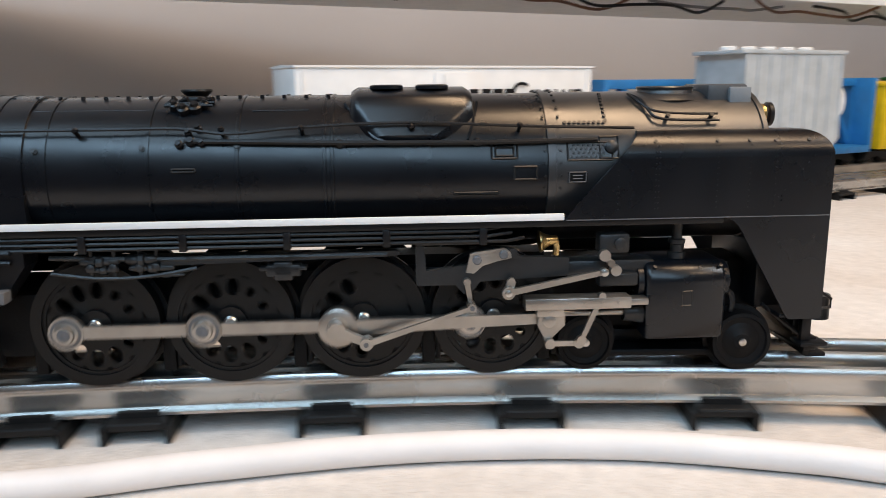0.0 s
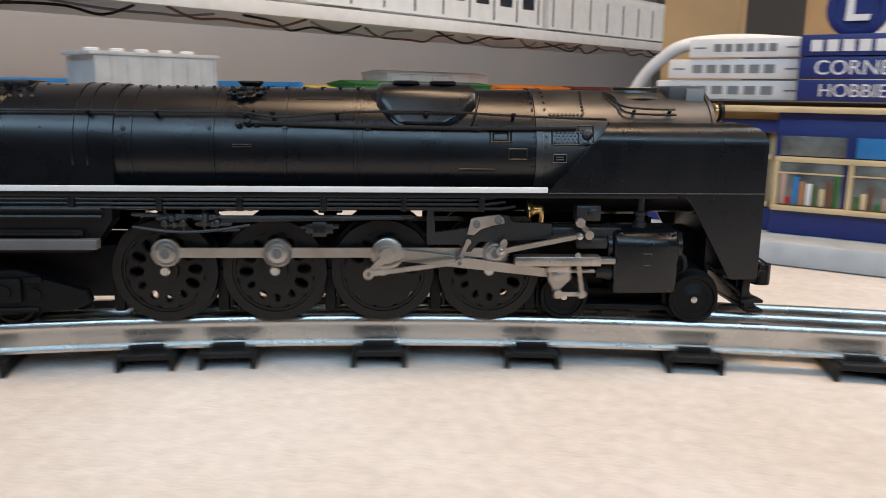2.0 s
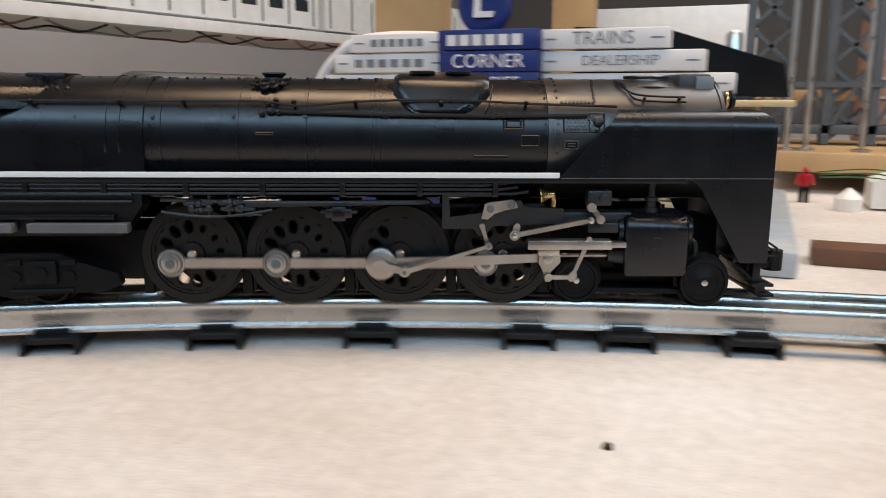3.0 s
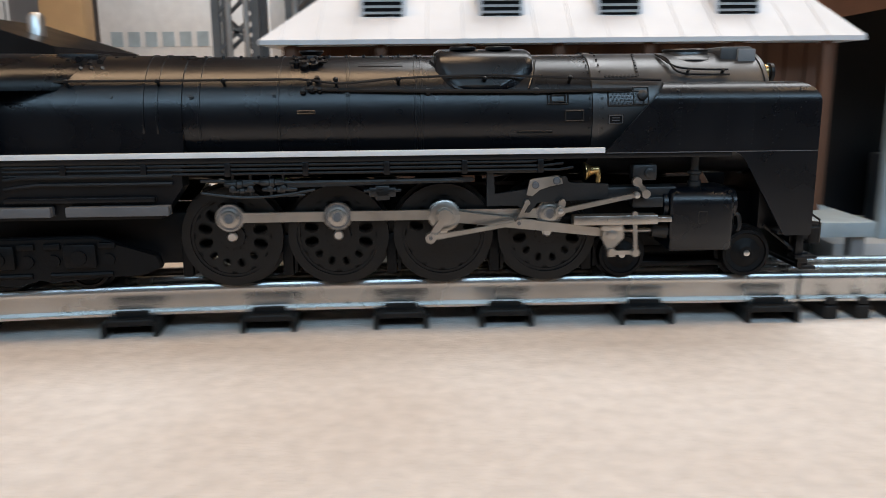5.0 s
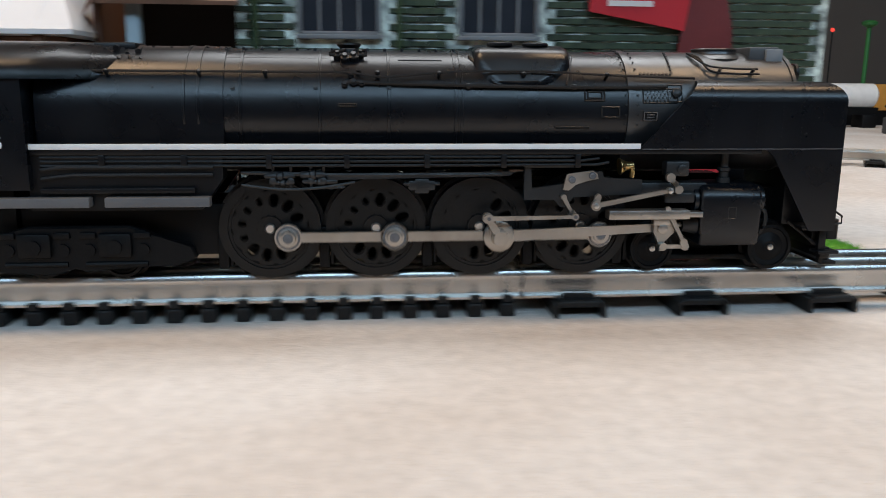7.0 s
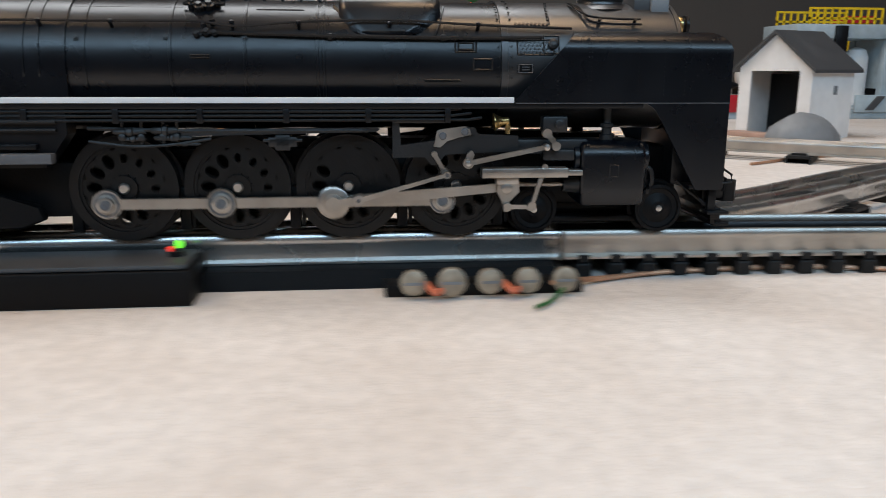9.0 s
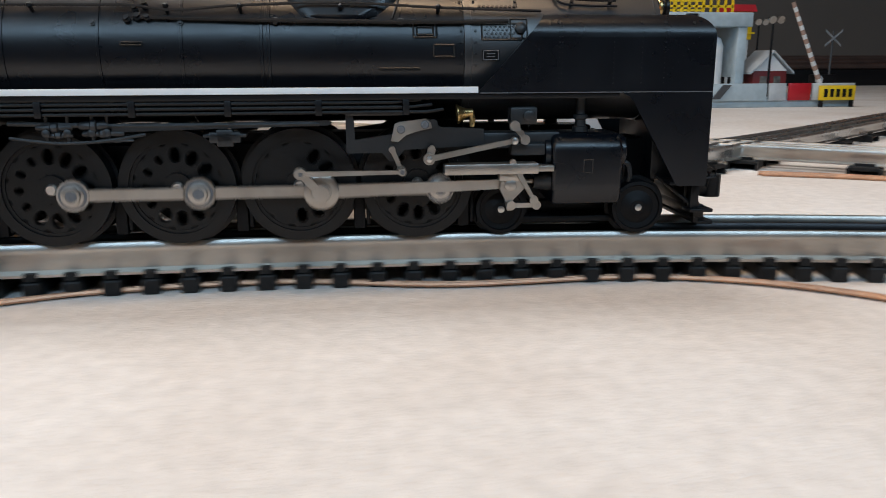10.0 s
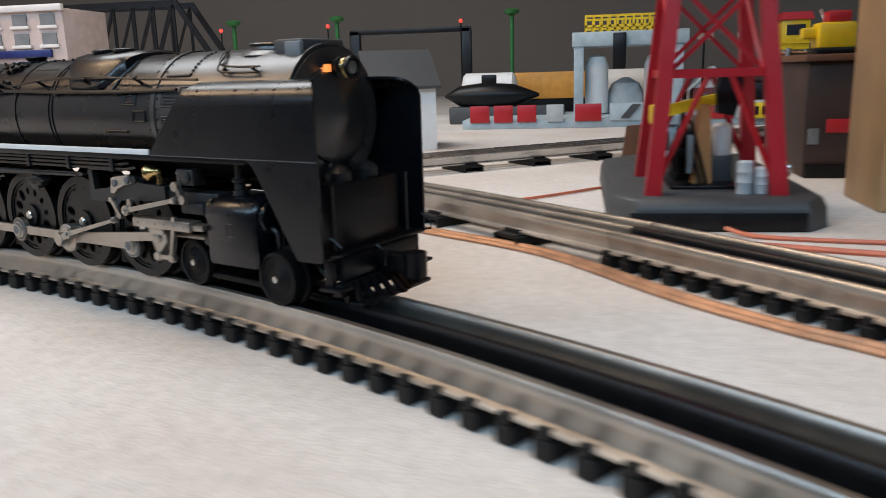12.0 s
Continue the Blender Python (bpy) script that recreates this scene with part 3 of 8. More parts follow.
        for k, z in enumerate((0.0703, 0.0686, 0.0669)):
            P("pipe", tube(B(), [(-0.150, s * 0.0300, z), (0.056 + 0.006 * k, s * 0.0300, z), (0.066 + 0.004 * k, s * 0.029, z + 0.0008)], 0.0006), "soft_black", rb)
        for x in (-0.127, -0.096, -0.0635, -0.033, -0.001, 0.030, 0.0606):
            ya, yb = sorted((s * 0.0312, s * 0.0280))
            P("pipe_clamp", box(B(), x - 0.0012, x + 0.0012, ya, yb, 0.0658, 0.0713, 0.0003), "soft_black", rb)
        # long air line and hangers below
        bm = B()
        tube(bm, [(-0.075, s * 0.027, 0.0640), (-0.04, s * 0.027, 0.0628), (0.03, s * 0.027, 0.0628)], 0.0009)
        ya, yb = sorted((s * 0.0275, s * 0.0255))
        prism(bm, [(-0.041, 0.0608), (-0.041, 0.0632), (0.033, 0.0640), (0.0345, 0.0632), (0.033, 0.0622)], ya, yb)
        ya, yb = sorted((s * 0.0285, s * 0.0240))
        box(bm, -0.0085, 0.0025, ya, yb, 0.0565, 0.0604, 0.0006)
        box(bm, -0.0060, 0.0000, ya, yb, 0.0552, 0.0612, 0.0006)
        box(bm, -0.0105, 0.0045, ya, yb, 0.0585, 0.0597, 0.0003)
        for x, z, ln, r in ((-0.066, 0.0625, 0.012, 0.0013), (-0.064, 0.0598, 0.010, 0.0010), (-0.052, 0.0630, 0.010, 0.0016), (-0.051, 0.0602, 0.014, 0.0011), (-0.046, 0.0578, 0.012, 0.0006)):
            lathe(bm, (x, s * 0.0270, z), (1, 0, 0), [(0, r * 0.6), (0.001, r), (ln * 0.4, r), (ln * 0.45, r * 1.5), (ln * 0.6, r * 1.5), (ln * 0.65, r), (ln - 0.001, r), (ln, r * 0.6)], 10)
        for x in (-0.0625, -0.0555, -0.0475, -0.0425):
            cyl(bm, (x, s * 0.0268, 0.0570), (x, s * 0.0268, 0.0665), 0.0007, 8)
            lathe(bm, (x, s * 0.0268, 0.0606), (0, s, 0), [(0, 0.0014), (0.0018, 0.0014), (0.0022, 0.0006)], 8)
        tube(bm, smooth_line([(-0.075, s * 0.027, 0.0590), (-0.06, s * 0.0275, 0.0572), (-0.045, s * 0.0275, 0.0576), (-0.03, s * 0.0270, 0.0598)], 4), 0.0006)
        P("brake_gear", bm, "grey_black")
    # handrails along the boiler
    for s in (-1, 1):
        bm = B()
        tube(bm, smooth_line([boiler_point(-0.150, 35, 0.0022, s), boiler_point(-0.06, 35, 0.0022, s), boiler_point(-0.034, 35, 0.0022, s), boiler_point(-0.018, 30, 0.0030, s), boiler_point(0.0042, 34, 0.0030, s), boiler_point(0.0386, 36, 0.0034, s), boiler_point(0.073, 33, 0.003, s), boiler_point(0.110, 31, 0.0026, s)], 4), 0.00055)
        for x in (-0.125, -0.09, -0.0645, -0.0205, 0.0042, 0.0386, 0.0730):
            a = boiler_point(x, 33, -0.0005, s)
            b = boiler_point(x, 33, 0.0030, s)
            cyl(bm, a, b, 0.0007, 8)
            lathe(bm, b - Vector((0, 0, 0.0008)), (0, 0, 1), [(0, 0.0004), (0.0006, 0.0011), (0.0014, 0.0011), (0.002, 0.0004)], 8)
        P("handrail", bm, "soft_black")
        bm = B()
        tube(bm, [boiler_point(-0.032, 27, 0.0012, s), boiler_point(0.016, 24, 0.0016, s), boiler_point(0.06, 23, 0.0016, s), boiler_point(0.098, 24, 0.0014, s)], 0.0008)
        for x in (0.016, 0.0595):
            lathe(bm, boiler_point(x, 24, 0.0004, s) - Vector((0.0015, 0, 0)), (1, 0, 0), [(0, 0.0006), (0.0008, 0.0014), (0.0022, 0.0014), (0.003, 0.0006)], 8)
        for x, up, r in ((-0.0335, 25, 0.0013), (-0.0300, 27, 0.0016), (-0.0268, 26, 0.0012), (-0.0310, 33, 0.0011), (-0.0280, 37, 0.0012)):
            p = boiler_point(x, up, -0.0003, s)
            d = (p - Vector((x, 0, BOILER_Z))).normalized()
            lathe(bm, p, d, [(0, r), (0.0018, r), (0.0022, r * 0.6), (0.0030, r * 0.6)], 10)
        P("sand_line", bm, "soft_black")
        # doors, washout plugs and plates on the boiler side
        for x, up in ((-0.1375, 24), (-0.108, 22), (-0.0774, 22), (-0.045, 23), (-0.016, 23)):
            p = boiler_point(x, up, 0.0002, s)
            d = (p - Vector((x, 0, BOILER_Z))).normalized()
            P("washout_plug", lathe(B(), p, d, [(0, 0.0011), (0.0004, 0.0011), (0.0004, 0.0007), (0.0008, 0.0006), (0.0008, 0.0002)], 10), "grey_black", boiler)
        p = boiler_point(0.1026, 19, 0.0, s)
        P("washout_plug", lathe(B(), p, (p - Vector((p.x, 0, BOILER_Z))), [(0, 0.0021), (0.0014, 0.0021), (0.002, 0.0012), (0.002, 0.0002)], 14), "grey_black", boiler)
        for x0, x1, u0, u1 in ((0.0640, 0.0722, 12, 23), (0.0652, 0.0710, 14, 20), (0.0712, 0.0785, -3, 6), (0.0885, 0.1030, 10, 23), (0.0990, 0.1050, 11, 27), (0.052, 0.066, -13, -12), (-0.036, -0.029, 6, 8)):
            bm = B()
            for a, b in (((x0, u0), (x1, u0)), ((x1, u0), (x1, u1)), ((x1, u1), (x0, u1)), ((x0, u1), (x0, u0))):
                tube(bm, [boiler_point(a[0], a[1], 0.0003, s), boiler_point(b[0], b[1], 0.0003, s)], 0.00035, 4)
            P("access_door", bm, "grey_black", boiler)
        plate = B()
        up = -2.0
        for (x0, x1, a0, a1, o) in ((0.0885, 0.0948, up - 4.2, up + 4.2, 0.0006),):
            v = [plate.verts.new(boiler_point(x, u, o, s)) for x, u in ((x0, a0), (x1, a0), (x1, a1), (x0, a1))]
            w = [plate.verts.new(boiler_point(x, u, 0.0, s)) for x, u in ((x0, a0), (x1, a0), (x1, a1), (x0, a1))]
            plate.faces.new(v)
            for k in range(4):
                plate.faces.new((v[k], v[(k + 1) % 4], w[(k + 1) % 4], w[k]))
        bp = P("builder_plate", plate, "soft_black")
        bm = B()
        x0, x1, a0, a1 = 0.0889, 0.0944, up - 3.5, up + 3.5
        for a, b in (((x0, a0), (x1, a0)), ((x1, a0), (x1, a1)), ((x1, a1), (x0, a1)), ((x0, a1), (x0, a0)), ((x0 + 0.0012, up + 1.2), (x1 - 0.0012, up + 1.2)), ((x0 + 0.0012, up - 1), (x1 - 0.0012, up - 1))):
            tube(bm, [boiler_point(a[0], a[1], 0.0007, s), boiler_point(b[0], b[1], 0.0007, s)], 0.0002, 4)
        P("plate_lettering", bm, "strip", bp, "thin silver outline and bars")
    # turret fittings on top
    bm = B()
    box(bm, -0.0355, -0.0285, -0.010, 0.010, 0.1085, 0.1130, 0.0010)
    lathe(bm, (-0.0320, -0.002, 0.1125), (0, 0, 1), [(0, 0.0030), (0.0008, 0.0040), (0.0020, 0.0052), (0.0026, 0.0050), (0.0026, 0.0010)], 18)
    for k in range(4):
        y = -0.0085
        cyl(bm, (-0.040 + 0.004 * k, y, 0.1105 + 0.0006 * (k % 2)), (-0.037 + 0.004 * k, y - 0.0018, 0.1120), 0.0009, 8)
    tube(bm, [(-0.040, -0.0112, 0.1105), (-0.0245, -0.0112, 0.1108)], 0.0006)
    for s in (-1, 1):
        for x, up, r in ((-0.0365, 58, 0.0016), (-0.0335, 54, 0.0020), (-0.0300, 56, 0.0022), (-0.0272, 60, 0.0014)):
            p = boiler_point(x, up, -0.0004, s)
            lathe(bm, p, p - Vector((x, 0, BOILER_Z)), [(0, r), (0.0022, r), (0.0026, r * 0.6), (0.0036, r * 0.5)], 10)
        tube(bm, [boiler_point(-0.0395, 57, 0.0016, s), boiler_point(-0.0245, 57, 0.0016, s)], 0.0006)
    P("safety_valve", bm, "soft_black")
    bm = B()
    for k in range(5):
        x = -0.133 + 0.0042 * k
        cyl(bm, (x, -0.004, 0.1125), (x + 0.001, -0.013, 0.1095 + 0.0012 * (k % 3)), 0.0012, 8)
        cyl(bm, (x - 0.001, -0.012, 0.104 + 0.001 * (k % 2)), (x + 0.003, -0.016, 0.1085), 0.0008, 8)
    box(bm, -0.134, -0.117, -0.009, 0.009, 0.1100, 0.1145, 0.0012)
    P("steam_turret", bm, "soft_black")
    bm = B()
    tube(bm, [(-0.112, -0.0135, 0.1085), (-0.04, -0.0135, 0.1085)], 0.0004)
    tube(bm, [(-0.012, -0.0145, 0.1081), (0.006, -0.0145, 0.1081)], 0.0004)
    P("top_wire", bm, "soft_black")
    P("bell_stand", tube(B(), smooth_line([(0.0848, -0.0268, 0.0612), (0.0850, -0.0268, 0.0640), (0.0846, -0.0268, 0.0662)], 3), 0.0011, 8), "brass")
    lathe_bm = lathe(B(), (0.0856, -0.0268, 0.0664), (-1, 0, -0.10), [(0, 0.0006), (0.0006, 0.0014), (0.0022, 0.0016), (0.0036, 0.0020), (0.0050, 0.0028), (0.0060, 0.0036), (0.0064, 0.0036), (0.0058, 0.0026)], 18)
    P("bell", lathe_bm, "brass", label="small polished brass bell")

    # cab
    bm = B()
    n = 20
    rings = []
    for x in (-0.238, -0.1535):
        arc = [Vector((x, -math.cos(math.pi * k / n) * 0.0330, 0.1000 + math.sin(math.pi * k / n) * 0.0140)) for k in range(n + 1)]
        rings.append(arc + [Vector((x, 0.0330, 0.058)), Vector((x, -0.0330, 0.058))])
    cab = P("cab", loft(bm, rings), "black", label="black locomotive cab")
    bm = B()
    rings = []
    for x, r, h in ((-0.241, 0.0342, 0.0150), (-0.150, 0.0342, 0.0150), (-0.143, 0.0300, 0.0148), (-0.121, 0.0190, 0.0142)):
        arc = [Vector((x, -math.cos(math.pi * k / n) * r, 0.0998 + math.sin(math.pi * k / n) * h)) for k in range(n + 1)]
        rings.append(arc)
    rows = [[bm.verts.new(p) for p in r] for r in rings]
    for a, b in zip(rows, rows[1:]):
        for k in range(n):
            bm.faces.new((a[k], a[k + 1], b[k + 1], b[k]))
    bmesh.ops.solidify(bm, geom=bm.faces[:], thickness=0.0008)
    P("cab_roof", bm, "black", cab)
    for s in (-1, 1):
        ya, yb = sorted((s * 0.0331, s * 0.0338))
        P("cab_window", box(B(), -0.186, -0.170, ya, yb, 0.083, 0.0975, 0.0004), "pane", cab)
        text_part("cab_number", "25", 0.0072, "white", cab, Matrix.Translation((-0.1655 if s < 0 else -0.1745, s * 0.0333, 0.0760)) @ Matrix.Rotation(0 if s < 0 else math.pi, 4, "Z") @ Matrix.Rotation(math.pi / 2, 4, "X"), 0.0001, "white painted numerals", 0.00036)

    # frame, ash pan, grey strips
    bm = box(B(), -0.080, 0.162, -0.0105, 0.0105, 0.0300, 0.0545, 0.001)
    box(bm, -0.080, 0.085, -0.0062, 0.0062, 0.054, 0.0580)
    box(bm, -0.165, -0.080, -0.0170, 0.0170, 0.0285, 0.0500, 0.001)
    P("frame", bm, "plastic")
    bm = box(B(), -0.240, -0.1655, -0.0190, 0.0190, 0.0265, 0.0582, 0.001)
    P("rear_frame", bm, "plastic")
    for s in (-1, 1):
        ya, yb = sorted((s * 0.0240, s * 0.0325))
        st = P("cab_step", box(B(), -0.1920, -0.1800, ya, yb, 0.0330, 0.0345, 0.0003), "soft_black")
        P("step_hanger", box(B(), -0.1925, -0.1905, ya, yb, 0.0345, 0.0580, 0.0003), "soft_black", st)
        P("step_tread", box(B(), -0.1920, -0.1800, ya, yb, 0.0450, 0.0462, 0.0003), "soft_black", st)
    for s in (-1, 1):
        for x in (-0.0434, 0.0, 0.0434, 0.083, -0.085):
            ya, yb = sorted((s * 0.0125, s * 0.0185))
            P("brake_hanger", box(B(), x - 0.0022, x + 0.0022, ya, yb, 0.0225, 0.040, 0.0008), "plastic")
            P("brake_shoe", box(B(), x + 0.0026, x + 0.0040, ya, yb, 0.0240, 0.036, 0.0004), "plastic")
        bm = B()
        prism(bm, [(-0.155, 0.0715), (-0.0815, 0.0715), (-0.0815, 0.062), (-0.0905, 0.0495), (-0.155, 0.0495)], min(s * 0.0200, s * 0.0300), max(s * 0.0200, s * 0.0300))
        tube(bm, [(-0.150, s * 0.0305, 0.0655), (-0.142, s * 0.0308, 0.0665), (-0.085, s * 0.0308, 0.0665)], 0.0008)
        tube(bm, [(-0.150, s * 0.0305, 0.0620), (-0.138, s * 0.0308, 0.0635), (-0.085, s * 0.0308, 0.0635)], 0.0008)
        box(bm, -0.150, -0.092, min(s * 0.0298, s * 0.0325), max(s * 0.0298, s * 0.0325), 0.0565, 0.0585, 0.0003)
        ash = P("ash_pan", bm, "soft_black")
        for x0, x1 in ((-0.1258, -0.0862), (-0.176, -0.1315)):
            ya, yb = sorted((s * 0.0300, s * 0.0352))
            P("step_strip", box(B(), x0, x1, ya, yb, 0.0514, 0.0552, 0.0004), "strip", ash, "plain grey side strip")

    # cylinders, valve chests, pipes
    for s in (-1, 1):
        Y = lambda a: s * a
        bm = B()
        sec = [(0.0120, 0.0330), (0.0290, 0.0322), (0.0300, 0.0326), (0.0306, 0.0338), (0.0308, 0.0400), (0.0308, 0.0516)]
        sec += [(0.0240 + 0.0068 * math.cos(math.pi / 2 * k / 8), 0.0516 + 0.0068 * math.sin(math.pi / 2 * k / 8)) for k in range(1, 9)] + [(0.0120, 0.0584)]
        rings = []
        for x, q in ((0.1146, 0.0010), (0.1152, 0.0003), (0.1160, 0.0), (0.1396, 0.0), (0.1404, 0.0003), (0.1410, 0.0010)):
            rings.append([Vector((x, Y(a - q), 0.0455 + (z - 0.0455) * (1 - q * 60))) for a, z in sec])
        cy = P("cylinder", loft(bm, rings), "black", label="black steam cylinder casting with rounded jacket")
        for x0, x1 in ((0.1120, 0.1146), (0.1410, 0.1432)):
            P("valve_cover", lathe(B(), (x0, Y(0.0225), 0.0510), (1, 0, 0), [(0, 0.0050), (0.0004, 0.0064), (x1 - x0 - 0.0004, 0.0064), (x1 - x0, 0.0060)], 26), "black", cy)
        for x in (0.1172, 0.1392):
            P("bolt", cyl(B(), (x, Y(0.0285), 0.0560), (x, Y(0.0296), 0.0571), 0.0006, 8), "grey_black", cy)
        P("drain_pipe", tube(B(), smooth_line([(0.1425, Y(0.024), 0.047), (0.1455, Y(0.024), 0.046), (0.1462, Y(0.024), 0.041), (0.1450, Y(0.022), 0.036)], 4), 0.0010), "grey_black", cy)
        P("drain_pipe", tube(B(), [(0.1448, Y(0.020), 0.056), (0.1448, Y(0.020), 0.034)], 0.0008), "grey_black", cy)
        bm = B()
        for a, b in (((0.1262, 0.0440), (0.1296, 0.0440)), ((0.1296, 0.0440), (0.1296, 0.0488)), ((0.1296, 0.0488), (0.1262, 0.0488)), ((0.1262, 0.0488), (0.1262, 0.0440))):
            tube(bm, [(a[0], Y(0.0308), a[1]), (b[0], Y(0.0308), b[1])], 0.00022, 4)
        P("emblem_outline", bm, "grey_black", cy)
        bm = lathe(B(), (0.1265, Y(0.0225), 0.0585), (0, 0, 1), [(0, 0.0030), (0.0020, 0.0028), (0.0022, 0.0021), (0.0046, 0.0020), (0.0050, 0.0028), (0.0062, 0.0028), (0.0066, 0.0018), (0.0085, 0.0016), (0.0130, 0.0018)], 16)
        P("steam_pipe", bm, "grey_black", cy)
        bm = lathe(B(), (0.1085, Y(0.0240), 0.0405), (1, 0, 0), [(0, 0.0030), (0.003, 0.0034), (0.006, 0.0040), (0.0085, 0.0060)], 16)
        P("gland", bm, "grey_black", cy)
        # guide bars
        bm = box(B(), 0.0740, 0.1085, min(Y(0.0270), Y(0.0336)), max(Y(0.0270), Y(0.0336)), 0.0444, 0.0482, 0.0003)
        box(bm, 0.1086, 0.1146, min(Y(0.0272), Y(0.0325)), max(Y(0.0272), Y(0.0325)), 0.0450, 0.0472, 0.0003)
        for k in range(6):
            cyl(bm, (0.0770 + 0.0055 * k, Y(0.0333), 0.0463), (0.0770 + 0.0055 * k, Y(0.0339), 0.0463), 0.0005, 6)
        P("guide_bar", bm, "rod", label="dull steel crosshead guide bar")
        # motion bracket with link
        bm = B()
        out = [(0.0392, 0.0668), (0.0392, 0.0522), (0.0520, 0.0522), (0.0545, 0.0492), (0.0568, 0.0492), (0.0600, 0.0532), (0.0890, 0.0545), (0.0890, 0.0605), (0.0735, 0.0612), (0.0690, 0.0642), (0.0620, 0.0620), (0.0560, 0.0588), (0.0425, 0.0570), (0.0418, 0.0668)]
        prism(bm, out, min(Y(0.0255), Y(0.0280)), max(Y(0.0255), Y(0.0280)))
        box(bm, 0.0395, 0.0620, min(Y(0.0200), Y(0.0282)), max(Y(0.0200), Y(0.0282)), 0.0655, 0.0675, 0.0003)
        box(bm, 0.0885, 0.118, min(Y(0.018), Y(0.0265)), max(Y(0.018), Y(0.0265)), 0.0530, 0.0590, 0.001)
        cyl(bm, (0.0705, Y(0.0279), 0.0625), (0.0705, Y(0.0288), 0.0625), 0.0016, 12)
        vb = P("valve_gear_bracket", bm, "grey_black")
        bm = B()
        box(bm, 0.0985, 0.1085, min(Y(0.0235), Y(0.0295)), max(Y(0.0235), Y(0.0295)), 0.0618, 0.0682, 0.0008)
        lathe(bm, (0.1052, Y(0.0294), 0.0650), (0, s, 0), [(0, 0.0020), (0.0010, 0.0020), (0.0013, 0.0014), (0.0013, 0.0003)], 14)
        P("rocker_box", bm, "grey_black", vb)
        bm = B()
        box(bm, 0.0990, 0.1120, min(Y(0.0235), Y(0.0290)), max(Y(0.0235), Y(0.0290)), 0.0505, 0.0550, 0.0008)
        P("valve_guide", bm, "grey_black", vb)
        bm = B()
        prism(bm, [(0.0552, 0.0565), (0.0566, 0.0626), (0.0580, 0.0632), (0.0676, 0.0644), (0.0696, 0.0630), (0.0700, 0.0610), (0.0650, 0.0600), (0.0606, 0.0586), (0.0578, 0.0562)], min(Y(0.0280), Y(0.0292)), max(Y(0.0280), Y(0.0292)))
        ra = P("reverse_arm", bm, "rod", label="bright steel reversing arm plate")
        for x, z in ((0.0588, 0.0606), (0.0674, 0.0622)):
            P("screw", lathe(B(), (x, Y(0.0291), z), (0, s, 0), [(0, 0.0015), (0.0007, 0.0015), (0.0010, 0.0010), (0.0009, 0.0002)], 12), "strip", ra, "dark screw head")
        bm = B()
        eye_bar(bm, (0.0686, 0.0502), (0.0996, 0.0563), 0.0021, 0.0017, min(Y(0.0312), Y(0.0326)), max(Y(0.0312), Y(0.0326)), 0.0021, 0.0014)
        eye_bar(bm, (0.0690, 0.0510), (0.0698, 0.0540), 0.0028, 0.0028, min(Y(0.0300), Y(0.0312)), max(Y(0.0300), Y(0.0312)), 0.0014, 0.0010)
        rr = P("radius_rod", bm, "rod", label="dull steel valve rod")
        for x, z in ((0.0686, 0.0502), (0.0996, 0.0563)):
            P("bolt", lathe(B(), (x, Y(0.0328), z), (0, s, 0), [(0, 0.0012), (0.0008, 0.0011), (0.0010, 0.0004)], 10), "nickel", rr)
        bm = B()
        eye_bar(bm, (0.0998, 0.0616), (0.1020, 0.0590), 0.0022, 0.0018, min(Y(0.0300), Y(0.0318)), max(Y(0.0300), Y(0.0318)), 0.0019, 0.0012)
        eye_bar(bm, (0.1020, 0.0590), (0.1036, 0.0566), 0.0018, 0.0022, min(Y(0.0300), Y(0.0318)), max(Y(0.0300), Y(0.0318)), 0.0012, 0.0018)
        P("rocker", bm, "rod")
        cyl_bm = cyl(B(), (0.108, Y(0.0240), 0.0535), (0.118, Y(0.0240), 0.0535), 0.0022, 12)
        P("valve_stem", cyl_bm, "grey_black")

    # front deck, pilot and coupler
    bm = box(B(), 0.1600, 0.1735, -0.0300, 0.0300, 0.0384, 0.0400, 0.0005)
    box(bm, 0.1560, 0.1700, -0.0195, 0.0195, 0.0390, 0.0640, 0.0012)
    box(bm, 0.1690, 0.1752, -0.0225, 0.0225, 0.0300, 0.0385, 0.0008)
    for s in (-1, 1):
        ya, yb = sorted((s * 0.0240, s * 0.0268))
        box(bm, 0.1700, 0.1734, ya, yb, 0.0285, 0.0384, 0.0004)
        ya, yb = sorted((s * 0.0215, s * 0.0290))
        box(bm, 0.1690, 0.1785, ya, yb, 0.0276, 0.0290, 0.0004)
        tube(bm, [(0.1570, s * 0.0230, 0.0415), (0.1702, s * 0.0245, 0.0310)], 0.0008)
    deck = P("front_deck", bm, "soft_black")
    bm = B()
    for k in range(9):
        y = -0.0184 + 0.0046 * k
        prism(bm, [(0.1750, 0.0300), (0.1770, 0.0300), (0.1860 - abs(y) * 0.34, 0.0225), (0.1840 - abs(y) * 0.34, 0.0220)], y - 0.0011, y + 0.0011)
    box(bm, 0.1755, 0.1825, -0.0215, 0.0215, 0.0212, 0.0228, 0.0005)
    box(bm, 0.1720, 0.1765, -0.0255, 0.0255, 0.0250, 0.0300, 0.0006)
    for y in (-0.0205, 0.0205):
        box(bm, 0.1740, 0.1760, y - 0.0012, y + 0.0012, 0.0222, 0.0262)
    pilot = P("pilot", bm, "soft_black", label="black slatted pilot with footboard")
    bm = box(B(), 0.1760, 0.1900, -0.0035, 0.0035, 0.0300, 0.0370, 0.0010)
    cyl(bm, (0.1900, 0, 0.0290), (0.1900, 0, 0.0380), 0.0045, 14)
    P("coupler", bm, "soft_black")
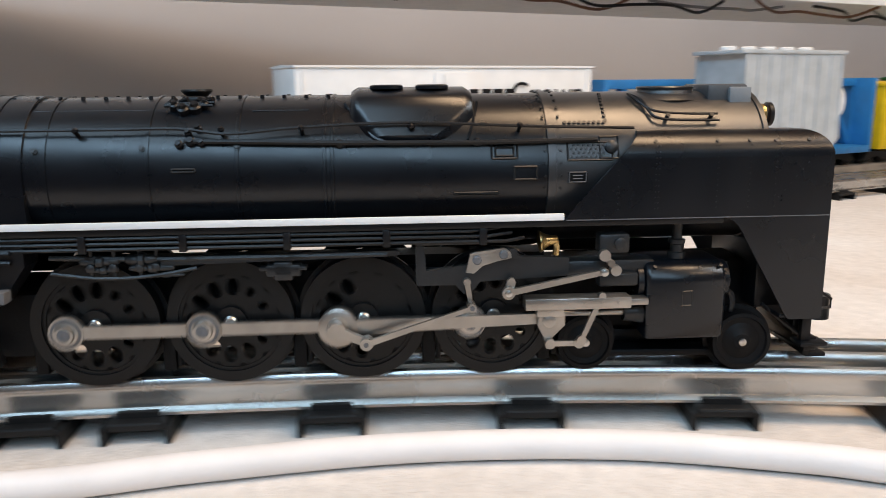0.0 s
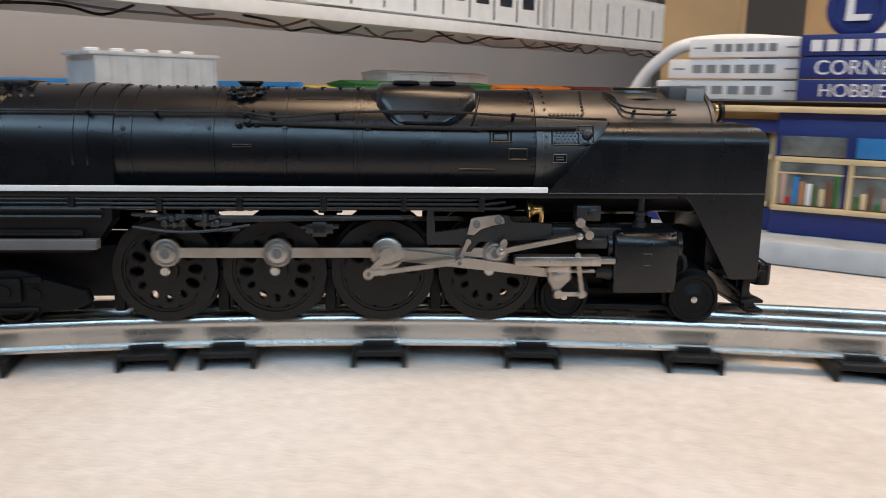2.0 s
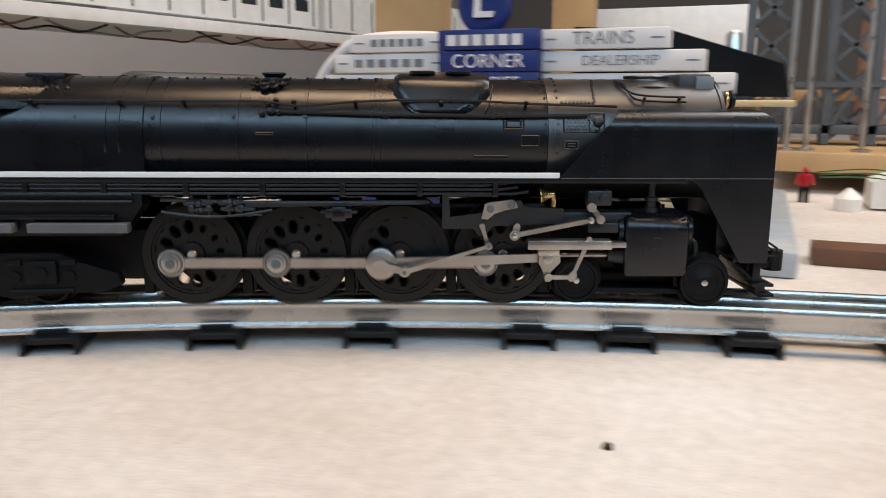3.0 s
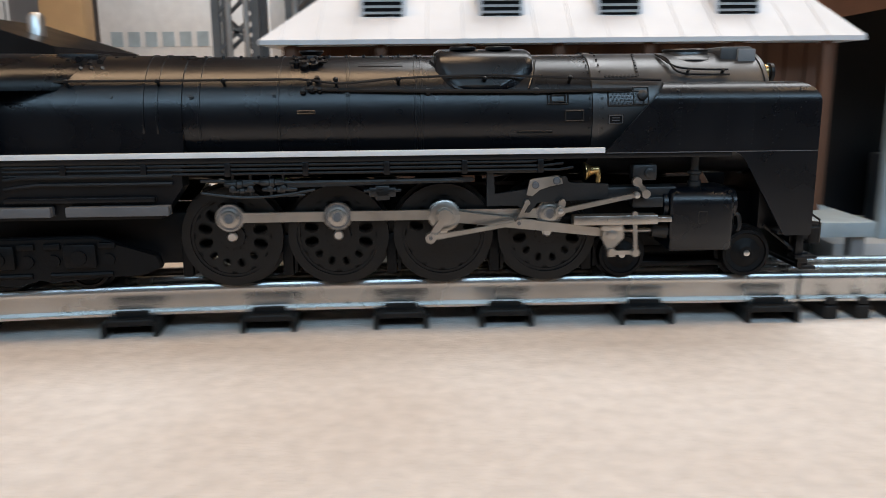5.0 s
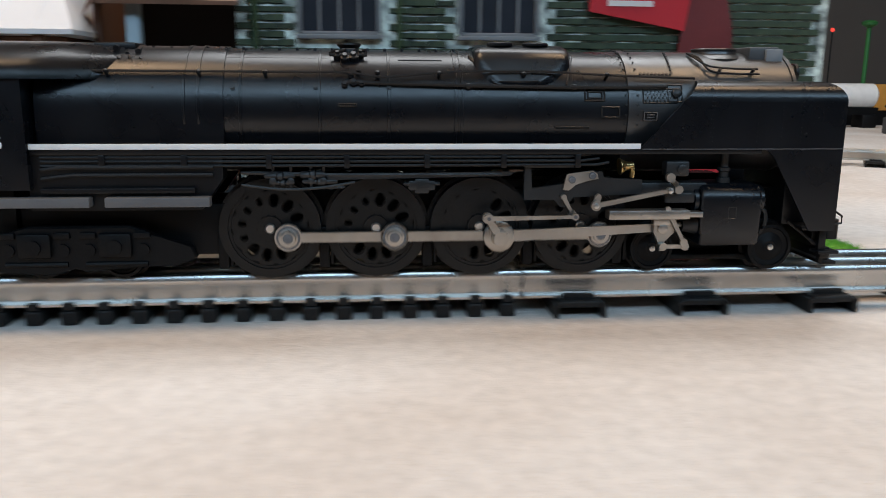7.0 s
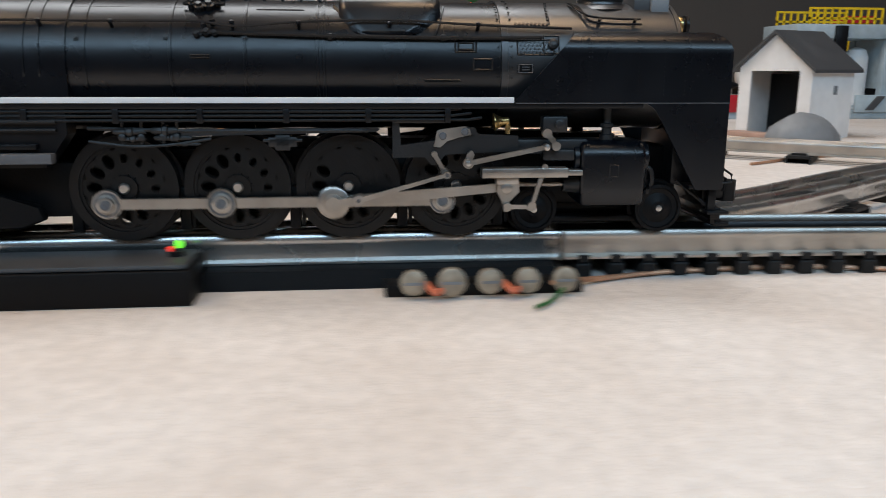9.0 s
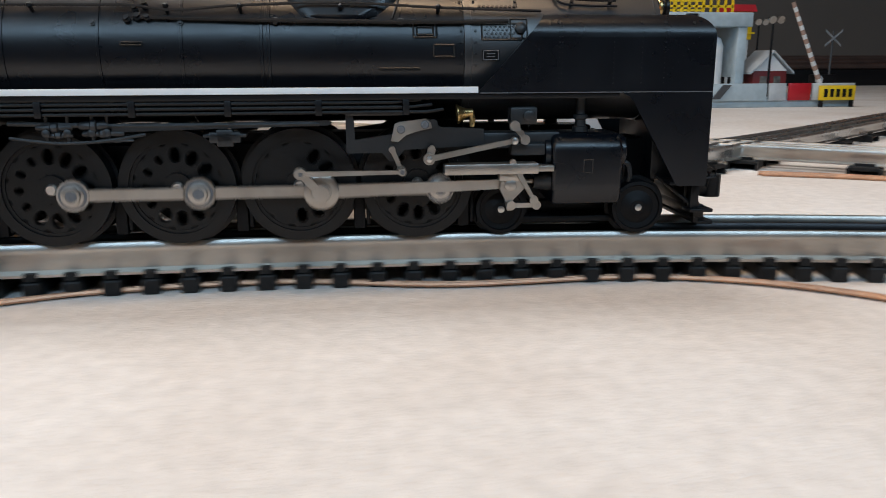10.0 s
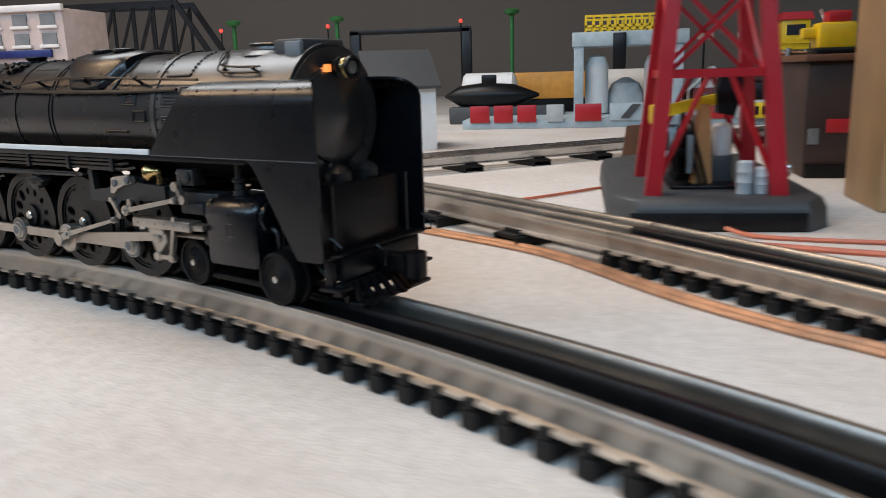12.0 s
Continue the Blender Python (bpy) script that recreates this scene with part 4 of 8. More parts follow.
    P("cut_lever", tube(B(), [(0.1770, -0.010, 0.0365), (0.1815, -0.011, 0.0420), (0.1850, -0.010, 0.0400), (0.1840, -0.010, 0.0345)], 0.0006), "soft_black")
    P("cut_lever", tube(B(), [(0.1745, -0.0275, 0.047), (0.1790, -0.0275, 0.0440), (0.1790, -0.0275, 0.0410), (0.1745, -0.0275, 0.0405)], 0.0005), "soft_black")
    P("cut_lever", tube(B(), [(0.1745, 0.0275, 0.047), (0.1790, 0.0275, 0.0440), (0.1790, 0.0275, 0.0410), (0.1745, 0.0275, 0.0405)], 0.0005), "soft_black")
    bm = B()
    for s in (-1, 1):
        tube(bm, [(0.1715, s * 0.022, 0.0640), (0.1715, s * 0.022, 0.041)], 0.0006)
        lathe(bm, (0.163, s * 0.008, 0.064), (0, 0, 1), [(0, 0.005), (0.003, 0.005), (0.005, 0.003), (0.006, 0.0005)], 12)
    P("deck_fittings", bm, "grey_black", deck)
    bm = box(B(), 0.0930, 0.1560, -0.0100, 0.0100, 0.0260, 0.0310, 0.001)
    box(bm, 0.0890, 0.1450, -0.0180, 0.0180, 0.0235, 0.0260, 0.0006)
    trucks = [(P("pilot_truck_frame", bm, "plastic"), 0.0980, 0.1505)]

    # trailing truck side frames
    for s in (-1, 1):
        bm = B()
        out = [(-0.1860, 0.0300), (-0.1840, 0.0350), (-0.1740, 0.0365), (-0.1660, 0.0405), (-0.1600, 0.0425), (-0.1200, 0.0425), (-0.1130, 0.0400), (-0.1080, 0.0370), (-0.0960, 0.0345), (-0.0940, 0.0290), (-0.1030, 0.0255), (-0.1240, 0.0262), (-0.1380, 0.0235), (-0.1420, 0.0262), (-0.1500, 0.0225), (-0.1700, 0.0235)]
        prism(bm, out, min(s * 0.0215, s * 0.0262), max(s * 0.0215, s * 0.0262))
        bmesh.ops.bevel(bm, geom=bm.edges[:], offset=0.0008, segments=1, affect="EDGES")
        for x in (-0.1565, -0.1255):
            box(bm, x - 0.0065, x + 0.0065, min(s * 0.0260, s * 0.0285), max(s * 0.0260, s * 0.0285), 0.0300, 0.0400, 0.0012)
            cyl(bm, (x, s * 0.0284, 0.0345), (x, s * 0.0296, 0.0345), 0.0030, 14)
            for dx in (-0.0105, 0.0105):
                cyl(bm, (x + dx, s * 0.0258, 0.0330), (x + dx, s * 0.0272, 0.0330), 0.0026, 10)
                box(bm, x + dx - 0.0032, x + dx + 0.0032, min(s * 0.0258, s * 0.0276), max(s * 0.0258, s * 0.0276), 0.0378, 0.0402, 0.0004)
            cyl(bm, (x - 0.012, s * 0.0262, 0.0272), (x + 0.012, s * 0.0262, 0.0272), 0.0011, 8)
        trucks.append((P("trailing_truck", bm, "plastic"), -0.1565, -0.1255))

    # wheels that turn
    axles = []
    for x in AX:
        a = P("driving_axle", cyl(B(), (0, -0.0150, 0), (0, 0.0150, 0), 0.0028, 12), "plastic")
        for s in (1, -1):
            w = part("driving_wheel", driver_wheel(s, x == AX[2]), "wheel", a, "black disc driving wheel with oval openings", Matrix.Translation((0, -0.0188 * s, 0)))
        part("axle_end", lathe(B(), (0, -0.0215, 0), (0, -1, 0), [(0, 0.0022), (0.0012, 0.0022), (0.0018, 0.0016), (0.0018, 0.0004)], 14), "nickel", a, "bright axle end")
        axles.append((a, x, AXLE_Z, TREAD, 0))
    for x, r, z in ((0.0980, 0.0098, RAIL_TOP + 0.0098), (0.1505, 0.0102, RAIL_TOP + 0.0102), (-0.1565, 0.0090, RAIL_TOP + 0.0090), (-0.1255, 0.0090, RAIL_TOP + 0.0090)):
        a = P("axle", cyl(B(), (0, -0.0160, 0), (0, 0.0160, 0), 0.0020, 10), "plastic")
        for s in (1, -1):
            part("wheel", small_wheel(r, s), "plastic", a, "", Matrix.Translation((0, -(0.0170 if x < 0.12 else 0.0192) * s, 0)))
            if x > 0:
                part("axle_cap", lathe(B(), (0, -(0.0199 if x < 0.12 else 0.0221) * s, 0), (0, -s, 0), [(0, 0.0013), (0.0008, 0.0013), (0.0010, 0.0004)], 12), "nickel", a, "bright axle cap")
        axles.append((a, x, z, r, 1))

    # rods
    rods = dict(side=[], main=[], cross=[], ecc=[], lever=[], union=[])
    for s in (-1, 1):
        lo = lambda a, b: (min(s * a, s * b), max(s * a, s * b))
        bm = B()
        y0, y1 = lo(0.0236, 0.0254)
        for i in range(3):
            eye_bar(bm, (AX[i], 0), (AX[i + 1], 0), 0.0040, 0.0040, y0, y1, (0.0056, 0.0058, 0.0062)[i], (0.0058, 0.0062, 0.0052)[i], 24)
        sr = P("side_rod", bm, "rod", label="dull steel coupling rod")
        for i in range(4):
            r = 0.0032
            P("boss", lathe(B(), (AX[i], s * 0.0252, 0), (0, s, 0), [(0, r + 0.0010), (0.0010, r + 0.0008), (0.0012, r), (0.0022, r - 0.0003), (0.0024, 0.0014), (0.0022, 0.0008)], 18), "rod", sr)
            P("crank_pin", lathe(B(), (AX[i], s * 0.0270, 0), (0, s, 0), [(0, 0.0021), (0.0006, 0.0021), (0.0008, 0.0016), (0.0007, 0.0008), (0.0005, 0.0002)], 12), "strip", sr)
            P("eye_groove", lathe(B(), (AX[i], s * 0.0252, 0), (0, s, 0), [(0, 0.0049), (0.00065, 0.0049), (0.0007, 0.0045), (0.0007, 0.0030)], 20), "strip", sr)
        rods["side"].append((sr, s))
        bm = B()
        y0, y1 = lo(0.0262, 0.0278)
        prism(bm, [(0, -0.0024), (0.0690, -0.0017), (0.0690, 0.0017), (0, 0.0024)], y0, y1)
        lathe(bm, (0, s * 0.0258, 0), (0, s, 0), [(0, 0.0064), (0.0022, 0.0064), (0.0026, 0.0056), (0.0026, 0.0036), (0.0034, 0.0034), (0.0036, 0.0010)], 24)
        cyl(bm, (0.0690, y0, 0), (0.0690, y1, 0), 0.0026, 16)
        rods["main"].append((P("main_rod", bm, "rod", label="dull steel main rod"), s))
        bm = B()
        y0, y1 = lo(0.0255, 0.0300)
        box(bm, -0.0045, 0.0045, *lo(0.0280, 0.0318), 0.0010, 0.0046, 0.0005)
        prism(bm, [(-0.0034, 0.0020), (0.0048, 0.0020), (0.0050, -0.0020), (0.0010, -0.0060), (0.0008, -0.0100), (-0.0010, -0.0100), (-0.0020, -0.0060), (-0.0040, -0.0020)], *lo(0.0284, 0.0308))
        lathe(bm, (-0.0002, s * 0.0306, -0.0004), (0, s, 0), [(0, 0.0022), (0.0010, 0.0022), (0.0014, 0.0012), (0.0014, 0.0003)], 14)
        cyl(bm, (0.0, s * 0.0240, 0), (0.0320, s * 0.0240, 0), 0.0011, 12)
        rods["cross"].append((P("crosshead", bm, "rod", label="bright crosshead and piston rod"), s))
        bm = B()
        eye_bar(bm, (0, 0), (0.0359, 0), 0.0020, 0.0013, *lo(0.0322, 0.0334), 0.0020, 0.0014)
        er = P("eccentric_rod", bm, "rod", label="dull steel eccentric rod")
        for x in (0, 0.0359):
            P("bolt", cyl(B(), (x, s * 0.0336, 0), (x, s * 0.0342, 0), 0.0008, 8), "strip", er)
        rods["ecc"].append((er, s))
        bm = B()
        eye_bar(bm, (0, 0), (0, -0.0160), 0.0019, 0.0015, *lo(0.0322, 0.0332), 0.0012, 0.0016)
        rods["lever"].append((P("combination_lever", bm, "rod"), s))
        bm = B()
        eye_bar(bm, (0, 0), (0.0095, 0), 0.0017, 0.0017, *lo(0.0312, 0.0322), 0.0017, 0.0017)
        rods["union"].append((P("union_link", bm, "rod"), s))
        bm = B()
        eye_bar(bm, (0, 0.0), (0, -0.0080), 0.0018, 0.0014, *lo(0.0282, 0.0298), 0.0012, 0.0015)
        rods.setdefault("link", []).append((P("expansion_link", bm, "rod"), s))
        bm = B()
        eye_bar(bm, (0, CRANK), (-0.0056, -0.0003), 0.0030, 0.0026, *lo(0.0300, 0.0322), 0.0030, 0.0022)
        rods.setdefault("crank", []).append((P("return_crank", bm, "rod", label="steel return crank"), s))
    return loco, axles, rods, trucks


LOCO, AXLES, RODS, TRUCKS = locomotive()


# ---------------------------------------------------------------- freight cars on the back track
def at(x, y, z=0.0, deg=0.0):
    return Matrix.Translation((x, y, z)) @ Matrix.Rotation(radians(deg), 4, "Z")


def car_truck(root, x):
    """A four-wheel truck under a car, at x along it."""
    for s in (-1, 1):
        bm = B()
        prism(bm, [(x - 0.026, 0.026), (x - 0.018, 0.034), (x + 0.018, 0.034), (x + 0.026, 0.026), (x + 0.018, 0.0225), (x + 0.006, 0.0275), (x - 0.006, 0.0275), (x - 0.018, 0.0225)], min(s * 0.0215, s * 0.0245), max(s * 0.0215, s * 0.0245))
        part("truck_frame", bm, "plastic", root)
        for dx in (-0.018, 0.018):
            part("wheel", small_wheel(0.0085, -s), "plastic", root, "", Matrix.Translation((x + dx, s * 0.0165, RAIL_TOP + 0.0085)))


def freight_car(name, label, length, body, z1, m, roof=None, ribs=14, peaked=True):
    """A boxcar: ribbed sides, door, roof with running board, underframe and trucks. Its length is along x."""
    root = thing(name, label, "model freight car", "freight cars on the back track", "", m)
    h = length / 2
    bm = box(B(), -h, h, -0.0290, 0.0290, 0.036, z1 - 0.004, 0.0008)
    part("body", bm, body, root)
    for k in range(ribs):
        x = -h + 0.006 + k * (length - 0.012) / (ribs - 1)
        for s in (-1, 1):
            ya, yb = sorted((s * 0.0288, s * 0.0300))
            part("rib", box(B(), x - 0.0008, x + 0.0008, ya, yb, 0.0385, z1 - 0.0055), body, root)
    for s in (-1, 1):
        ya, yb = sorted((s * 0.0292, s * 0.0308))
        d = part("door", box(B(), -0.022, 0.022, ya, yb, 0.040, z1 - 0.008, 0.0005), body, root)
        part("door_bar", cyl(B(), (-0.014, s * 0.0312, 0.042), (-0.014, s * 0.0312, z1 - 0.010), 0.0006, 6), body, d)
    bm = B()
    pk = 0.0045 if peaked else 0.001
    loft(bm, [[Vector((x, -0.0305, z1 - 0.0045)), Vector((x, 0.0305, z1 - 0.0045)), Vector((x, 0.0305, z1 - 0.003)), Vector((x, 0.0, z1 - 0.003 + pk)), Vector((x, -0.0305, z1 - 0.003))] for x in (-h - 0.001, h + 0.001)])
    part("roof", bm, roof or body, root)
    part("underframe", box(B(), -h + 0.004, h - 0.004, -0.018, 0.018, 0.031, 0.0365, 0.0005), "plastic", root)
    for x in (-h + 0.045, h - 0.045):
        car_truck(root, x)
    part("coupler", box(B(), h, h + 0.012, -0.003, 0.003, 0.027, 0.033, 0.0006), "plastic", root)
    return root


ROW = lambda y, off=0.0: (-0.106 + 0.143 * (y - 0.5) + off - 0.030, y)
ROW_DEG = 81.9
ROWLINE = heading_points([ROW(-0.1), ROW(0.6), ROW(1.3), ROW(2.0), ROW(2.6)])
track("straight three-rail track under the freight cars", ROWLINE, spaced(ROWLINE, 0.085), "wide", "rail_old", "rail_old")

boxcar = freight_car("boxcar", "long white model boxcar with a red spot and black words", 0.278, "white", 0.134, at(*ROW(0.637), 0, ROW_DEG), ribs=2, peaked=False)
text_part("lettering", "Grown", 0.027, "soft_black", boxcar, Matrix.Translation((0.090, -0.0310, 0.107)) @ Matrix.Rotation(math.pi / 2, 4, "X"), 0.0002, "bold black lettering")
part("red_spot", lathe(B(), (0.018, -0.0300, 0.117), (0, -1, 0), [(0, 0.0035), (0.0004, 0.0035), (0.0005, 0.001)], 16), "red_sign", boxcar, "small red spot")
for k in range(4):
    part("lettering_bar", box(B(), 0.010 + 0.012 * k, 0.019 + 0.012 * k, -0.0314, -0.0299, 0.098, 0.112), "soft_black", boxcar)
freight_car("boxcar", "dark green model boxcar with a yellow emblem", 0.310, "green", 0.122, at(*ROW(1.43), 0, ROW_DEG))
freight_car("boxcar", "bright orange model boxcar with dark doors", 0.225, "orange", 0.120, at(*ROW(1.72), 0, ROW_DEG))
freight_car("boxcar", "dark maroon model boxcar", 0.225, "maroon", 0.119, at(*ROW(1.965), 0, ROW_DEG))
freight_car("boxcar", "dark maroon model boxcar", 0.225, "maroon", 0.119, at(*ROW(2.21), 0, ROW_DEG))
freight_car("boxcar", "pale pink and white model boxcar on the far track", 0.262, "cord", 0.140, at(*ROW(1.565, -0.085), 0, ROW_DEG), ribs=6)
YEL = freight_car("caboose", "small yellow model work car", 0.048, "yellow", 0.114, at(*ROW(1.225), 0, ROW_DEG), ribs=3)


def centerbeam():
    root = thing("centerbeam_flatcar", "blue model centre-beam flatcar with white oval badges", "model freight car", "freight cars on the back track", "", at(*ROW(0.988), 0, ROW_DEG))
    h = 0.200
    part("deck", box(B(), -h, h, -0.028, 0.028, 0.034, 0.042, 0.0008), "blue", root)
    bm = box(B(), -h, h, -0.006, 0.006, 0.110, 0.119, 0.0006)
    part("top_beam", bm, "blue", root)
    for k in range(11):
        x = -h + 0.006 + k * (2 * h - 0.012) / 10
        part("post", box(B(), x - 0.003, x + 0.003, -0.005, 0.005, 0.042, 0.110), "blue", root)
    for k in range(10):
        x0 = -h + 0.006 + k * (2 * h - 0.012) / 10
        x1 = x0 + (2 * h - 0.012) / 10
        if k % 2:
            x0, x1 = x1, x0
        bm = B()
        prism(bm, [(x0 - 0.003, 0.042), (x0 + 0.003, 0.042), (x1 + 0.003, 0.110), (x1 - 0.003, 0.110)], -0.003, 0.003)
        part("brace", bm, "blue", root)
    for x in (-h, h - 0.006):
        part("bulkhead", box(B(), x, x + 0.006, -0.028, 0.028, 0.042, 0.119, 0.0006), "blue", root)
    for x in (0.165, -0.12):
        bm = lathe(B(), (x, -0.0062, 0.092), (0, -1, 0), [(0, 0.011), (0.0006, 0.011), (0.0008, 0.002)], 24)
        for v in bm.verts:
            v.co.z = 0.092 + (v.co.z - 0.092) * 1.5
        part("badge", bm, "white", root, "white oval badge")
    for x in (-0.15, 0.15):
        car_truck(root, x)


centerbeam()


def covered_hopper():
    """A pale grey hopper standing before the row."""
    root = thing("hopper_car", "pale grey model covered hopper with round white roof hatches", "model freight car", "freight cars on the back track", "", at(0.0125, 0.9240, 0, 80.0))
    part("body", prism(B(), [(-0.066, 0.062), (-0.060, 0.140), (0.060, 0.140), (0.066, 0.062), (0.030, 0.034), (0.010, 0.034), (0.0, 0.055), (-0.010, 0.034), (-0.030, 0.034)], -0.029, 0.029), "grey", root)
    for k in range(9):
        x = -0.062 + k * 0.0155
        for s in (-1, 1):
            ya, yb = sorted((s * 0.0288, s * 0.0303))
            part("side_rib", box(B(), x - 0.0009, x + 0.0009, ya, yb, 0.062, 0.139), "grey", root)
    part("roof", box(B(), -0.0675, 0.0675, -0.0305, 0.0305, 0.140, 0.1435, 0.0008), "grey", root)
    for k in range(5):
        bm = lathe(B(), (-0.050 + 0.025 * k, 0.004, 0.1435), (0, 0, 1), [(0, 0.0072), (0.003, 0.0072), (0.0042, 0.0055), (0.0044, 0.001)], 18)
        part("hatch", bm, "white", root, "round white roof hatch")
    for x in (-0.045, 0.045):
        car_truck(root, x)
    part("underframe", box(B(), -0.064, 0.064, -0.006, 0.006, 0.032, 0.040), "plastic", root)
    t = thing("track", "short spur track under the grey hopper", "track", "railway track")
    pts = heading_points([(-0.03, 0.68), (0.0125, 0.924), (0.07, 1.25)])
    for lateral in (-0.0159, 0.0, 0.0159):
        part("rail", rail_mesh(pts, lateral), "rail", t)
    for x, y, th in spaced(pts, 0.085):
        share("tie", TIES["wide"], t, Matrix.Translation((x, y, 0)) @ Matrix.Rotation(th, 4, "Z"))


covered_hopper()


# ---------------------------------------------------------------- shelf with passenger cars
def shelf():
    d = at(-0.120, 0.60, 0, 80.1)
    bm = box(B(), -1.4, 1.72, 0.0, 0.26, 0.203, 0.212, 0.001)
    root = thing("wall_shelf", "white wall shelf with wiring hanging underneath", "shelf", "", "", d)
    part("board", bm, "white", root)
    part("front_lip", box(B(), -1.4, 1.72, -0.004, 0.0, 0.199, 0.216, 0.001), "white", root)
    rng = random.Random(4)
    for j in range(26):
        x = -1.3 + j * 0.115
        bm = B()
        y = 0.02 + 0.05 * rng.random()
        pts = [(x, y, 0.201)]
        for k in range(1, 5):
            pts.append((x + 0.04 * k, y + rng.uniform(-0.012, 0.012), 0.201 - rng.uniform(0.003, 0.015)))
        pts.append((x + 0.20, y, 0.201))
        tube(bm, smooth_line(pts, 4), 0.0017, 6)
        part("wire", bm, ("brown", "soft_black", "mid_grey")[j % 3], root, "loose dangling wire")
    for j in range(5):
        x = -0.98 + 0.56 * j
        car = thing("passenger_car", "white model passenger car with grey seams on the shelf", "model passenger car", "passenger cars on the shelf", "", d @ Matrix.Translation((x + 0.2, 0.06, 0.212)))
        bm = B()
        n = 12
        rings = []
        for q in (-0.27, 0.27):
            arc = [Vector((q, -math.cos(math.pi * k / n) * 0.031, 0.078 + math.sin(math.pi * k / n) * 0.020)) for k in range(n + 1)]
            rings.append(arc + [Vector((q, 0.031, 0.012)), Vector((q, -0.031, 0.012))])
        part("body", loft(bm, rings), "white", car)
        for k in range(9):
            part("seam", box(B(), -0.258 + 0.064 * k, -0.255 + 0.064 * k, -0.0318, -0.0305, 0.016, 0.074), "dark_grey", car)
        for k in range(8):
            if j == 3:
                part("window", box(B(), -0.240 + 0.064 * k, -0.206 + 0.064 * k, -0.0316, -0.0305, 0.040, 0.060, 0.0006), "pane", car)
        for q in (-0.2, 0.2):
            part("truck", box(B(), q - 0.035, q + 0.035, -0.024, 0.024, 0.0, 0.014, 0.002), "mid_grey", car)


shelf()


# ---------------------------------------------------------------- shelving uprights and far clutter
def uprights():
    for x0, x1, y0, y1 in ((0.442, 0.515, 1.215, 1.250), (0.500, 0.565, 1.72, 1.76)):
        bm = box(B(), x0, x1, y0, y1, 0.0, 0.9, 0.002)
        tagged(part("wooden_post", bm, "wood", None), "tall pale pine shelving upright", "wooden post", "pine uprights")
    bm = box(B(), 0.30, 0.98, 1.90, 2.2, 0.10, 0.118, 0.002)
    tagged(part("shelf_board", bm, "wood", None), "pale pine shelf board at the back", "shelf board")
    carton = thing("storage_box", "large white storage carton standing on the back shelf", "box")
    part("carton", box(B(), 0.50, 0.80, 1.93, 2.15, 0.118, 0.26, 0.002), "white", carton)
    for k in range(6):
        part("lettering_bar", box(B(), 0.52 + 0.03 * k, 0.54 + 0.03 * k, 1.9285, 1.931, 0.17, 0.195), "bluegrey", carton)
    hose = B()
    tube(hose, smooth_line([(0.452, 0.985, 0.004), (0.453, 1.02, 0.022), (0.457, 1.05, 0.060), (0.464, 1.05, 0.092), (0.477, 1.05, 0.120), (0.492, 1.05, 0.137), (0.512, 1.052, 0.149), (0.55, 1.07, 0.153), (0.60, 1.09, 0.150)], 8), 0.0052, 12)
    tagged(part("white_hose", hose, "cord", None), "thick white flexible hose arching over the table", "hose")


uprights()


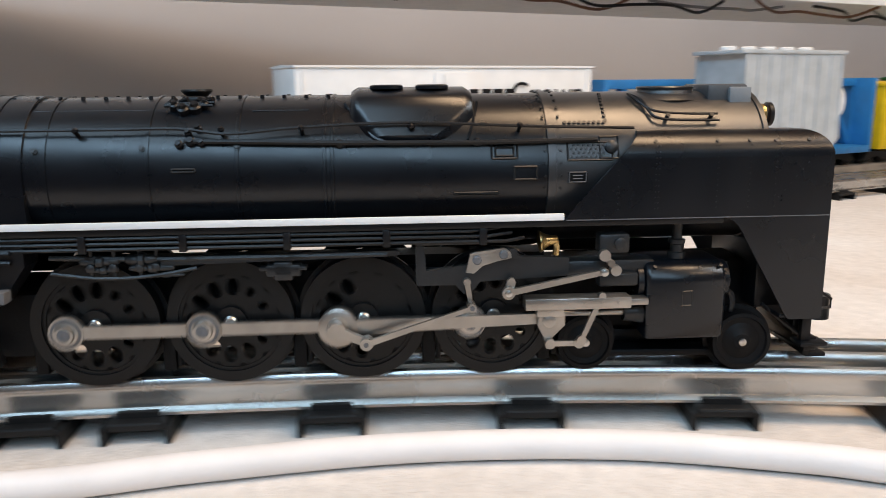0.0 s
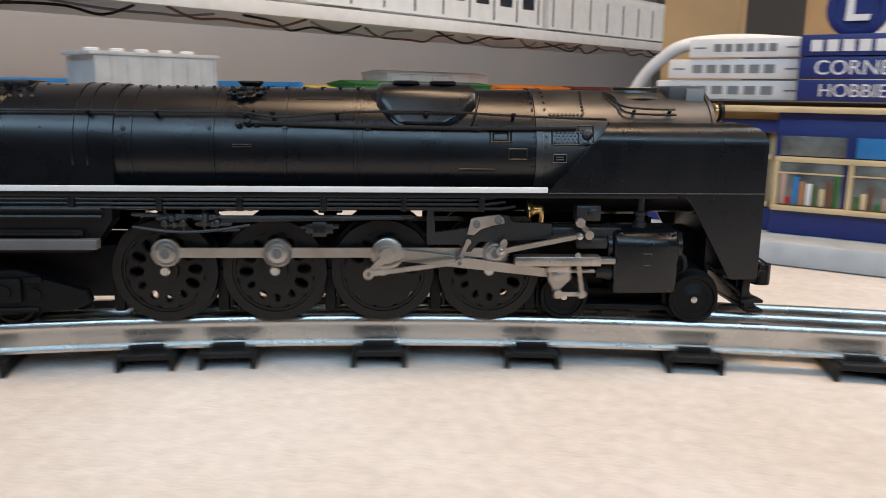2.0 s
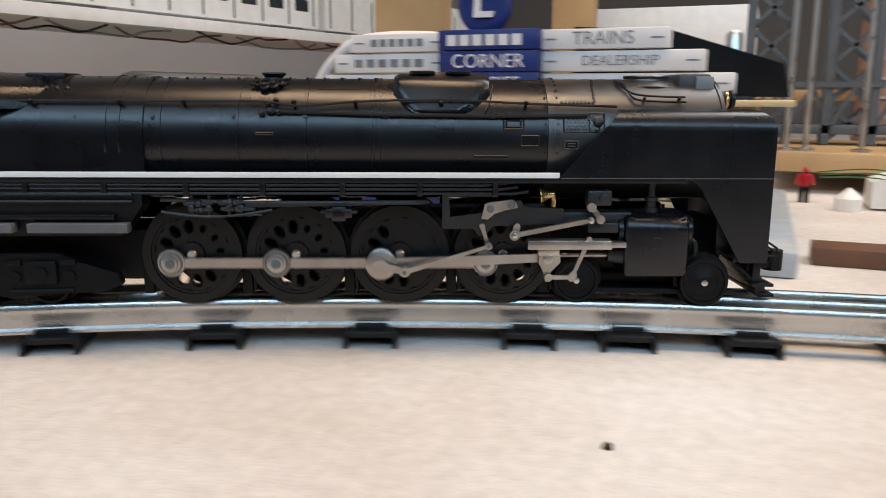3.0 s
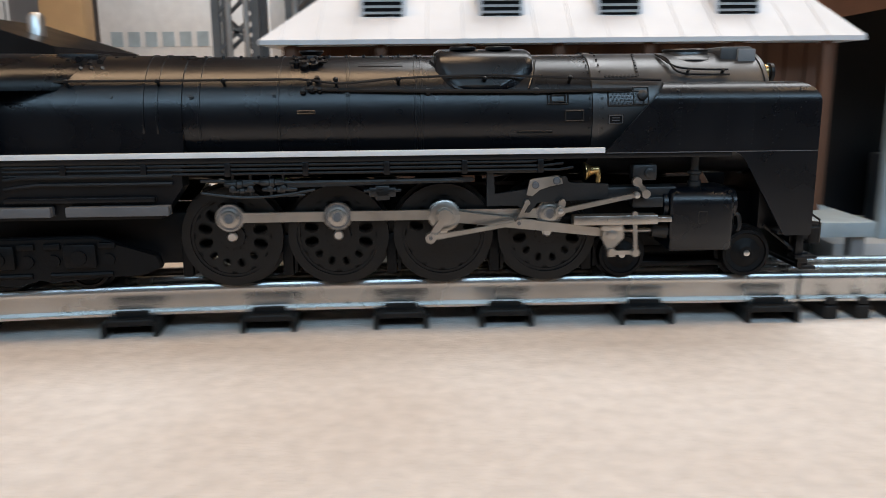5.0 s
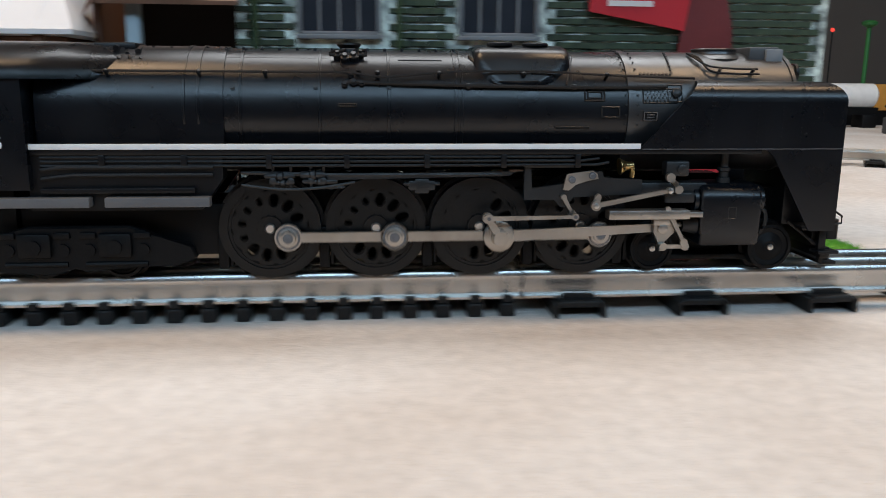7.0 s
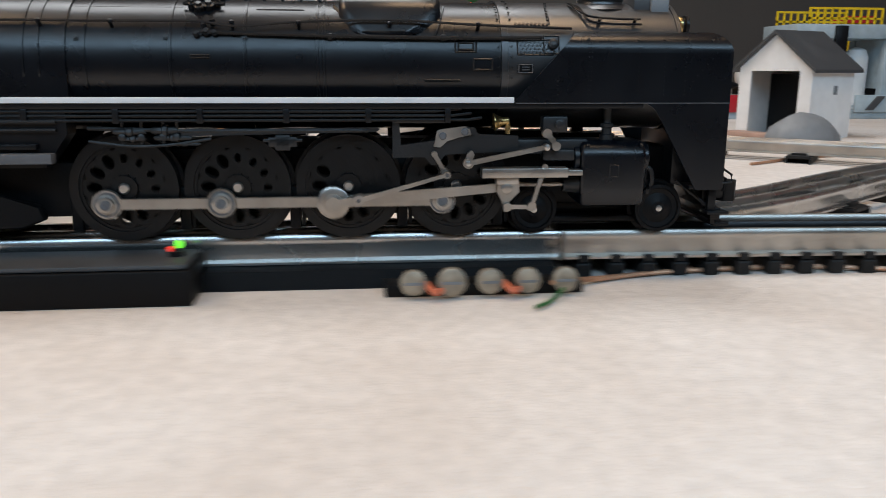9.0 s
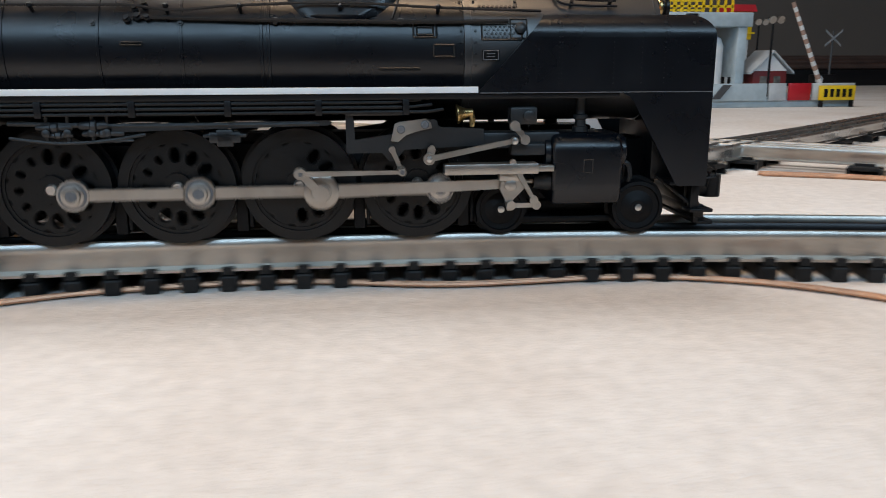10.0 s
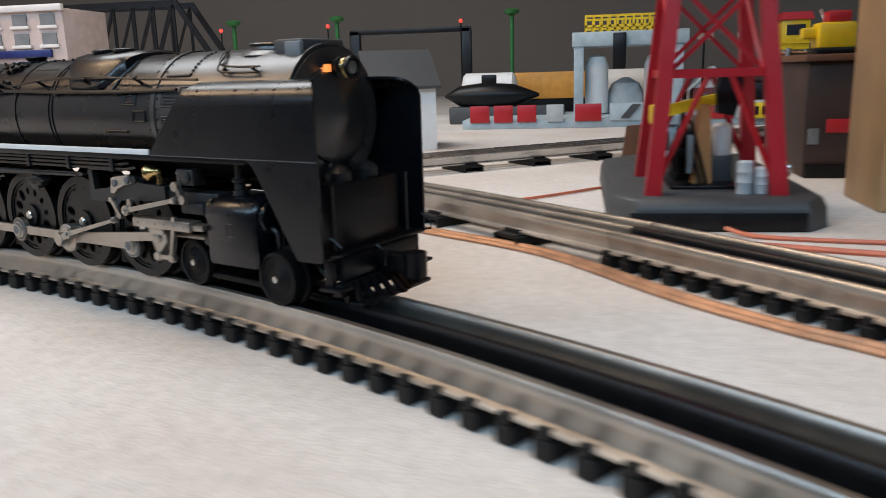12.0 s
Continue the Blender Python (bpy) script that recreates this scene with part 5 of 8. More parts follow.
def corner_shop():
    root = thing("corner_shop", "model corner hobby shop with blue and white sign boards", "model building")
    # base, walls, cornice
    part("base", box(B(), 0.440, 0.850, 0.955, 1.30, 0.0, 0.0165, 0.003), "grey", root, "pale grey base slab")
    part("wall", box(B(), 0.470, 0.820, 1.000, 1.26, 0.0165, 0.104, 0.001), "cream", root)
    part("plinth", box(B(), 0.466, 0.824, 0.996, 1.0, 0.0165, 0.0330, 0.0006), "navy", root)
    corner = part("corner_front", box(B(), 0.596, 0.690, 0.988, 1.0, 0.0165, 0.100, 0.001), "navy", root, "dark blue corner front")
    part("fascia", box(B(), 0.464, 0.826, 0.993, 1.0, 0.086, 0.0945, 0.0006), "navy", root)
    part("cornice", box(B(), 0.455, 0.842, 0.980, 1.262, 0.1000, 0.1040, 0.001), "cream", root)
    part("roof", box(B(), 0.475, 0.815, 1.03, 1.25, 0.104, 0.1065), "dark_grey", root)
    for k, (x0, x1) in enumerate(((0.476, 0.515), (0.522, 0.590), (0.600, 0.640), (0.646, 0.686), (0.696, 0.755), (0.762, 0.816))):
        y = 0.9975 if not 0.59 < x0 < 0.69 else 0.9855
        w = part("window", box(B(), x0, x1, y, y + 0.003, 0.037, 0.0670, 0.0004), "pane_light", root, "shop window with a display")
        part("window_frame", box(B(), x0 - 0.003, x1 + 0.003, y - 0.001, y + 0.002, 0.0668, 0.0705, 0.0004), "cream", w)
        part("window_sill", box(B(), x0 - 0.003, x1 + 0.003, y - 0.003, y + 0.002, 0.0335, 0.037, 0.0004), "cream", w)
        part("mullion", box(B(), x0 - 0.003, x0, y - 0.001, y + 0.002, 0.037, 0.0668), "cream", w)
        part("upper_pane", box(B(), x0, x1, y, y + 0.003, 0.0712, 0.0845, 0.0003), ("yellow", "pane", "pane_light", "blue", "pane_light", "pane")[k], w, "small coloured upper pane")
        rng = random.Random(k)
        for j in range(9):
            a = x0 + (x1 - x0) * (0.04 + 0.105 * j)
            h = 0.004 + 0.018 * rng.random()
            it = part("display_item", box(B(), a, a + (x1 - x0) * rng.uniform(0.06, 0.10), y - 0.0012 - 0.0006 * (j % 2), y, 0.038, 0.038 + h, 0.0005), ("green", "cord", "rust", "leaf", "red", "cream", "blue", "brown", "orange_brown")[(j * 2 + k) % 9], w, "small coloured goods in the window")
        part("shelf_line", box(B(), x0, x1, y - 0.0008, y, 0.0590, 0.0600), "cream", w)
    # boards: three rows each side of the blue corner
    words = (("", "TRAINS"), ("", "DEALERSHIP"), ("", "HOBBIES"))
    for r, (z0, z1, xl, xr) in enumerate(((0.1375, 0.1510, 0.527, 0.764), (0.1225, 0.1365, 0.512, 0.787), (0.1075, 0.1215, 0.503, 0.806))):
        for x0, x1, side in ((xl, 0.606, 0), (0.676, xr, 1)):
            y = 1.006 + 0.002 * r
            sg = part("sign_board", box(B(), x0, x1, y, y + 0.012, z0, z1, 0.0012), "cord", root, "off-white sign board with dark lettering")
            if side and r < 2:
                text_part("lettering", words[r][1], 0.0125 if r == 0 else 0.0095, "mid_grey", sg, Matrix.Translation(((x0 + x1) / 2, y - 0.0002, (z0 + z1) / 2)) @ Matrix.Rotation(math.pi / 2, 4, "X"))
            else:
                n = 6 if not side else 9
                for k in range(n):
                    a = x0 + 0.018 + k * (x1 - x0 - 0.034) / n
                    part("lettering_bar", box(B(), a, a + (x1 - x0 - 0.034) / n * 0.7, y - 0.0003, y + 0.0002, z0 + 0.004, z1 - 0.004), "mid_grey", sg)
            for a, b in ((x0 + 0.004, x0 + 0.012), (x1 - 0.012, x1 - 0.004)):
                part("flourish", box(B(), a, b, y - 0.0003, y + 0.0002, (z0 + z1) / 2 - 0.0006, (z0 + z1) / 2 + 0.0006), "mid_grey", sg)
        cb = part("corner_board", box(B(), 0.604, 0.678, 0.996 + 0.001 * r, 1.016, z0 + 0.0002, z1 + 0.0005, 0.0008), "navy", root, "bright blue corner sign board")
        if r == 0:
            for k in range(6):
                part("lettering_bar", box(B(), 0.611 + 0.0096 * k, 0.618 + 0.0096 * k, 0.9955, 0.9963, z0 + 0.003, z1 - 0.003), "cord", cb)
        else:
            text_part("lettering", "CORNER" if r == 1 else "HOBBIES", 0.0135 if r == 1 else 0.0122, "cord", cb, Matrix.Translation((0.641, 0.9958 + 0.001 * r, (z0 + z1) / 2)) @ Matrix.Rotation(math.pi / 2, 4, "X"))
    bm = lathe(B(), (0.636, 1.010, 0.168), (0, -1, 0), [(0, 0.019), (0.008, 0.019), (0.009, 0.0175), (0.009, 0.0135), (0.0075, 0.0130), (0.0075, 0.001)], 32)
    badge = part("round_badge", bm, "navy", root, "round dark blue rooftop badge")
    bm = prism(B(), [(0.630, 0.178), (0.634, 0.178), (0.634, 0.164), (0.644, 0.164), (0.643, 0.160), (0.629, 0.160)], 1.000, 1.003)
    part("badge_mark", bm, "cord", badge)
    bm = prism(B(), [(0.69, 0.106), (0.69, 0.156), (0.76, 0.152), (0.835, 0.128), (0.840, 0.106)], 1.05, 1.20)
    part("gable", bm, "soft_black", root, "black sloping gable behind the boards")
    part("roof_light", lathe(B(), (0.800, 1.10, 0.106), (0, 0, 1), [(0, 0.012), (0.022, 0.012), (0.023, 0.006), (0.045, 0.006), (0.048, 0.004), (0.048, 0.001)], 16), "nickel", root, "silver rooftop fitting")


corner_shop()


def lift_bridge():
    root = thing("lift_bridge", "grey lattice girder towers of a model lift bridge", "model bridge")
    for x0, x1 in ((0.800, 0.852), (0.897, 0.950), (0.985, 1.04)):
        for y in (1.58, 1.63):
            for x in (x0, x1):
                part("column", box(B(), x - 0.005, x + 0.005, y - 0.005, y + 0.005, 0.047, 0.34), "steel_grey", root)
            for k in range(6):
                z = 0.05 + 0.048 * k
                for a, b in (((x0, z), (x1, z + 0.048)), ((x1, z), (x0, z + 0.048))):
                    bm = prism(B(), [(a[0] - 0.0038, a[1]), (a[0] + 0.0038, a[1]), (b[0] + 0.0038, b[1]), (b[0] - 0.0038, b[1])], y - 0.002, y + 0.002)
                    part("lattice", bm, "steel_grey", root)
    part("girder", box(B(), 0.78, 1.10, 1.575, 1.635, 0.060, 0.072, 0.001), "steel_grey", root)
    bm = B()
    for k in range(6):
        x = 0.80 + 0.05 * k
        prism(bm, [(x, 0.072), (x + 0.006, 0.072), (x + 0.031, 0.118), (x + 0.025, 0.118)], 1.572, 1.578)
        prism(bm, [(x + 0.05, 0.072), (x + 0.056, 0.072), (x + 0.031, 0.118), (x + 0.025, 0.118)], 1.5785, 1.584)
    box(bm, 0.80, 1.11, 1.572, 1.584, 0.1182, 0.125)
    part("span", bm, "steel_grey", root)
    for x in (0.850, 0.870, 0.927, 1.032):
        bm = cyl(B(), (x, 1.45, 0.046), (x, 1.45, 0.50), 0.0034, 12)
        lathe(bm, (x, 1.45, 0.046), (0, 0, 1), [(0, 0.010), (0.003, 0.010), (0.004, 0.0027)], 14)
        tagged(part("metal_pole", bm, "nickel", None), "thin bright metal pole standing on the wooden board", "pole", "thin metal poles")
    ledge = B()
    box(ledge, 0.84, 1.45, 1.42, 1.72, 0.024, 0.046, 0.002)
    tagged(part("wooden_ledge", ledge, "wood", None), "pale wooden board lying on the table", "board")
    front = box(B(), 0.955, 1.060, 1.155, 1.175, 0.0, 0.044, 0.0015)
    tagged(part("wooden_batten", front, "wood", None), "short pale pine batten standing on the felt", "board")
    brick = thing("brick_house", "far model house with pinkish brick courses", "model building")
    part("wall", box(B(), 0.96, 1.5, 1.80, 1.95, 0.0, 0.28, 0.001), "rust", brick)
    for k in range(9):
        part("course", box(B(), 0.958, 1.502, 1.797, 1.80, 0.02 + 0.028 * k, 0.024 + 0.028 * k), "pink", brick)
    # switch motor with its green wires
    sm = thing("white_module", "small white electric module with green wires", "module")
    part("case", prism(B(), [(0.925, 0.002), (0.925, 0.026), (0.945, 0.034), (1.02, 0.034), (1.03, 0.026), (1.03, 0.002)], 1.30, 1.36), "white", sm)
    part("knob", lathe(B(), (0.905, 1.29, 0.0), (0, 0, 1), [(0, 0.012), (0.012, 0.012), (0.018, 0.006), (0.022, 0.001)], 16), "white", sm)
    for k in range(3):
        part("wire", tube(B(), smooth_line([(0.88, 1.36 - 0.03 * k, 0.030), (0.94, 1.30, 0.037 - 0.004 * k), (0.985, 1.24 + 0.01 * k, 0.004), (1.05, 1.22 + 0.02 * k, 0.002)], 6), 0.0007), "green", sm, "thin green wire")
    part("bar", box(B(), 0.86, 0.918, 1.005, 1.035, 0.0, 0.012, 0.001), "brown", sm)
    part("red_button", box(B(), 0.955, 0.968, 1.225, 1.24, 0.0, 0.010, 0.001), "red", sm)
    figure("small red plastic figure of a trackman", (0.868, 1.34), 0.0, 0.036, "red", "soft_black")


def figure(label, xy, z, h, shirt, legs, hat=None):
    """A plain moulded figure, one mesh."""
    x, y = xy
    bm = B()
    for dx in (-0.0028, 0.0028):
        cyl(bm, (x + dx, y, z), (x + dx, y, z + h * 0.48), 0.0022, 8, 0.0026)
    lathe(bm, (x, y, z + h * 0.46), (0, 0, 1), [(0, 0.0045), (h * 0.2, 0.0052), (h * 0.34, 0.0050), (h * 0.38, 0.0022)], 10)
    lathe(bm, (x, y, z + h * 0.84), (0, 0, 1), [(0, 0.0016), (h * 0.04, 0.0032), (h * 0.10, 0.0033), (h * 0.16, 0.0012)], 10)
    for s in (-1, 1):
        cyl(bm, (x + s * 0.005, y, z + h * 0.80), (x + s * 0.008, y - 0.004, z + h * 0.52), 0.0017, 8)
    ob = part("figurine", bm, shirt, None)
    ob.data.materials.append(M[legs])
    for p in ob.data.polygons:
        if p.center.z < z + h * 0.48:
            p.material_index = 1
    if hat:
        ob.data.materials.append(M[hat])
        for p in ob.data.polygons:
            if p.center.z > z + h * 0.90:
                p.material_index = 2
    return tagged(ob, label, "figurine", "toy figures")


lift_bridge()


def bush(label, x, y, z, r, n, seed):
    root = thing("bush", label, "bush", "model bushes")
    rng = random.Random(seed)
    part("stem", cyl(B(), (x, y, z), (x, y, z + r * 1.2), r * 0.10, 8, r * 0.04), "brown", root)
    bm = B()
    for k in range(n):
        a, c = rng.uniform(0, 2 * math.pi), rng.uniform(-0.7, 1)
        q = r * rng.uniform(0.55, 1.0)
        s = math.sqrt(1 - c * c)
        p = Vector((x + q * s * math.cos(a), y + q * s * math.sin(a), z + r * 1.05 + q * c))
        d = Vector((rng.uniform(-1, 1), rng.uniform(-1, 1), rng.uniform(-1, 1))).normalized()
        u, w = frame_of(d)
        e = r * rng.uniform(0.08, 0.16)
        v = [bm.verts.new(p + e * (u * i + w * j * 0.6)) for i, j in ((-1, 0), (0, -1), (1, 0), (0, 1))]
        bm.faces.new(v)
    ob = part("foliage", bm, "leaf", root)
    ob["kind"] = "stuff"


bush("dense dark green model bush beside the freight house", 1.005, 0.995, 0.0, 0.030, 900, 3)


# ---------------------------------------------------------------- freight house with the pale roof
def freight_house():
    root = thing("freight_house", "brown model freight house with a pale grey vented roof", "model building")
    part("wall", box(B(), 1.004, 1.305, 0.962, 1.12, 0.030, 0.128, 0.0008), "brown", root)
    for k in range(26):
        x = 1.008 + 0.0116 * k
        part("plank", box(B(), x, x + 0.0104, 0.9602, 0.962, 0.034, 0.1215), "brown", root)
    part("dock", box(B(), 0.992, 1.315, 0.902, 1.13, 0.022, 0.030, 0.0008), "bluegrey", root, "grey loading platform")
    for k in range(8):
        part("dock_post", box(B(), 0.996 + 0.044 * k, 1.003 + 0.044 * k, 0.905, 0.912, 0.0, 0.022), "mid_grey", root)
    part("dock_back", box(B(), 0.998, 1.31, 0.96, 1.12, 0.0, 0.022), "dark_grey", root)
    for k in range(4):
        part("dock_rail", box(B(), 1.06 + 0.07 * k, 1.064 + 0.07 * k, 0.9025, 0.9045, 0.004, 0.022), "bluegrey", root)
    # hipped roof with a thin eave
    x0, x1, ye, yr, ze, zr = 0.996, 1.319, 0.938, 1.035, 0.1245, 0.190
    bm = B()
    a = [(x0, ye, ze), (x1, ye, ze), (x1 - 0.045, yr, zr), (x0 + 0.075, yr, zr)]
    back = [(x0, 2 * yr - ye, ze), (x1, 2 * yr - ye, ze)]
    v = [bm.verts.new(p) for p in a + back]
    low = [bm.verts.new((p.co.x, p.co.y, p.co.z - 0.0025)) for p in (v[0], v[1], v[5], v[4])]
    bm.faces.new((v[0], v[1], v[2], v[3]))
    bm.faces.new((v[1], v[5], v[2]))
    bm.faces.new((v[5], v[4], v[3], v[2]))
    bm.faces.new((v[4], v[0], v[3]))
    rim = [v[0], v[1], v[5], v[4]]
    for k in range(4):
        bm.faces.new((rim[k], rim[(k + 1) % 4], low[(k + 1) % 4], low[k]))
    bm.faces.new(low[::-1])
    roof = part("roof", bm, "roof_white", root, "pale grey metal roof", None, 20)
    slope = math.atan2(zr - ze, yr - ye)
    for k in range(17):
        x = x0 + 0.012 + 0.0194 * k
        yt = min(yr, ye + (x - x0) * (yr - ye) / 0.075, ye + (x1 - x) * (yr - ye) / 0.045)
        bm = B()
        tube(bm, [(x, ye, ze + 0.0002), (x, yt, ze + (yt - ye) * math.tan(slope) + 0.0002)], 0.0004, 4)
        part("standing_seam", bm, "roof_white", roof)
    for k in range(4):
        xc = 1.061 + 0.0652 * k
        yv = 0.9575
        zv = ze + (yv - ye) * math.tan(slope)
        vent = part("roof_vent", box(B(), xc - 0.0125, xc + 0.0125, yv, yv + 0.020, zv - 0.002, zv + 0.0125, 0.0006), "roof_white", roof, "pale louvred roof vent")
        part("vent_cap", box(B(), xc - 0.0138, xc + 0.0138, yv - 0.0015, yv + 0.022, zv + 0.0125, zv + 0.0142, 0.0004), "roof_white", vent)
        part("vent_mouth", box(B(), xc - 0.0105, xc + 0.0105, yv - 0.0003, yv + 0.001, zv - 0.0005, zv + 0.0108), "soft_black", vent)
        for j in range(3):
            zz = zv + 0.0012 + 0.0033 * j
            bm = prism(B(), [(xc - 0.0105, zz), (xc + 0.0105, zz), (xc + 0.0105, zz + 0.0013), (xc - 0.0105, zz + 0.0013)], yv - 0.0012, yv - 0.0002)
            part("louvre", bm, "grey", vent)
    for k in range(7):
        x = 1.010 + 0.048 * k
        part("roof_post", box(B(), x, x + 0.005, 0.941, 0.946, 0.030, 0.1218), "brown", root)
    # steps at the end of the dock
    st = thing("wooden_steps", "pale grey model steps with a handrail beside the dock", "steps")
    for k in range(4):
        part("step", box(B(), 0.962 + 0.0075 * k, 0.972 + 0.0075 * k, 0.902, 0.93, 0.0, 0.0055 * (k + 1), 0.0004), "bluegrey", st)
    for y in (0.902, 0.929):
        part("handrail", tube(B(), [(0.962, y, 0.018), (0.992, y, 0.042), (0.998, y, 0.042)], 0.0012), "bluegrey", st)
        for k in range(3):
            x = 0.963 + 0.0145 * k
            part("baluster", cyl(B(), (x, y, 0.002 + 0.0055 * 1.9 * k), (x, y, 0.019 + 0.0115 * k), 0.001, 8), "bluegrey", st)


freight_house()


def red_shed():
    """The dark bay with the corrugated canopy between the freight house and the brick works."""
    root = thing("loading_bay", "dark model loading bay under a pinkish corrugated canopy", "model building")
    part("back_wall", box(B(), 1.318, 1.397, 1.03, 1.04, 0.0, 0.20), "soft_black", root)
    part("side_wall", box(B(), 1.318, 1.322, 0.975, 1.03, 0.0, 0.18), "brown", root)
    part("floor", box(B(), 1.31, 1.400, 0.935, 1.03, 0.0, 0.012, 0.0006), "grey", root)
    part("post", box(B(), 1.3425, 1.3495, 0.948, 0.955, 0.012, 0.142, 0.0005), "bluegrey", root, "blue grey canopy post")
    bm = B()
    n = 56
    xs = [1.331 + 0.0705 * k / n for k in range(n + 1)]
    rings = [[Vector((x, 0.937 + 0.0006 * (k % 2), 0.1395)), Vector((x, 0.990 + 0.0006 * (k % 2), 0.182)), Vector((x, 0.990, 0.1795)), Vector((x, 0.9395, 0.1375))] for k, x in enumerate(xs)]
    part("canopy", loft(bm, rings), "rust", root, "pinkish corrugated canopy roof", None, 10)
    bm = B()
    v = [bm.verts.new(p) for p in ((1.331, 0.938, 0.1385), (1.312, 0.975, 0.1345), (1.312, 1.02, 0.172), (1.331, 0.99, 0.1805))]
    bm.faces.new(v)
    bmesh.ops.solidify(bm, geom=bm.faces[:], thickness=0.0015)
    part("canopy_end", bm, "brown", root, "reddish brown canopy side")
    part("crate", box(B(), 1.372, 1.386, 1.00, 1.02, 0.012, 0.055, 0.0006), "dark_grey", root)


red_shed()


# ---------------------------------------------------------------- green brick works
def brick_material():
    m = bpy.data.materials.new("green_brick")
    m.use_nodes = True
    nt = m.node_tree
    n, l = nt.nodes, nt.links
    b = n["Principled BSDF"]
    oi = n.new("ShaderNodeObjectInfo")
    tc = n.new("ShaderNodeTexCoord")
    no = n.new("ShaderNodeTexNoise")
    no.inputs["Scale"].default_value, no.inputs["Detail"].default_value = 260, 5
    l.new(tc.outputs["Object"], no.inputs["Vector"])
    add = n.new("ShaderNodeMath")
    add.operation = "MULTIPLY_ADD"
    add.inputs[1].default_value, add.inputs[2].default_value = 0.5, 0.0
    l.new(oi.outputs["Random"], add.inputs[0])
    mix = n.new("ShaderNodeMath")
    mix.operation = "ADD"
    l.new(no.outputs["Fac"], mix.inputs[0])
    l.new(add.outputs[0], mix.inputs[1])
    ramp = n.new("ShaderNodeValToRGB")
    ramp.color_ramp.elements[0].position, ramp.color_ramp.elements[1].position = 0.45, 0.95
    ramp.color_ramp.elements[0].color, ramp.color_ramp.elements[1].color = (0.010, 0.020, 0.010, 1), (0.045, 0.07, 0.035, 1)
    l.new(mix.outputs[0], ramp.inputs["Fac"])
    l.new(ramp.outputs["Color"], b.inputs["Base Color"])
    b.inputs["Roughness"].default_value = 0.6
    return m


M["brick"] = brick_material()
M["rust_roof"] = material("rust_roof", (0.30, 0.12, 0.07), 0.6)
M["mortar"] = material("flaked_mortar", (0.56, 0.60, 0.54), 0.8, vary=0.95, scale=150)
WORKS = dict(x0=1.397, x1=1.735, y=0.962, z1=0.205)


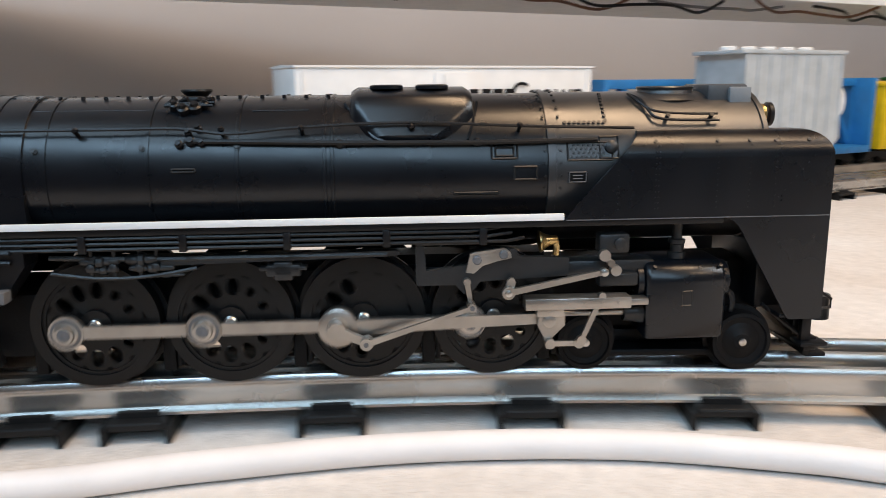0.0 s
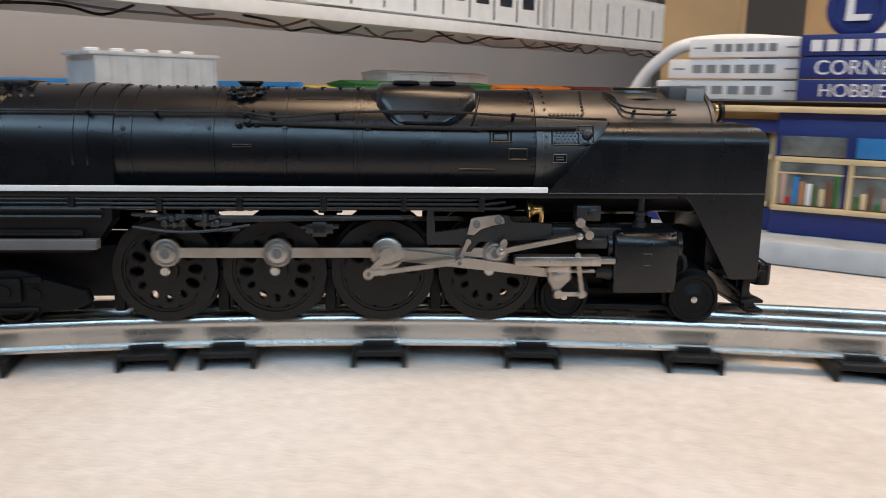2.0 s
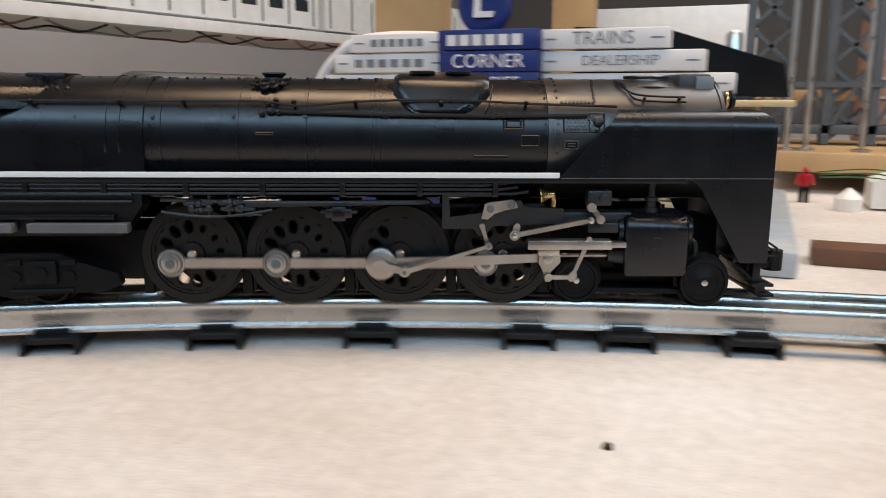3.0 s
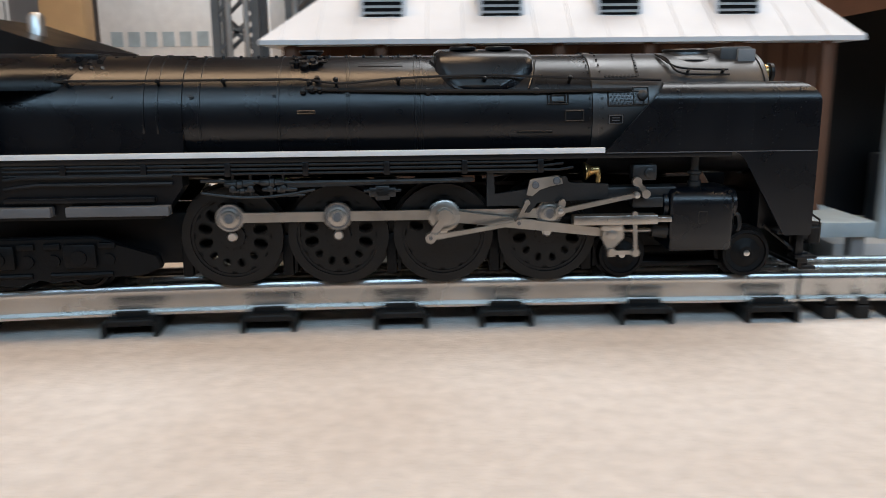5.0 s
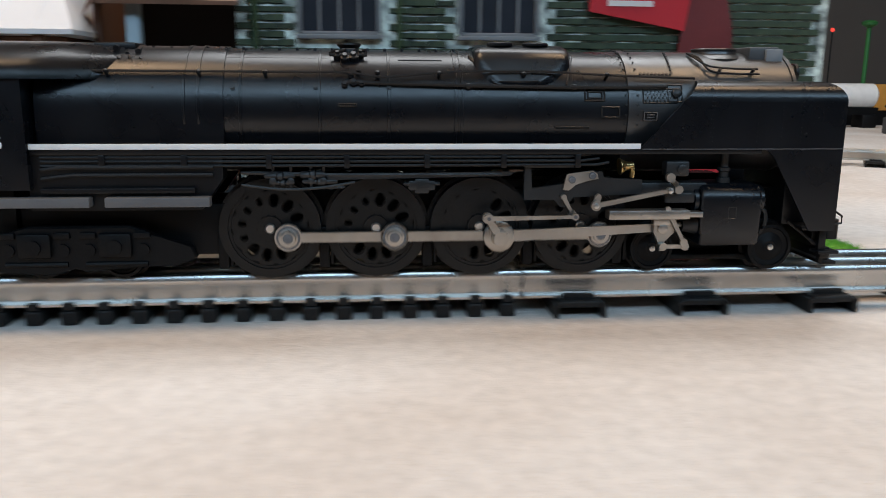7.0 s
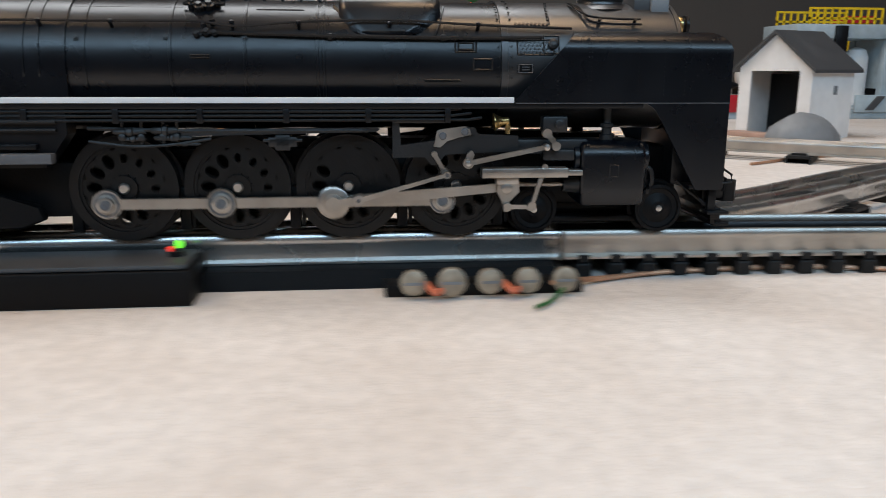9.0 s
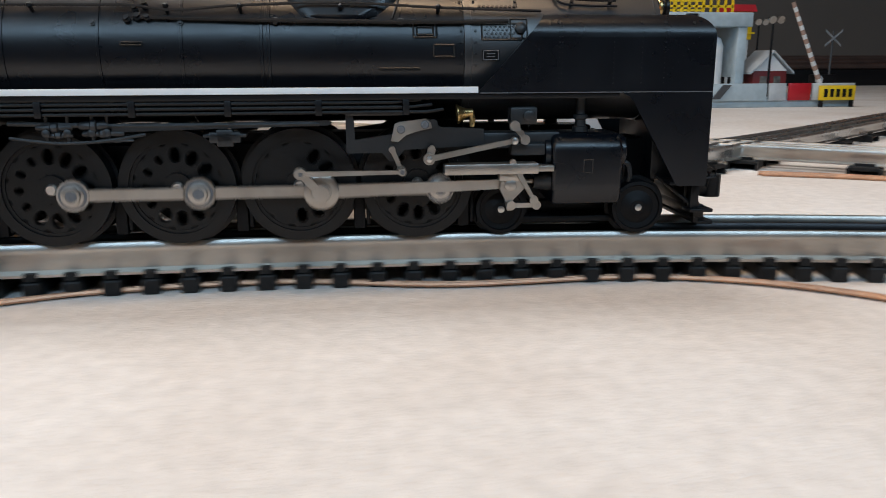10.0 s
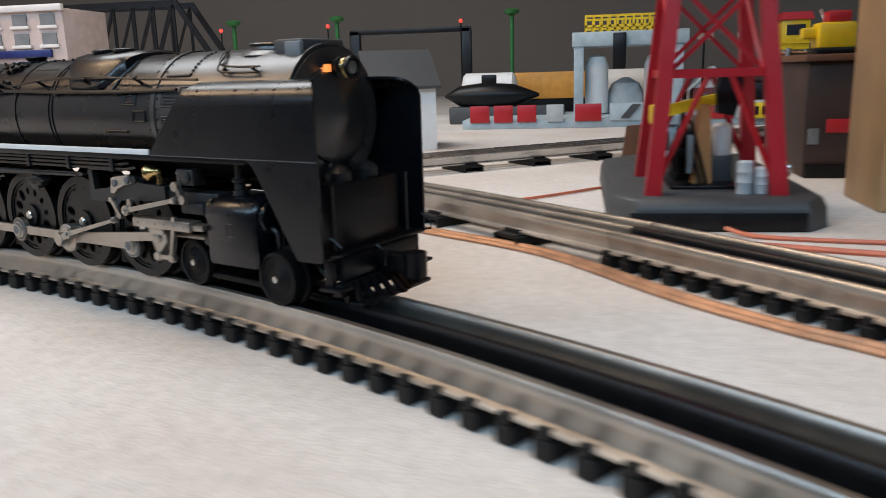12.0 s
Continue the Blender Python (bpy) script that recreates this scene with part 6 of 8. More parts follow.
def brick_works():
    x0, x1, y = WORKS["x0"], WORKS["x1"], WORKS["y"]
    root = thing("brick_works", "dark green brick model works with steel windows and an open bay", "model building")
    bay = (1.495, 1.6095, 0.012, 0.098)
    wall = part("wall", box(B(), x0, bay[0], y, y + 0.12, 0.0, WORKS["z1"]), "mortar", root)
    part("wall", box(B(), bay[1], x1, y, y + 0.12, 0.0, WORKS["z1"]), "mortar", root)
    part("wall", box(B(), bay[0], bay[1], y, y + 0.12, bay[3], WORKS["z1"]), "mortar", root)
    part("back_wall", box(B(), bay[0], bay[1], y + 0.11, y + 0.12, 0.0, bay[3]), "mortar", root)
    part("bay_beam", box(B(), bay[0] - 0.008, bay[1] + 0.012, y - 0.0045, y, bay[3] - 0.001, bay[3] + 0.0075, 0.0005), "green_dark", root, "green painted lintel")
    for x in (bay[0] - 0.006, bay[1]):
        part("bay_jamb", box(B(), x, x + 0.006, y - 0.004, y + 0.002, 0.012, bay[3] - 0.001, 0.0005), "green_dark", root)
    wins = []
    for k in range(4):
        a = 1.4315 + 0.0885 * k
        wins.append((a, a + 0.0430))
    for a, b in wins:
        if a > 1.58:
            continue
        w = part("window", box(B(), a, b, y - 0.0012, y + 0.002, 0.1265, 0.180), "pane", root, "tall steel-framed window")
        for q in (a - 0.0012, b - 0.0012):
            part("window_frame", box(B(), q, q + 0.0024, y - 0.0034, y, 0.1255, 0.182, 0.0002), "mid_grey", w)
        for z in (0.1245, 0.1515, 0.180):
            part("glazing_bar", box(B(), a, b, y - 0.0030, y - 0.0008, z, z + 0.0018, 0.0002), "mid_grey", w)
        for j in range(3):
            q = a + (b - a) * (j + 1) / 4
            part("glazing_bar", box(B(), q - 0.0006, q + 0.0006, y - 0.0026, y - 0.0008, 0.126, 0.180), "mid_grey", w)
        part("window_sill", box(B(), a - 0.002, b + 0.002, y - 0.0045, y, 0.1222, 0.1245, 0.0003), "mid_grey", w)
    part("drain_pipe", cyl(B(), (1.4075, y - 0.003, 0.045), (1.4075, y - 0.003, 0.205), 0.0017, 10), "green_dark", root)
    part("drain_pipe", cyl(B(), (1.486, y - 0.003, 0.014), (1.486, y - 0.003, 0.205), 0.0014, 10), "green_dark", root)
    ebox = part("meter_box", box(B(), 1.399, 1.4085, y - 0.0055, y, 0.030, 0.047, 0.0006), "mid_grey", root, "grey electric box")
    part("notice", box(B(), 1.4115, 1.4225, y - 0.0022, y, 0.029, 0.047), "cord", root, "small white notice with red bars")
    for z in (0.031, 0.0405):
        part("notice_bar", box(B(), 1.413, 1.421, y - 0.0027, y - 0.002, z, z + 0.0045), "red_sign", root)
    part("pavement", box(B(), 1.385, 1.735, 0.944, y, 0.0, 0.0115, 0.0006), "grey", root, "grey kerb along the works")
    # platform in the bay, its yellow darkened to carry the bay's shade
    dock = thing("bay_platform", "yellow steel platform with grey steps inside the works", "platform")
    part("deck", box(B(), bay[0] + 0.006, bay[1] - 0.004, 0.966, 1.04, 0.0320, 0.0345, 0.0003), "shaded_yellow", dock)
    for k in range(7):
        xa = bay[0] + 0.016 + 0.016 * k
        bm = prism(B(), [(xa, 0.0125), (xa + 0.002, 0.0125), (xa + 0.012, 0.032), (xa + 0.010, 0.032)], 0.966, 0.968)
        part("brace", bm, "shaded_yellow", dock)
        bm = prism(B(), [(xa + 0.010, 0.0125), (xa + 0.012, 0.0125), (xa + 0.002, 0.032), (xa, 0.032)], 0.9685, 0.970)
        part("brace", bm, "shaded_yellow", dock)
    for k in range(4):
        part("tread", box(B(), bay[0] - 0.004, bay[0] + 0.011, 0.962 + 0.002 * k, 0.972, 0.0135 + 0.005 * k, 0.0150 + 0.005 * k), "shaded_yellow", dock)
    figure("toy workman in red shirt and yellow helmet", (1.509, 0.986), 0.0345, 0.036, "red", "soft_black")
    figure("toy workman in red shirt and yellow helmet", (1.5285, 0.984), 0.0345, 0.036, "red", "soft_black")
    # drums coloured brown so that they look shaded inside the bay
    for x, q in ((1.560, 0.022), (1.59, 0.03)):
        part("drum", lathe(B(), (x, 1.01, 0.0345), (0, 0, 1), [(0, 0.008), (q, 0.008), (q + 0.001, 0.006), (q + 0.001, 0.001)], 16), "brown", dock)
    # watchman's hut on the kerb
    hut = thing("watch_hut", "small grey hut with red-brown pitched roof on the kerb", "model hut")
    part("base", box(B(), 1.4300, 1.4590, 0.9465, 0.9600, 0.0115, 0.0375, 0.0006), "bluegrey", hut, "blue-grey lower panel")
    part("upper_wall", box(B(), 1.4305, 1.4585, 0.9470, 0.9598, 0.0375, 0.0580, 0.0004), "mid_grey", hut)
    for xa in (1.4335, 1.4420, 1.4505):
        w = part("window", box(B(), xa, xa + 0.0055, 0.9460, 0.9470, 0.0400, 0.0530), "pane", hut)
        part("window_sill", box(B(), xa - 0.0006, xa + 0.0061, 0.9455, 0.9470, 0.0388, 0.0398), "mid_grey", w)
    prof = [(0.9430, 0.0560), (0.9438, 0.0545), (0.9530, 0.0675), (0.9610, 0.0575), (0.9618, 0.0590), (0.9530, 0.0710)]
    bm = loft(B(), [[Vector((x, yy, z)) for yy, z in prof] for x in (1.4265, 1.4630)], caps=False)
    for q in (prof[0:3] + prof[5:6], prof[2:6]):
        for x in (1.4265, 1.4630):
            bm.faces.new([bm.verts.new((x, yy, z)) for yy, z in q])
    part("roof", bm, "rust_roof", hut, "red-brown pitched roof")
    figure("toy workman in red shirt and yellow helmet", (1.4235, 0.9495), 0.0115, 0.032, "red", "soft_black", "yellow")
    plac = thing("placard", "white and bright yellow placard on green bricks", "sign")
    part("yellow_panel", box(B(), 1.4670, 1.4880, y - 0.0042, y - 0.0022, 0.0330, 0.0425, 0.0003), "yellow", plac)
    part("white_panel", box(B(), 1.4680, 1.4880, y - 0.0040, y - 0.0022, 0.0445, 0.0500, 0.0003), "cord", plac)
    warn = thing("warning_sign", "white warning sign with a red oval and black bar", "sign")
    part("plate", box(B(), 1.6270, 1.6445, y - 0.0060, y - 0.0048, 0.0315, 0.0455, 0.0003), "cord", warn)
    bm = lathe(B(), (1.6357, y - 0.0060, 0.0405), (0, -1, 0), [(0, 0.0065), (0.0004, 0.0065), (0.0005, 0.001)], 20)
    for v in bm.verts:
        v.co.z = 0.0405 + (v.co.z - 0.0405) * 0.5
    part("red_oval", bm, "red_sign", warn)
    part("lettering_bar", box(B(), 1.6290, 1.6425, y - 0.0064, y - 0.0059, 0.0330, 0.0352), "soft_black", warn)
    # the red and brown advertisement
    ad = thing("wall_sign", "red and dark brown advertising sign fixed to green bricks", "sign")
    part("red_panel", prism(B(), [(1.592, 0.1385), (1.594, 0.180), (1.655, 0.180), (1.6470, 0.1285), (1.620, 0.1335)], y - 0.0060, y - 0.0042), "red_sign", ad, "glossy red panel with white bars")
    for k, (xa, xb, za, zb) in enumerate(((1.602, 1.609, 0.1480, 0.1600), (1.611, 1.619, 0.1475, 0.1595), (1.621, 1.628, 0.1470, 0.1590), (1.630, 1.637, 0.1465, 0.1585), (1.602, 1.628, 0.1415, 0.1445))):
        part("lettering_bar", box(B(), xa, xb, y - 0.0065, y - 0.0059, za, zb), "cord", ad)
    out = [(1.646, 0.050), (1.6445, 0.115), (1.648, 0.150), (1.657, 0.166), (1.668, 0.160), (1.676, 0.130), (1.6775, 0.090), (1.676, 0.050)]
    part("brown_panel", prism(B(), out, y - 0.0050, y - 0.0036), "maroon", ad, "dark brown rounded panel")
    bm = lathe(B(), (1.663, y - 0.004, 0.0255), (0, 0, 1), [(0, 0.0150), (0.0015, 0.0165), (0.022, 0.0172), (0.0255, 0.0172), (0.0262, 0.0160), (0.024, 0.0150)], 24)
    for v in bm.verts:
        v.co.y = y - 0.003 + (v.co.y - (y - 0.004)) * 0.25
    part("red_cup", bm, "red_sign", ad, "red cup at the foot of the sign")
    part("cup_mark", box(B(), 1.6585, 1.6665, y - 0.0079, y - 0.0070, 0.033, 0.041, 0.0004), "cord", ad)
    bm = box(B(), 1.64, 1.755, 0.925, 0.962, 0.0, 0.0055, 0.001)
    lawn = tagged(part("grass_mat", bm, "grass", None), "strip of bright green scenic grass mat", "grass mat")
    rng = random.Random(9)
    bm = B()
    for k in range(1200):
        x, yy = rng.uniform(1.641, 1.754), rng.uniform(0.926, 0.961)
        d = Vector((rng.uniform(-0.001, 0.001), rng.uniform(-0.001, 0.001), rng.uniform(0.002, 0.004)))
        p = Vector((x, yy, 0.0054))
        v = [bm.verts.new(q) for q in (p - Vector((0.0004, 0, 0)), p + Vector((0.0004, 0, 0)), p + d)]
        bm.faces.new(v)
    g = part("grass_blades", bm, "grass", lawn)
    g["kind"] = "stuff"
    return root, wall, wins, bay


WORKS_ROOT, WORKS_WALL, WORKS_WINS, WORKS_BAY = brick_works()


# ---------------------------------------------------------------- switch, wires and cord in the foreground
def foreground():
    sw = thing("track_switch", "black track switch base with motor box and green lantern", "track switch")
    pts = [on_line(s) for s in np.linspace(1.745, 2.008, 12)]
    bm = B()
    loft(bm, [[Vector((x - math.sin(th) * u, y + math.cos(th) * u, z)) for u, z in ((-0.031, 0.0), (0.034, 0.0), (0.034, 0.0074), (-0.029, 0.0074))] for x, y, th in pts])
    part("base", bm, "plastic", sw)
    bm = box(B(), 1.795, 1.8785, 0.8045, 0.8340, 0.0, 0.0135, 0.0008)
    mb = part("motor_box", bm, "plastic", sw, "black motor box with dark grey lid")
    part("lid", box(B(), 1.797, 1.8765, 0.8060, 0.8335, 0.0137, 0.0155, 0.0006), "dark_grey", mb)
    lan = part("lantern_base", lathe(B(), (1.8700, 0.8215, 0.0155), (0, 0, 1), [(0, 0.003), (0.002, 0.003), (0.002, 0.0016), (0.003, 0.0014)], 12), "soft_black", sw)
    part("green_lens", box(B(), 1.8703, 1.8728, 0.8198, 0.8225, 0.0186, 0.0214, 0.0006), "green_lit", lan, "glowing green lens")
    part("red_lens", box(B(), 1.8674, 1.8692, 0.8200, 0.8220, 0.0172, 0.0192, 0.0004), "red_lit", lan, "glowing red lens")
    part("terminal_strip", box(B(), 1.950, 2.028, 0.8085, 0.8200, 0.0, 0.0050, 0.0005), "plastic", sw)
    for k in range(5):
        x = 1.9605 + 0.0148 * k
        r = 0.0049 if k != 1 else 0.0056
        bm = lathe(B(), (x, 0.8095, 0.0068), (0, -1, 0), [(0, r * 0.5), (0.003, r * 0.5), (0.003, r), (0.0042, r), (0.0062, r), (0.0066, r - 0.0006), (0.0066, 0.0010)], 22)
        s = part("terminal_nut", bm, "nut", sw, "dull nickel knurled terminal nut")
        part("slot", box(B(), x - r * 0.7, x + r * 0.7, 0.8024, 0.8031, 0.0063, 0.0073), "mid_grey", s)
    for x in (1.9685, 1.9985):
        part("wire_end", tube(B(), smooth_line([(x - 0.003, 0.806, 0.006), (x, 0.800, 0.004), (x + 0.004, 0.806, 0.004)], 4), 0.0014), "red_wire", sw, "orange insulated wire end")

    def wire(label, pts, r, mat, name="loose_wire", n=6):
        tagged(part(name, tube(B(), smooth_line(pts, 8), r, n), mat, None), label, "wire")

    lie = 0.0016
    wire("copper coloured wire lying along the track", [(2.014, 0.8030, 0.006), (2.024, 0.811, 0.004), (2.040, 0.822, lie), (2.075, 0.8310, lie), (2.139, 0.8330, lie), (2.203, 0.8185, lie), (2.272, 0.8175, lie), (2.314, 0.8045, lie), (2.345, 0.783, lie), (2.3585, 0.766, lie), (2.371, 0.741, lie), (2.386, 0.711, lie), (2.404, 0.690, lie), (2.436, 0.668, lie), (2.474, 0.649, lie), (2.541, 0.626, lie), (2.5410, 0.6250, lie), (2.5560, 0.6180, lie), (2.5650, 0.6100, lie), (2.5700, 0.5990, lie)], 0.0009, "copper")
    wire("copper coloured wire lying along the track", [(2.0280, 0.8155, 0.0035), (2.0451, 0.8253, lie), (2.0800, 0.8331, lie), (2.1390, 0.8349, lie), (2.2028, 0.8205, lie), (2.2720, 0.8194, lie), (2.3150, 0.8061, lie), (2.3471, 0.7835, lie), (2.3606, 0.7660, lie), (2.3731, 0.7410, lie), (2.3884, 0.7112, lie), (2.4066, 0.6905, lie), (2.4390, 0.6686, lie), (2.4775, 0.6498, lie), (2.5421, 0.6270, lie), (2.5571, 0.6195, lie), (2.5661, 0.6115, lie), (2.5711, 0.6005, lie)], 0.0009, "copper")
    wire("thin green wire end on the felt", [(2.018, 0.8010, 0.004), (2.012, 0.794, lie), (2.004, 0.786, lie)], 0.0008, "green")
    wire("flat orange wire lying beside the back track", [(2.48, 1.075, lie), (2.56, 1.03, lie), (2.640, 0.945, lie), (2.676, 0.912, lie), (2.730, 0.872, lie), (2.766, 0.838, lie), (2.816, 0.768, lie), (2.853, 0.726, lie), (2.89, 0.690, lie), (2.93, 0.62, lie)], 0.0020, "copper")
    wire("flat orange wire lying beside the back track", [(2.48, 1.070, lie), (2.56, 1.025, lie), (2.637, 0.940, lie), (2.673, 0.907, lie), (2.727, 0.867, lie), (2.762, 0.833, lie), (2.812, 0.763, lie), (2.849, 0.722, lie), (2.886, 0.686, lie), (2.926, 0.616, lie)], 0.0016, "copper")
    wire("thin red wire lying on the felt", [(2.50, 1.06, lie), (2.60, 1.02, lie), (2.70, 1.02, lie), (2.79, 1.10, lie)], 0.0012, "red_wire")
    wire("red wire running from the derrick base", [(2.83, 0.905, 0.004), (2.842, 0.885, lie), (2.88, 0.870, lie), (2.96, 0.845, lie), (3.1, 0.83, lie)], 0.0018, "red_wire")
    wire("red wire running from the derrick base", [(2.86, 0.91, 0.004), (2.88, 0.895, lie), (2.95, 0.88, lie), (3.1, 0.86, lie)], 0.0014, "red_wire")
    wire("orange wire lying across the white felt", [(2.30, 1.20, lie), (2.42, 1.26, lie), (2.52, 1.22, lie), (2.60, 1.13, lie)], 0.0014, "copper")
    wire("thick white vinyl cord lying in front of the track", [(0.150, 0.165, 0.0048), (0.201, 0.251, 0.0048), (0.222, 0.300, 0.0048), (0.250, 0.357, 0.0048), (0.287, 0.409, 0.0048), (0.327, 0.447, 0.0048), (0.349, 0.464, 0.0048), (0.362, 0.482, 0.0048), (0.361, 0.503, 0.0048), (0.350, 0.528, 0.0050), (0.340, 0.545, 0.0045), (0.318, 0.560, 0.0042)], 0.0048, "cord", "power_cord", 14)
    bm = lathe(B(), (0.7885, 0.6865, 0.0), (0, 0, 1), [(0, 0.0018), (0.0012, 0.0016), (0.002, 0.0005)], 7)
    tagged(part("crumb", bm, "soft_black", None), "tiny dark crumb on the felt", "crumb")


foreground()


# ---------------------------------------------------------------- far side of the layout
def white_shed():
    m = at(2.4775, 1.496, 0, -65.4)
    root = thing("engine_shed", "small white model shed with grey roof and open black doorway", "model building", "", "", m)
    # doorway end faces the near left, long side faces right
    g = Matrix.Rotation(0.0, 4, "Z")
    W, D, H, P = 0.108, 0.086, 0.088, 0.131
    bm = B()
    for xa, xb in ((-W / 2, -W / 2 + 0.018), (W / 2 - 0.018, W / 2)):
        box(bm, xa, xb, 0, 0.003, 0, H, 0, g)
    prism(bm, [(-W / 2 + 0.018, 0.084), (W / 2 - 0.018, 0.084), (W / 2 - 0.018, H), (W / 2, H), (0, P), (-W / 2, H), (-W / 2 + 0.018, H)], 0.0, 0.003, g)
    box(bm, W / 2 - 0.003, W / 2, 0.003, D, 0, H, 0, g)
    box(bm, -W / 2, -W / 2 + 0.003, 0.003, D, 0, H, 0, g)
    prism(bm, [(-W / 2 + 0.003, 0), (W / 2 - 0.003, 0), (W / 2 - 0.003, H), (0, P), (-W / 2 + 0.003, H)], D - 0.003, D, g)
    part("wall", bm, "white", root)
    # black sheet standing in for the shade inside the open doorway
    part("inside", box(B(), -W / 2 + 0.004, W / 2 - 0.004, 0.06, 0.062, 0.0, 0.08, 0, g), "soft_black", root)
    for s in (-1, 1):
        bm = B()
        prism(bm, [(0, P), (s * (W / 2 + 0.008), H - 0.006), (s * (W / 2 + 0.008), H - 0.002), (0, P + 0.004)], -0.008, D + 0.006, g)
        part("roof", bm, "dark_grey", root, "dark grey shingle roof")
    part("vent", box(B(), W / 2, W / 2 + 0.0008, 0.045, 0.052, 0.055, 0.066, 0, g), "mid_grey", root)
    bm = B()
    bmesh.ops.create_icosphere(bm, subdivisions=3, radius=1.0)
    for v in bm.verts:
        k = 1 + 0.12 * noise.noise(v.co * 2.3)
        v.co = Vector((2.470 + v.co.x * 0.046 * k, 1.405 + v.co.y * 0.024 * k, max(v.co.z, 0.0) * 0.036 * k))
    tagged(part("boulder", bm, "mid_grey", None), "rounded grey model boulder before the shed", "boulder")
    part("doorstep", box(B(), -0.05, 0.05, -0.03, -0.002, 0.0, 0.006, 0.001), "rust", root, "low tan doorstep")


white_shed()


def gantry():
    root = thing("gantry_crane", "blue grey portal gantry with yellow railing and white tanks", "model gantry")
    y0, y1 = 1.95, 2.05
    for x in (2.7676, 2.9475):
        for y in (y0, y1):
            part("leg", box(B(), x - 0.009, x + 0.009, y - 0.008, y + 0.008, 0.0, 0.142, 0.001), "bluegrey", root)
        part("leg_panel", box(B(), x - 0.005, x + 0.005, y0 + 0.008, y1 - 0.008, 0.05, 0.142), "bluegrey", root)
    part("beam", box(B(), 2.7550, 2.9649, y0 - 0.012, y1 + 0.012, 0.142, 0.168, 0.002), "bluegrey", root)
    for y in (y0 - 0.008, y1 + 0.008):
        for z in (0.176, 0.194):
            part("rail", box(B(), 2.7779, 2.9238, y - 0.0015, y + 0.0015, z, z + 0.004), "yellow", root, "yellow railing")
        for k in range(11):
            x = 2.7779 + 0.0143 * k
            part("rail_post", box(B(), x, x + 0.004, y - 0.0015, y + 0.0015, 0.168, 0.194), "yellow", root)
    part("hoist", box(B(), 2.8292, 2.8528, y0 - 0.02, y0 - 0.012, 0.10, 0.165, 0.002), "soft_black", root)
    for x in (2.8016, 2.9120):
        part("white_tank", lathe(B(), (x, 1.99, 0.018), (0, 0, 1), [(0, 0.022), (0.09, 0.022), (0.105, 0.016), (0.110, 0.004)], 22), "white", root, "upright white tank")
    part("dome", lathe(B(), (2.8576, 2.02, 0.018), (0, 0, 1), [(0, 0.040), (0.03, 0.038), (0.055, 0.026), (0.066, 0.006)], 24), "grey", root)
    base = part("base", box(B(), 2.56, 3.12, 1.845, 2.10, 0.0, 0.016, 0.001), "bluegrey", root)
    for xa, xb, mt in ((2.575, 2.610, "red"), (2.618, 2.652, "red"), (2.660, 2.694, "red"), (2.712, 2.742, "grey"), (2.762, 2.808, "red"), (2.822, 2.945, "bluegrey"), (2.950, 2.982, "grey"), (2.988, 3.030, "red"), (3.034, 3.116, "grey")):
        part("side_panel", box(B(), xa, xb, 1.839, 1.845, 0.012, 0.042, 0.001), mt, base)
    part("ramp", prism(B(), [(2.84, 0.016), (2.86, 0.040), (2.875, 0.040), (2.855, 0.016)], 1.835, 1.8385), "dark_grey", base)


gantry()


def lamp_post(label, x, y, h, mat, head="nickel", heads=2):
    root = thing("lamp_post", label, "lamp post", "model lamp posts", "", at(x, y))
    part("pole", cyl(B(), (0, 0, 0), (0, 0, h), 0.0026, 10, 0.0018), mat, root)
    part("foot", lathe(B(), (0, 0, 0), (0, 0, 1), [(0, 0.009), (0.003, 0.009), (0.005, 0.003)], 14), mat, root)
    for k in range(heads):
        dx = -0.008 + 0.016 * k
        part("lamp_head", lathe(B(), (dx, -0.004, h - 0.003), (0, -1, -0.3), [(0, 0.002), (0.003, 0.006), (0.009, 0.007), (0.009, 0.001)], 14), head, root)
    part("arm", box(B(), -0.010, 0.010, -0.0015, 0.0015, h - 0.003, h, 0), mat, root)


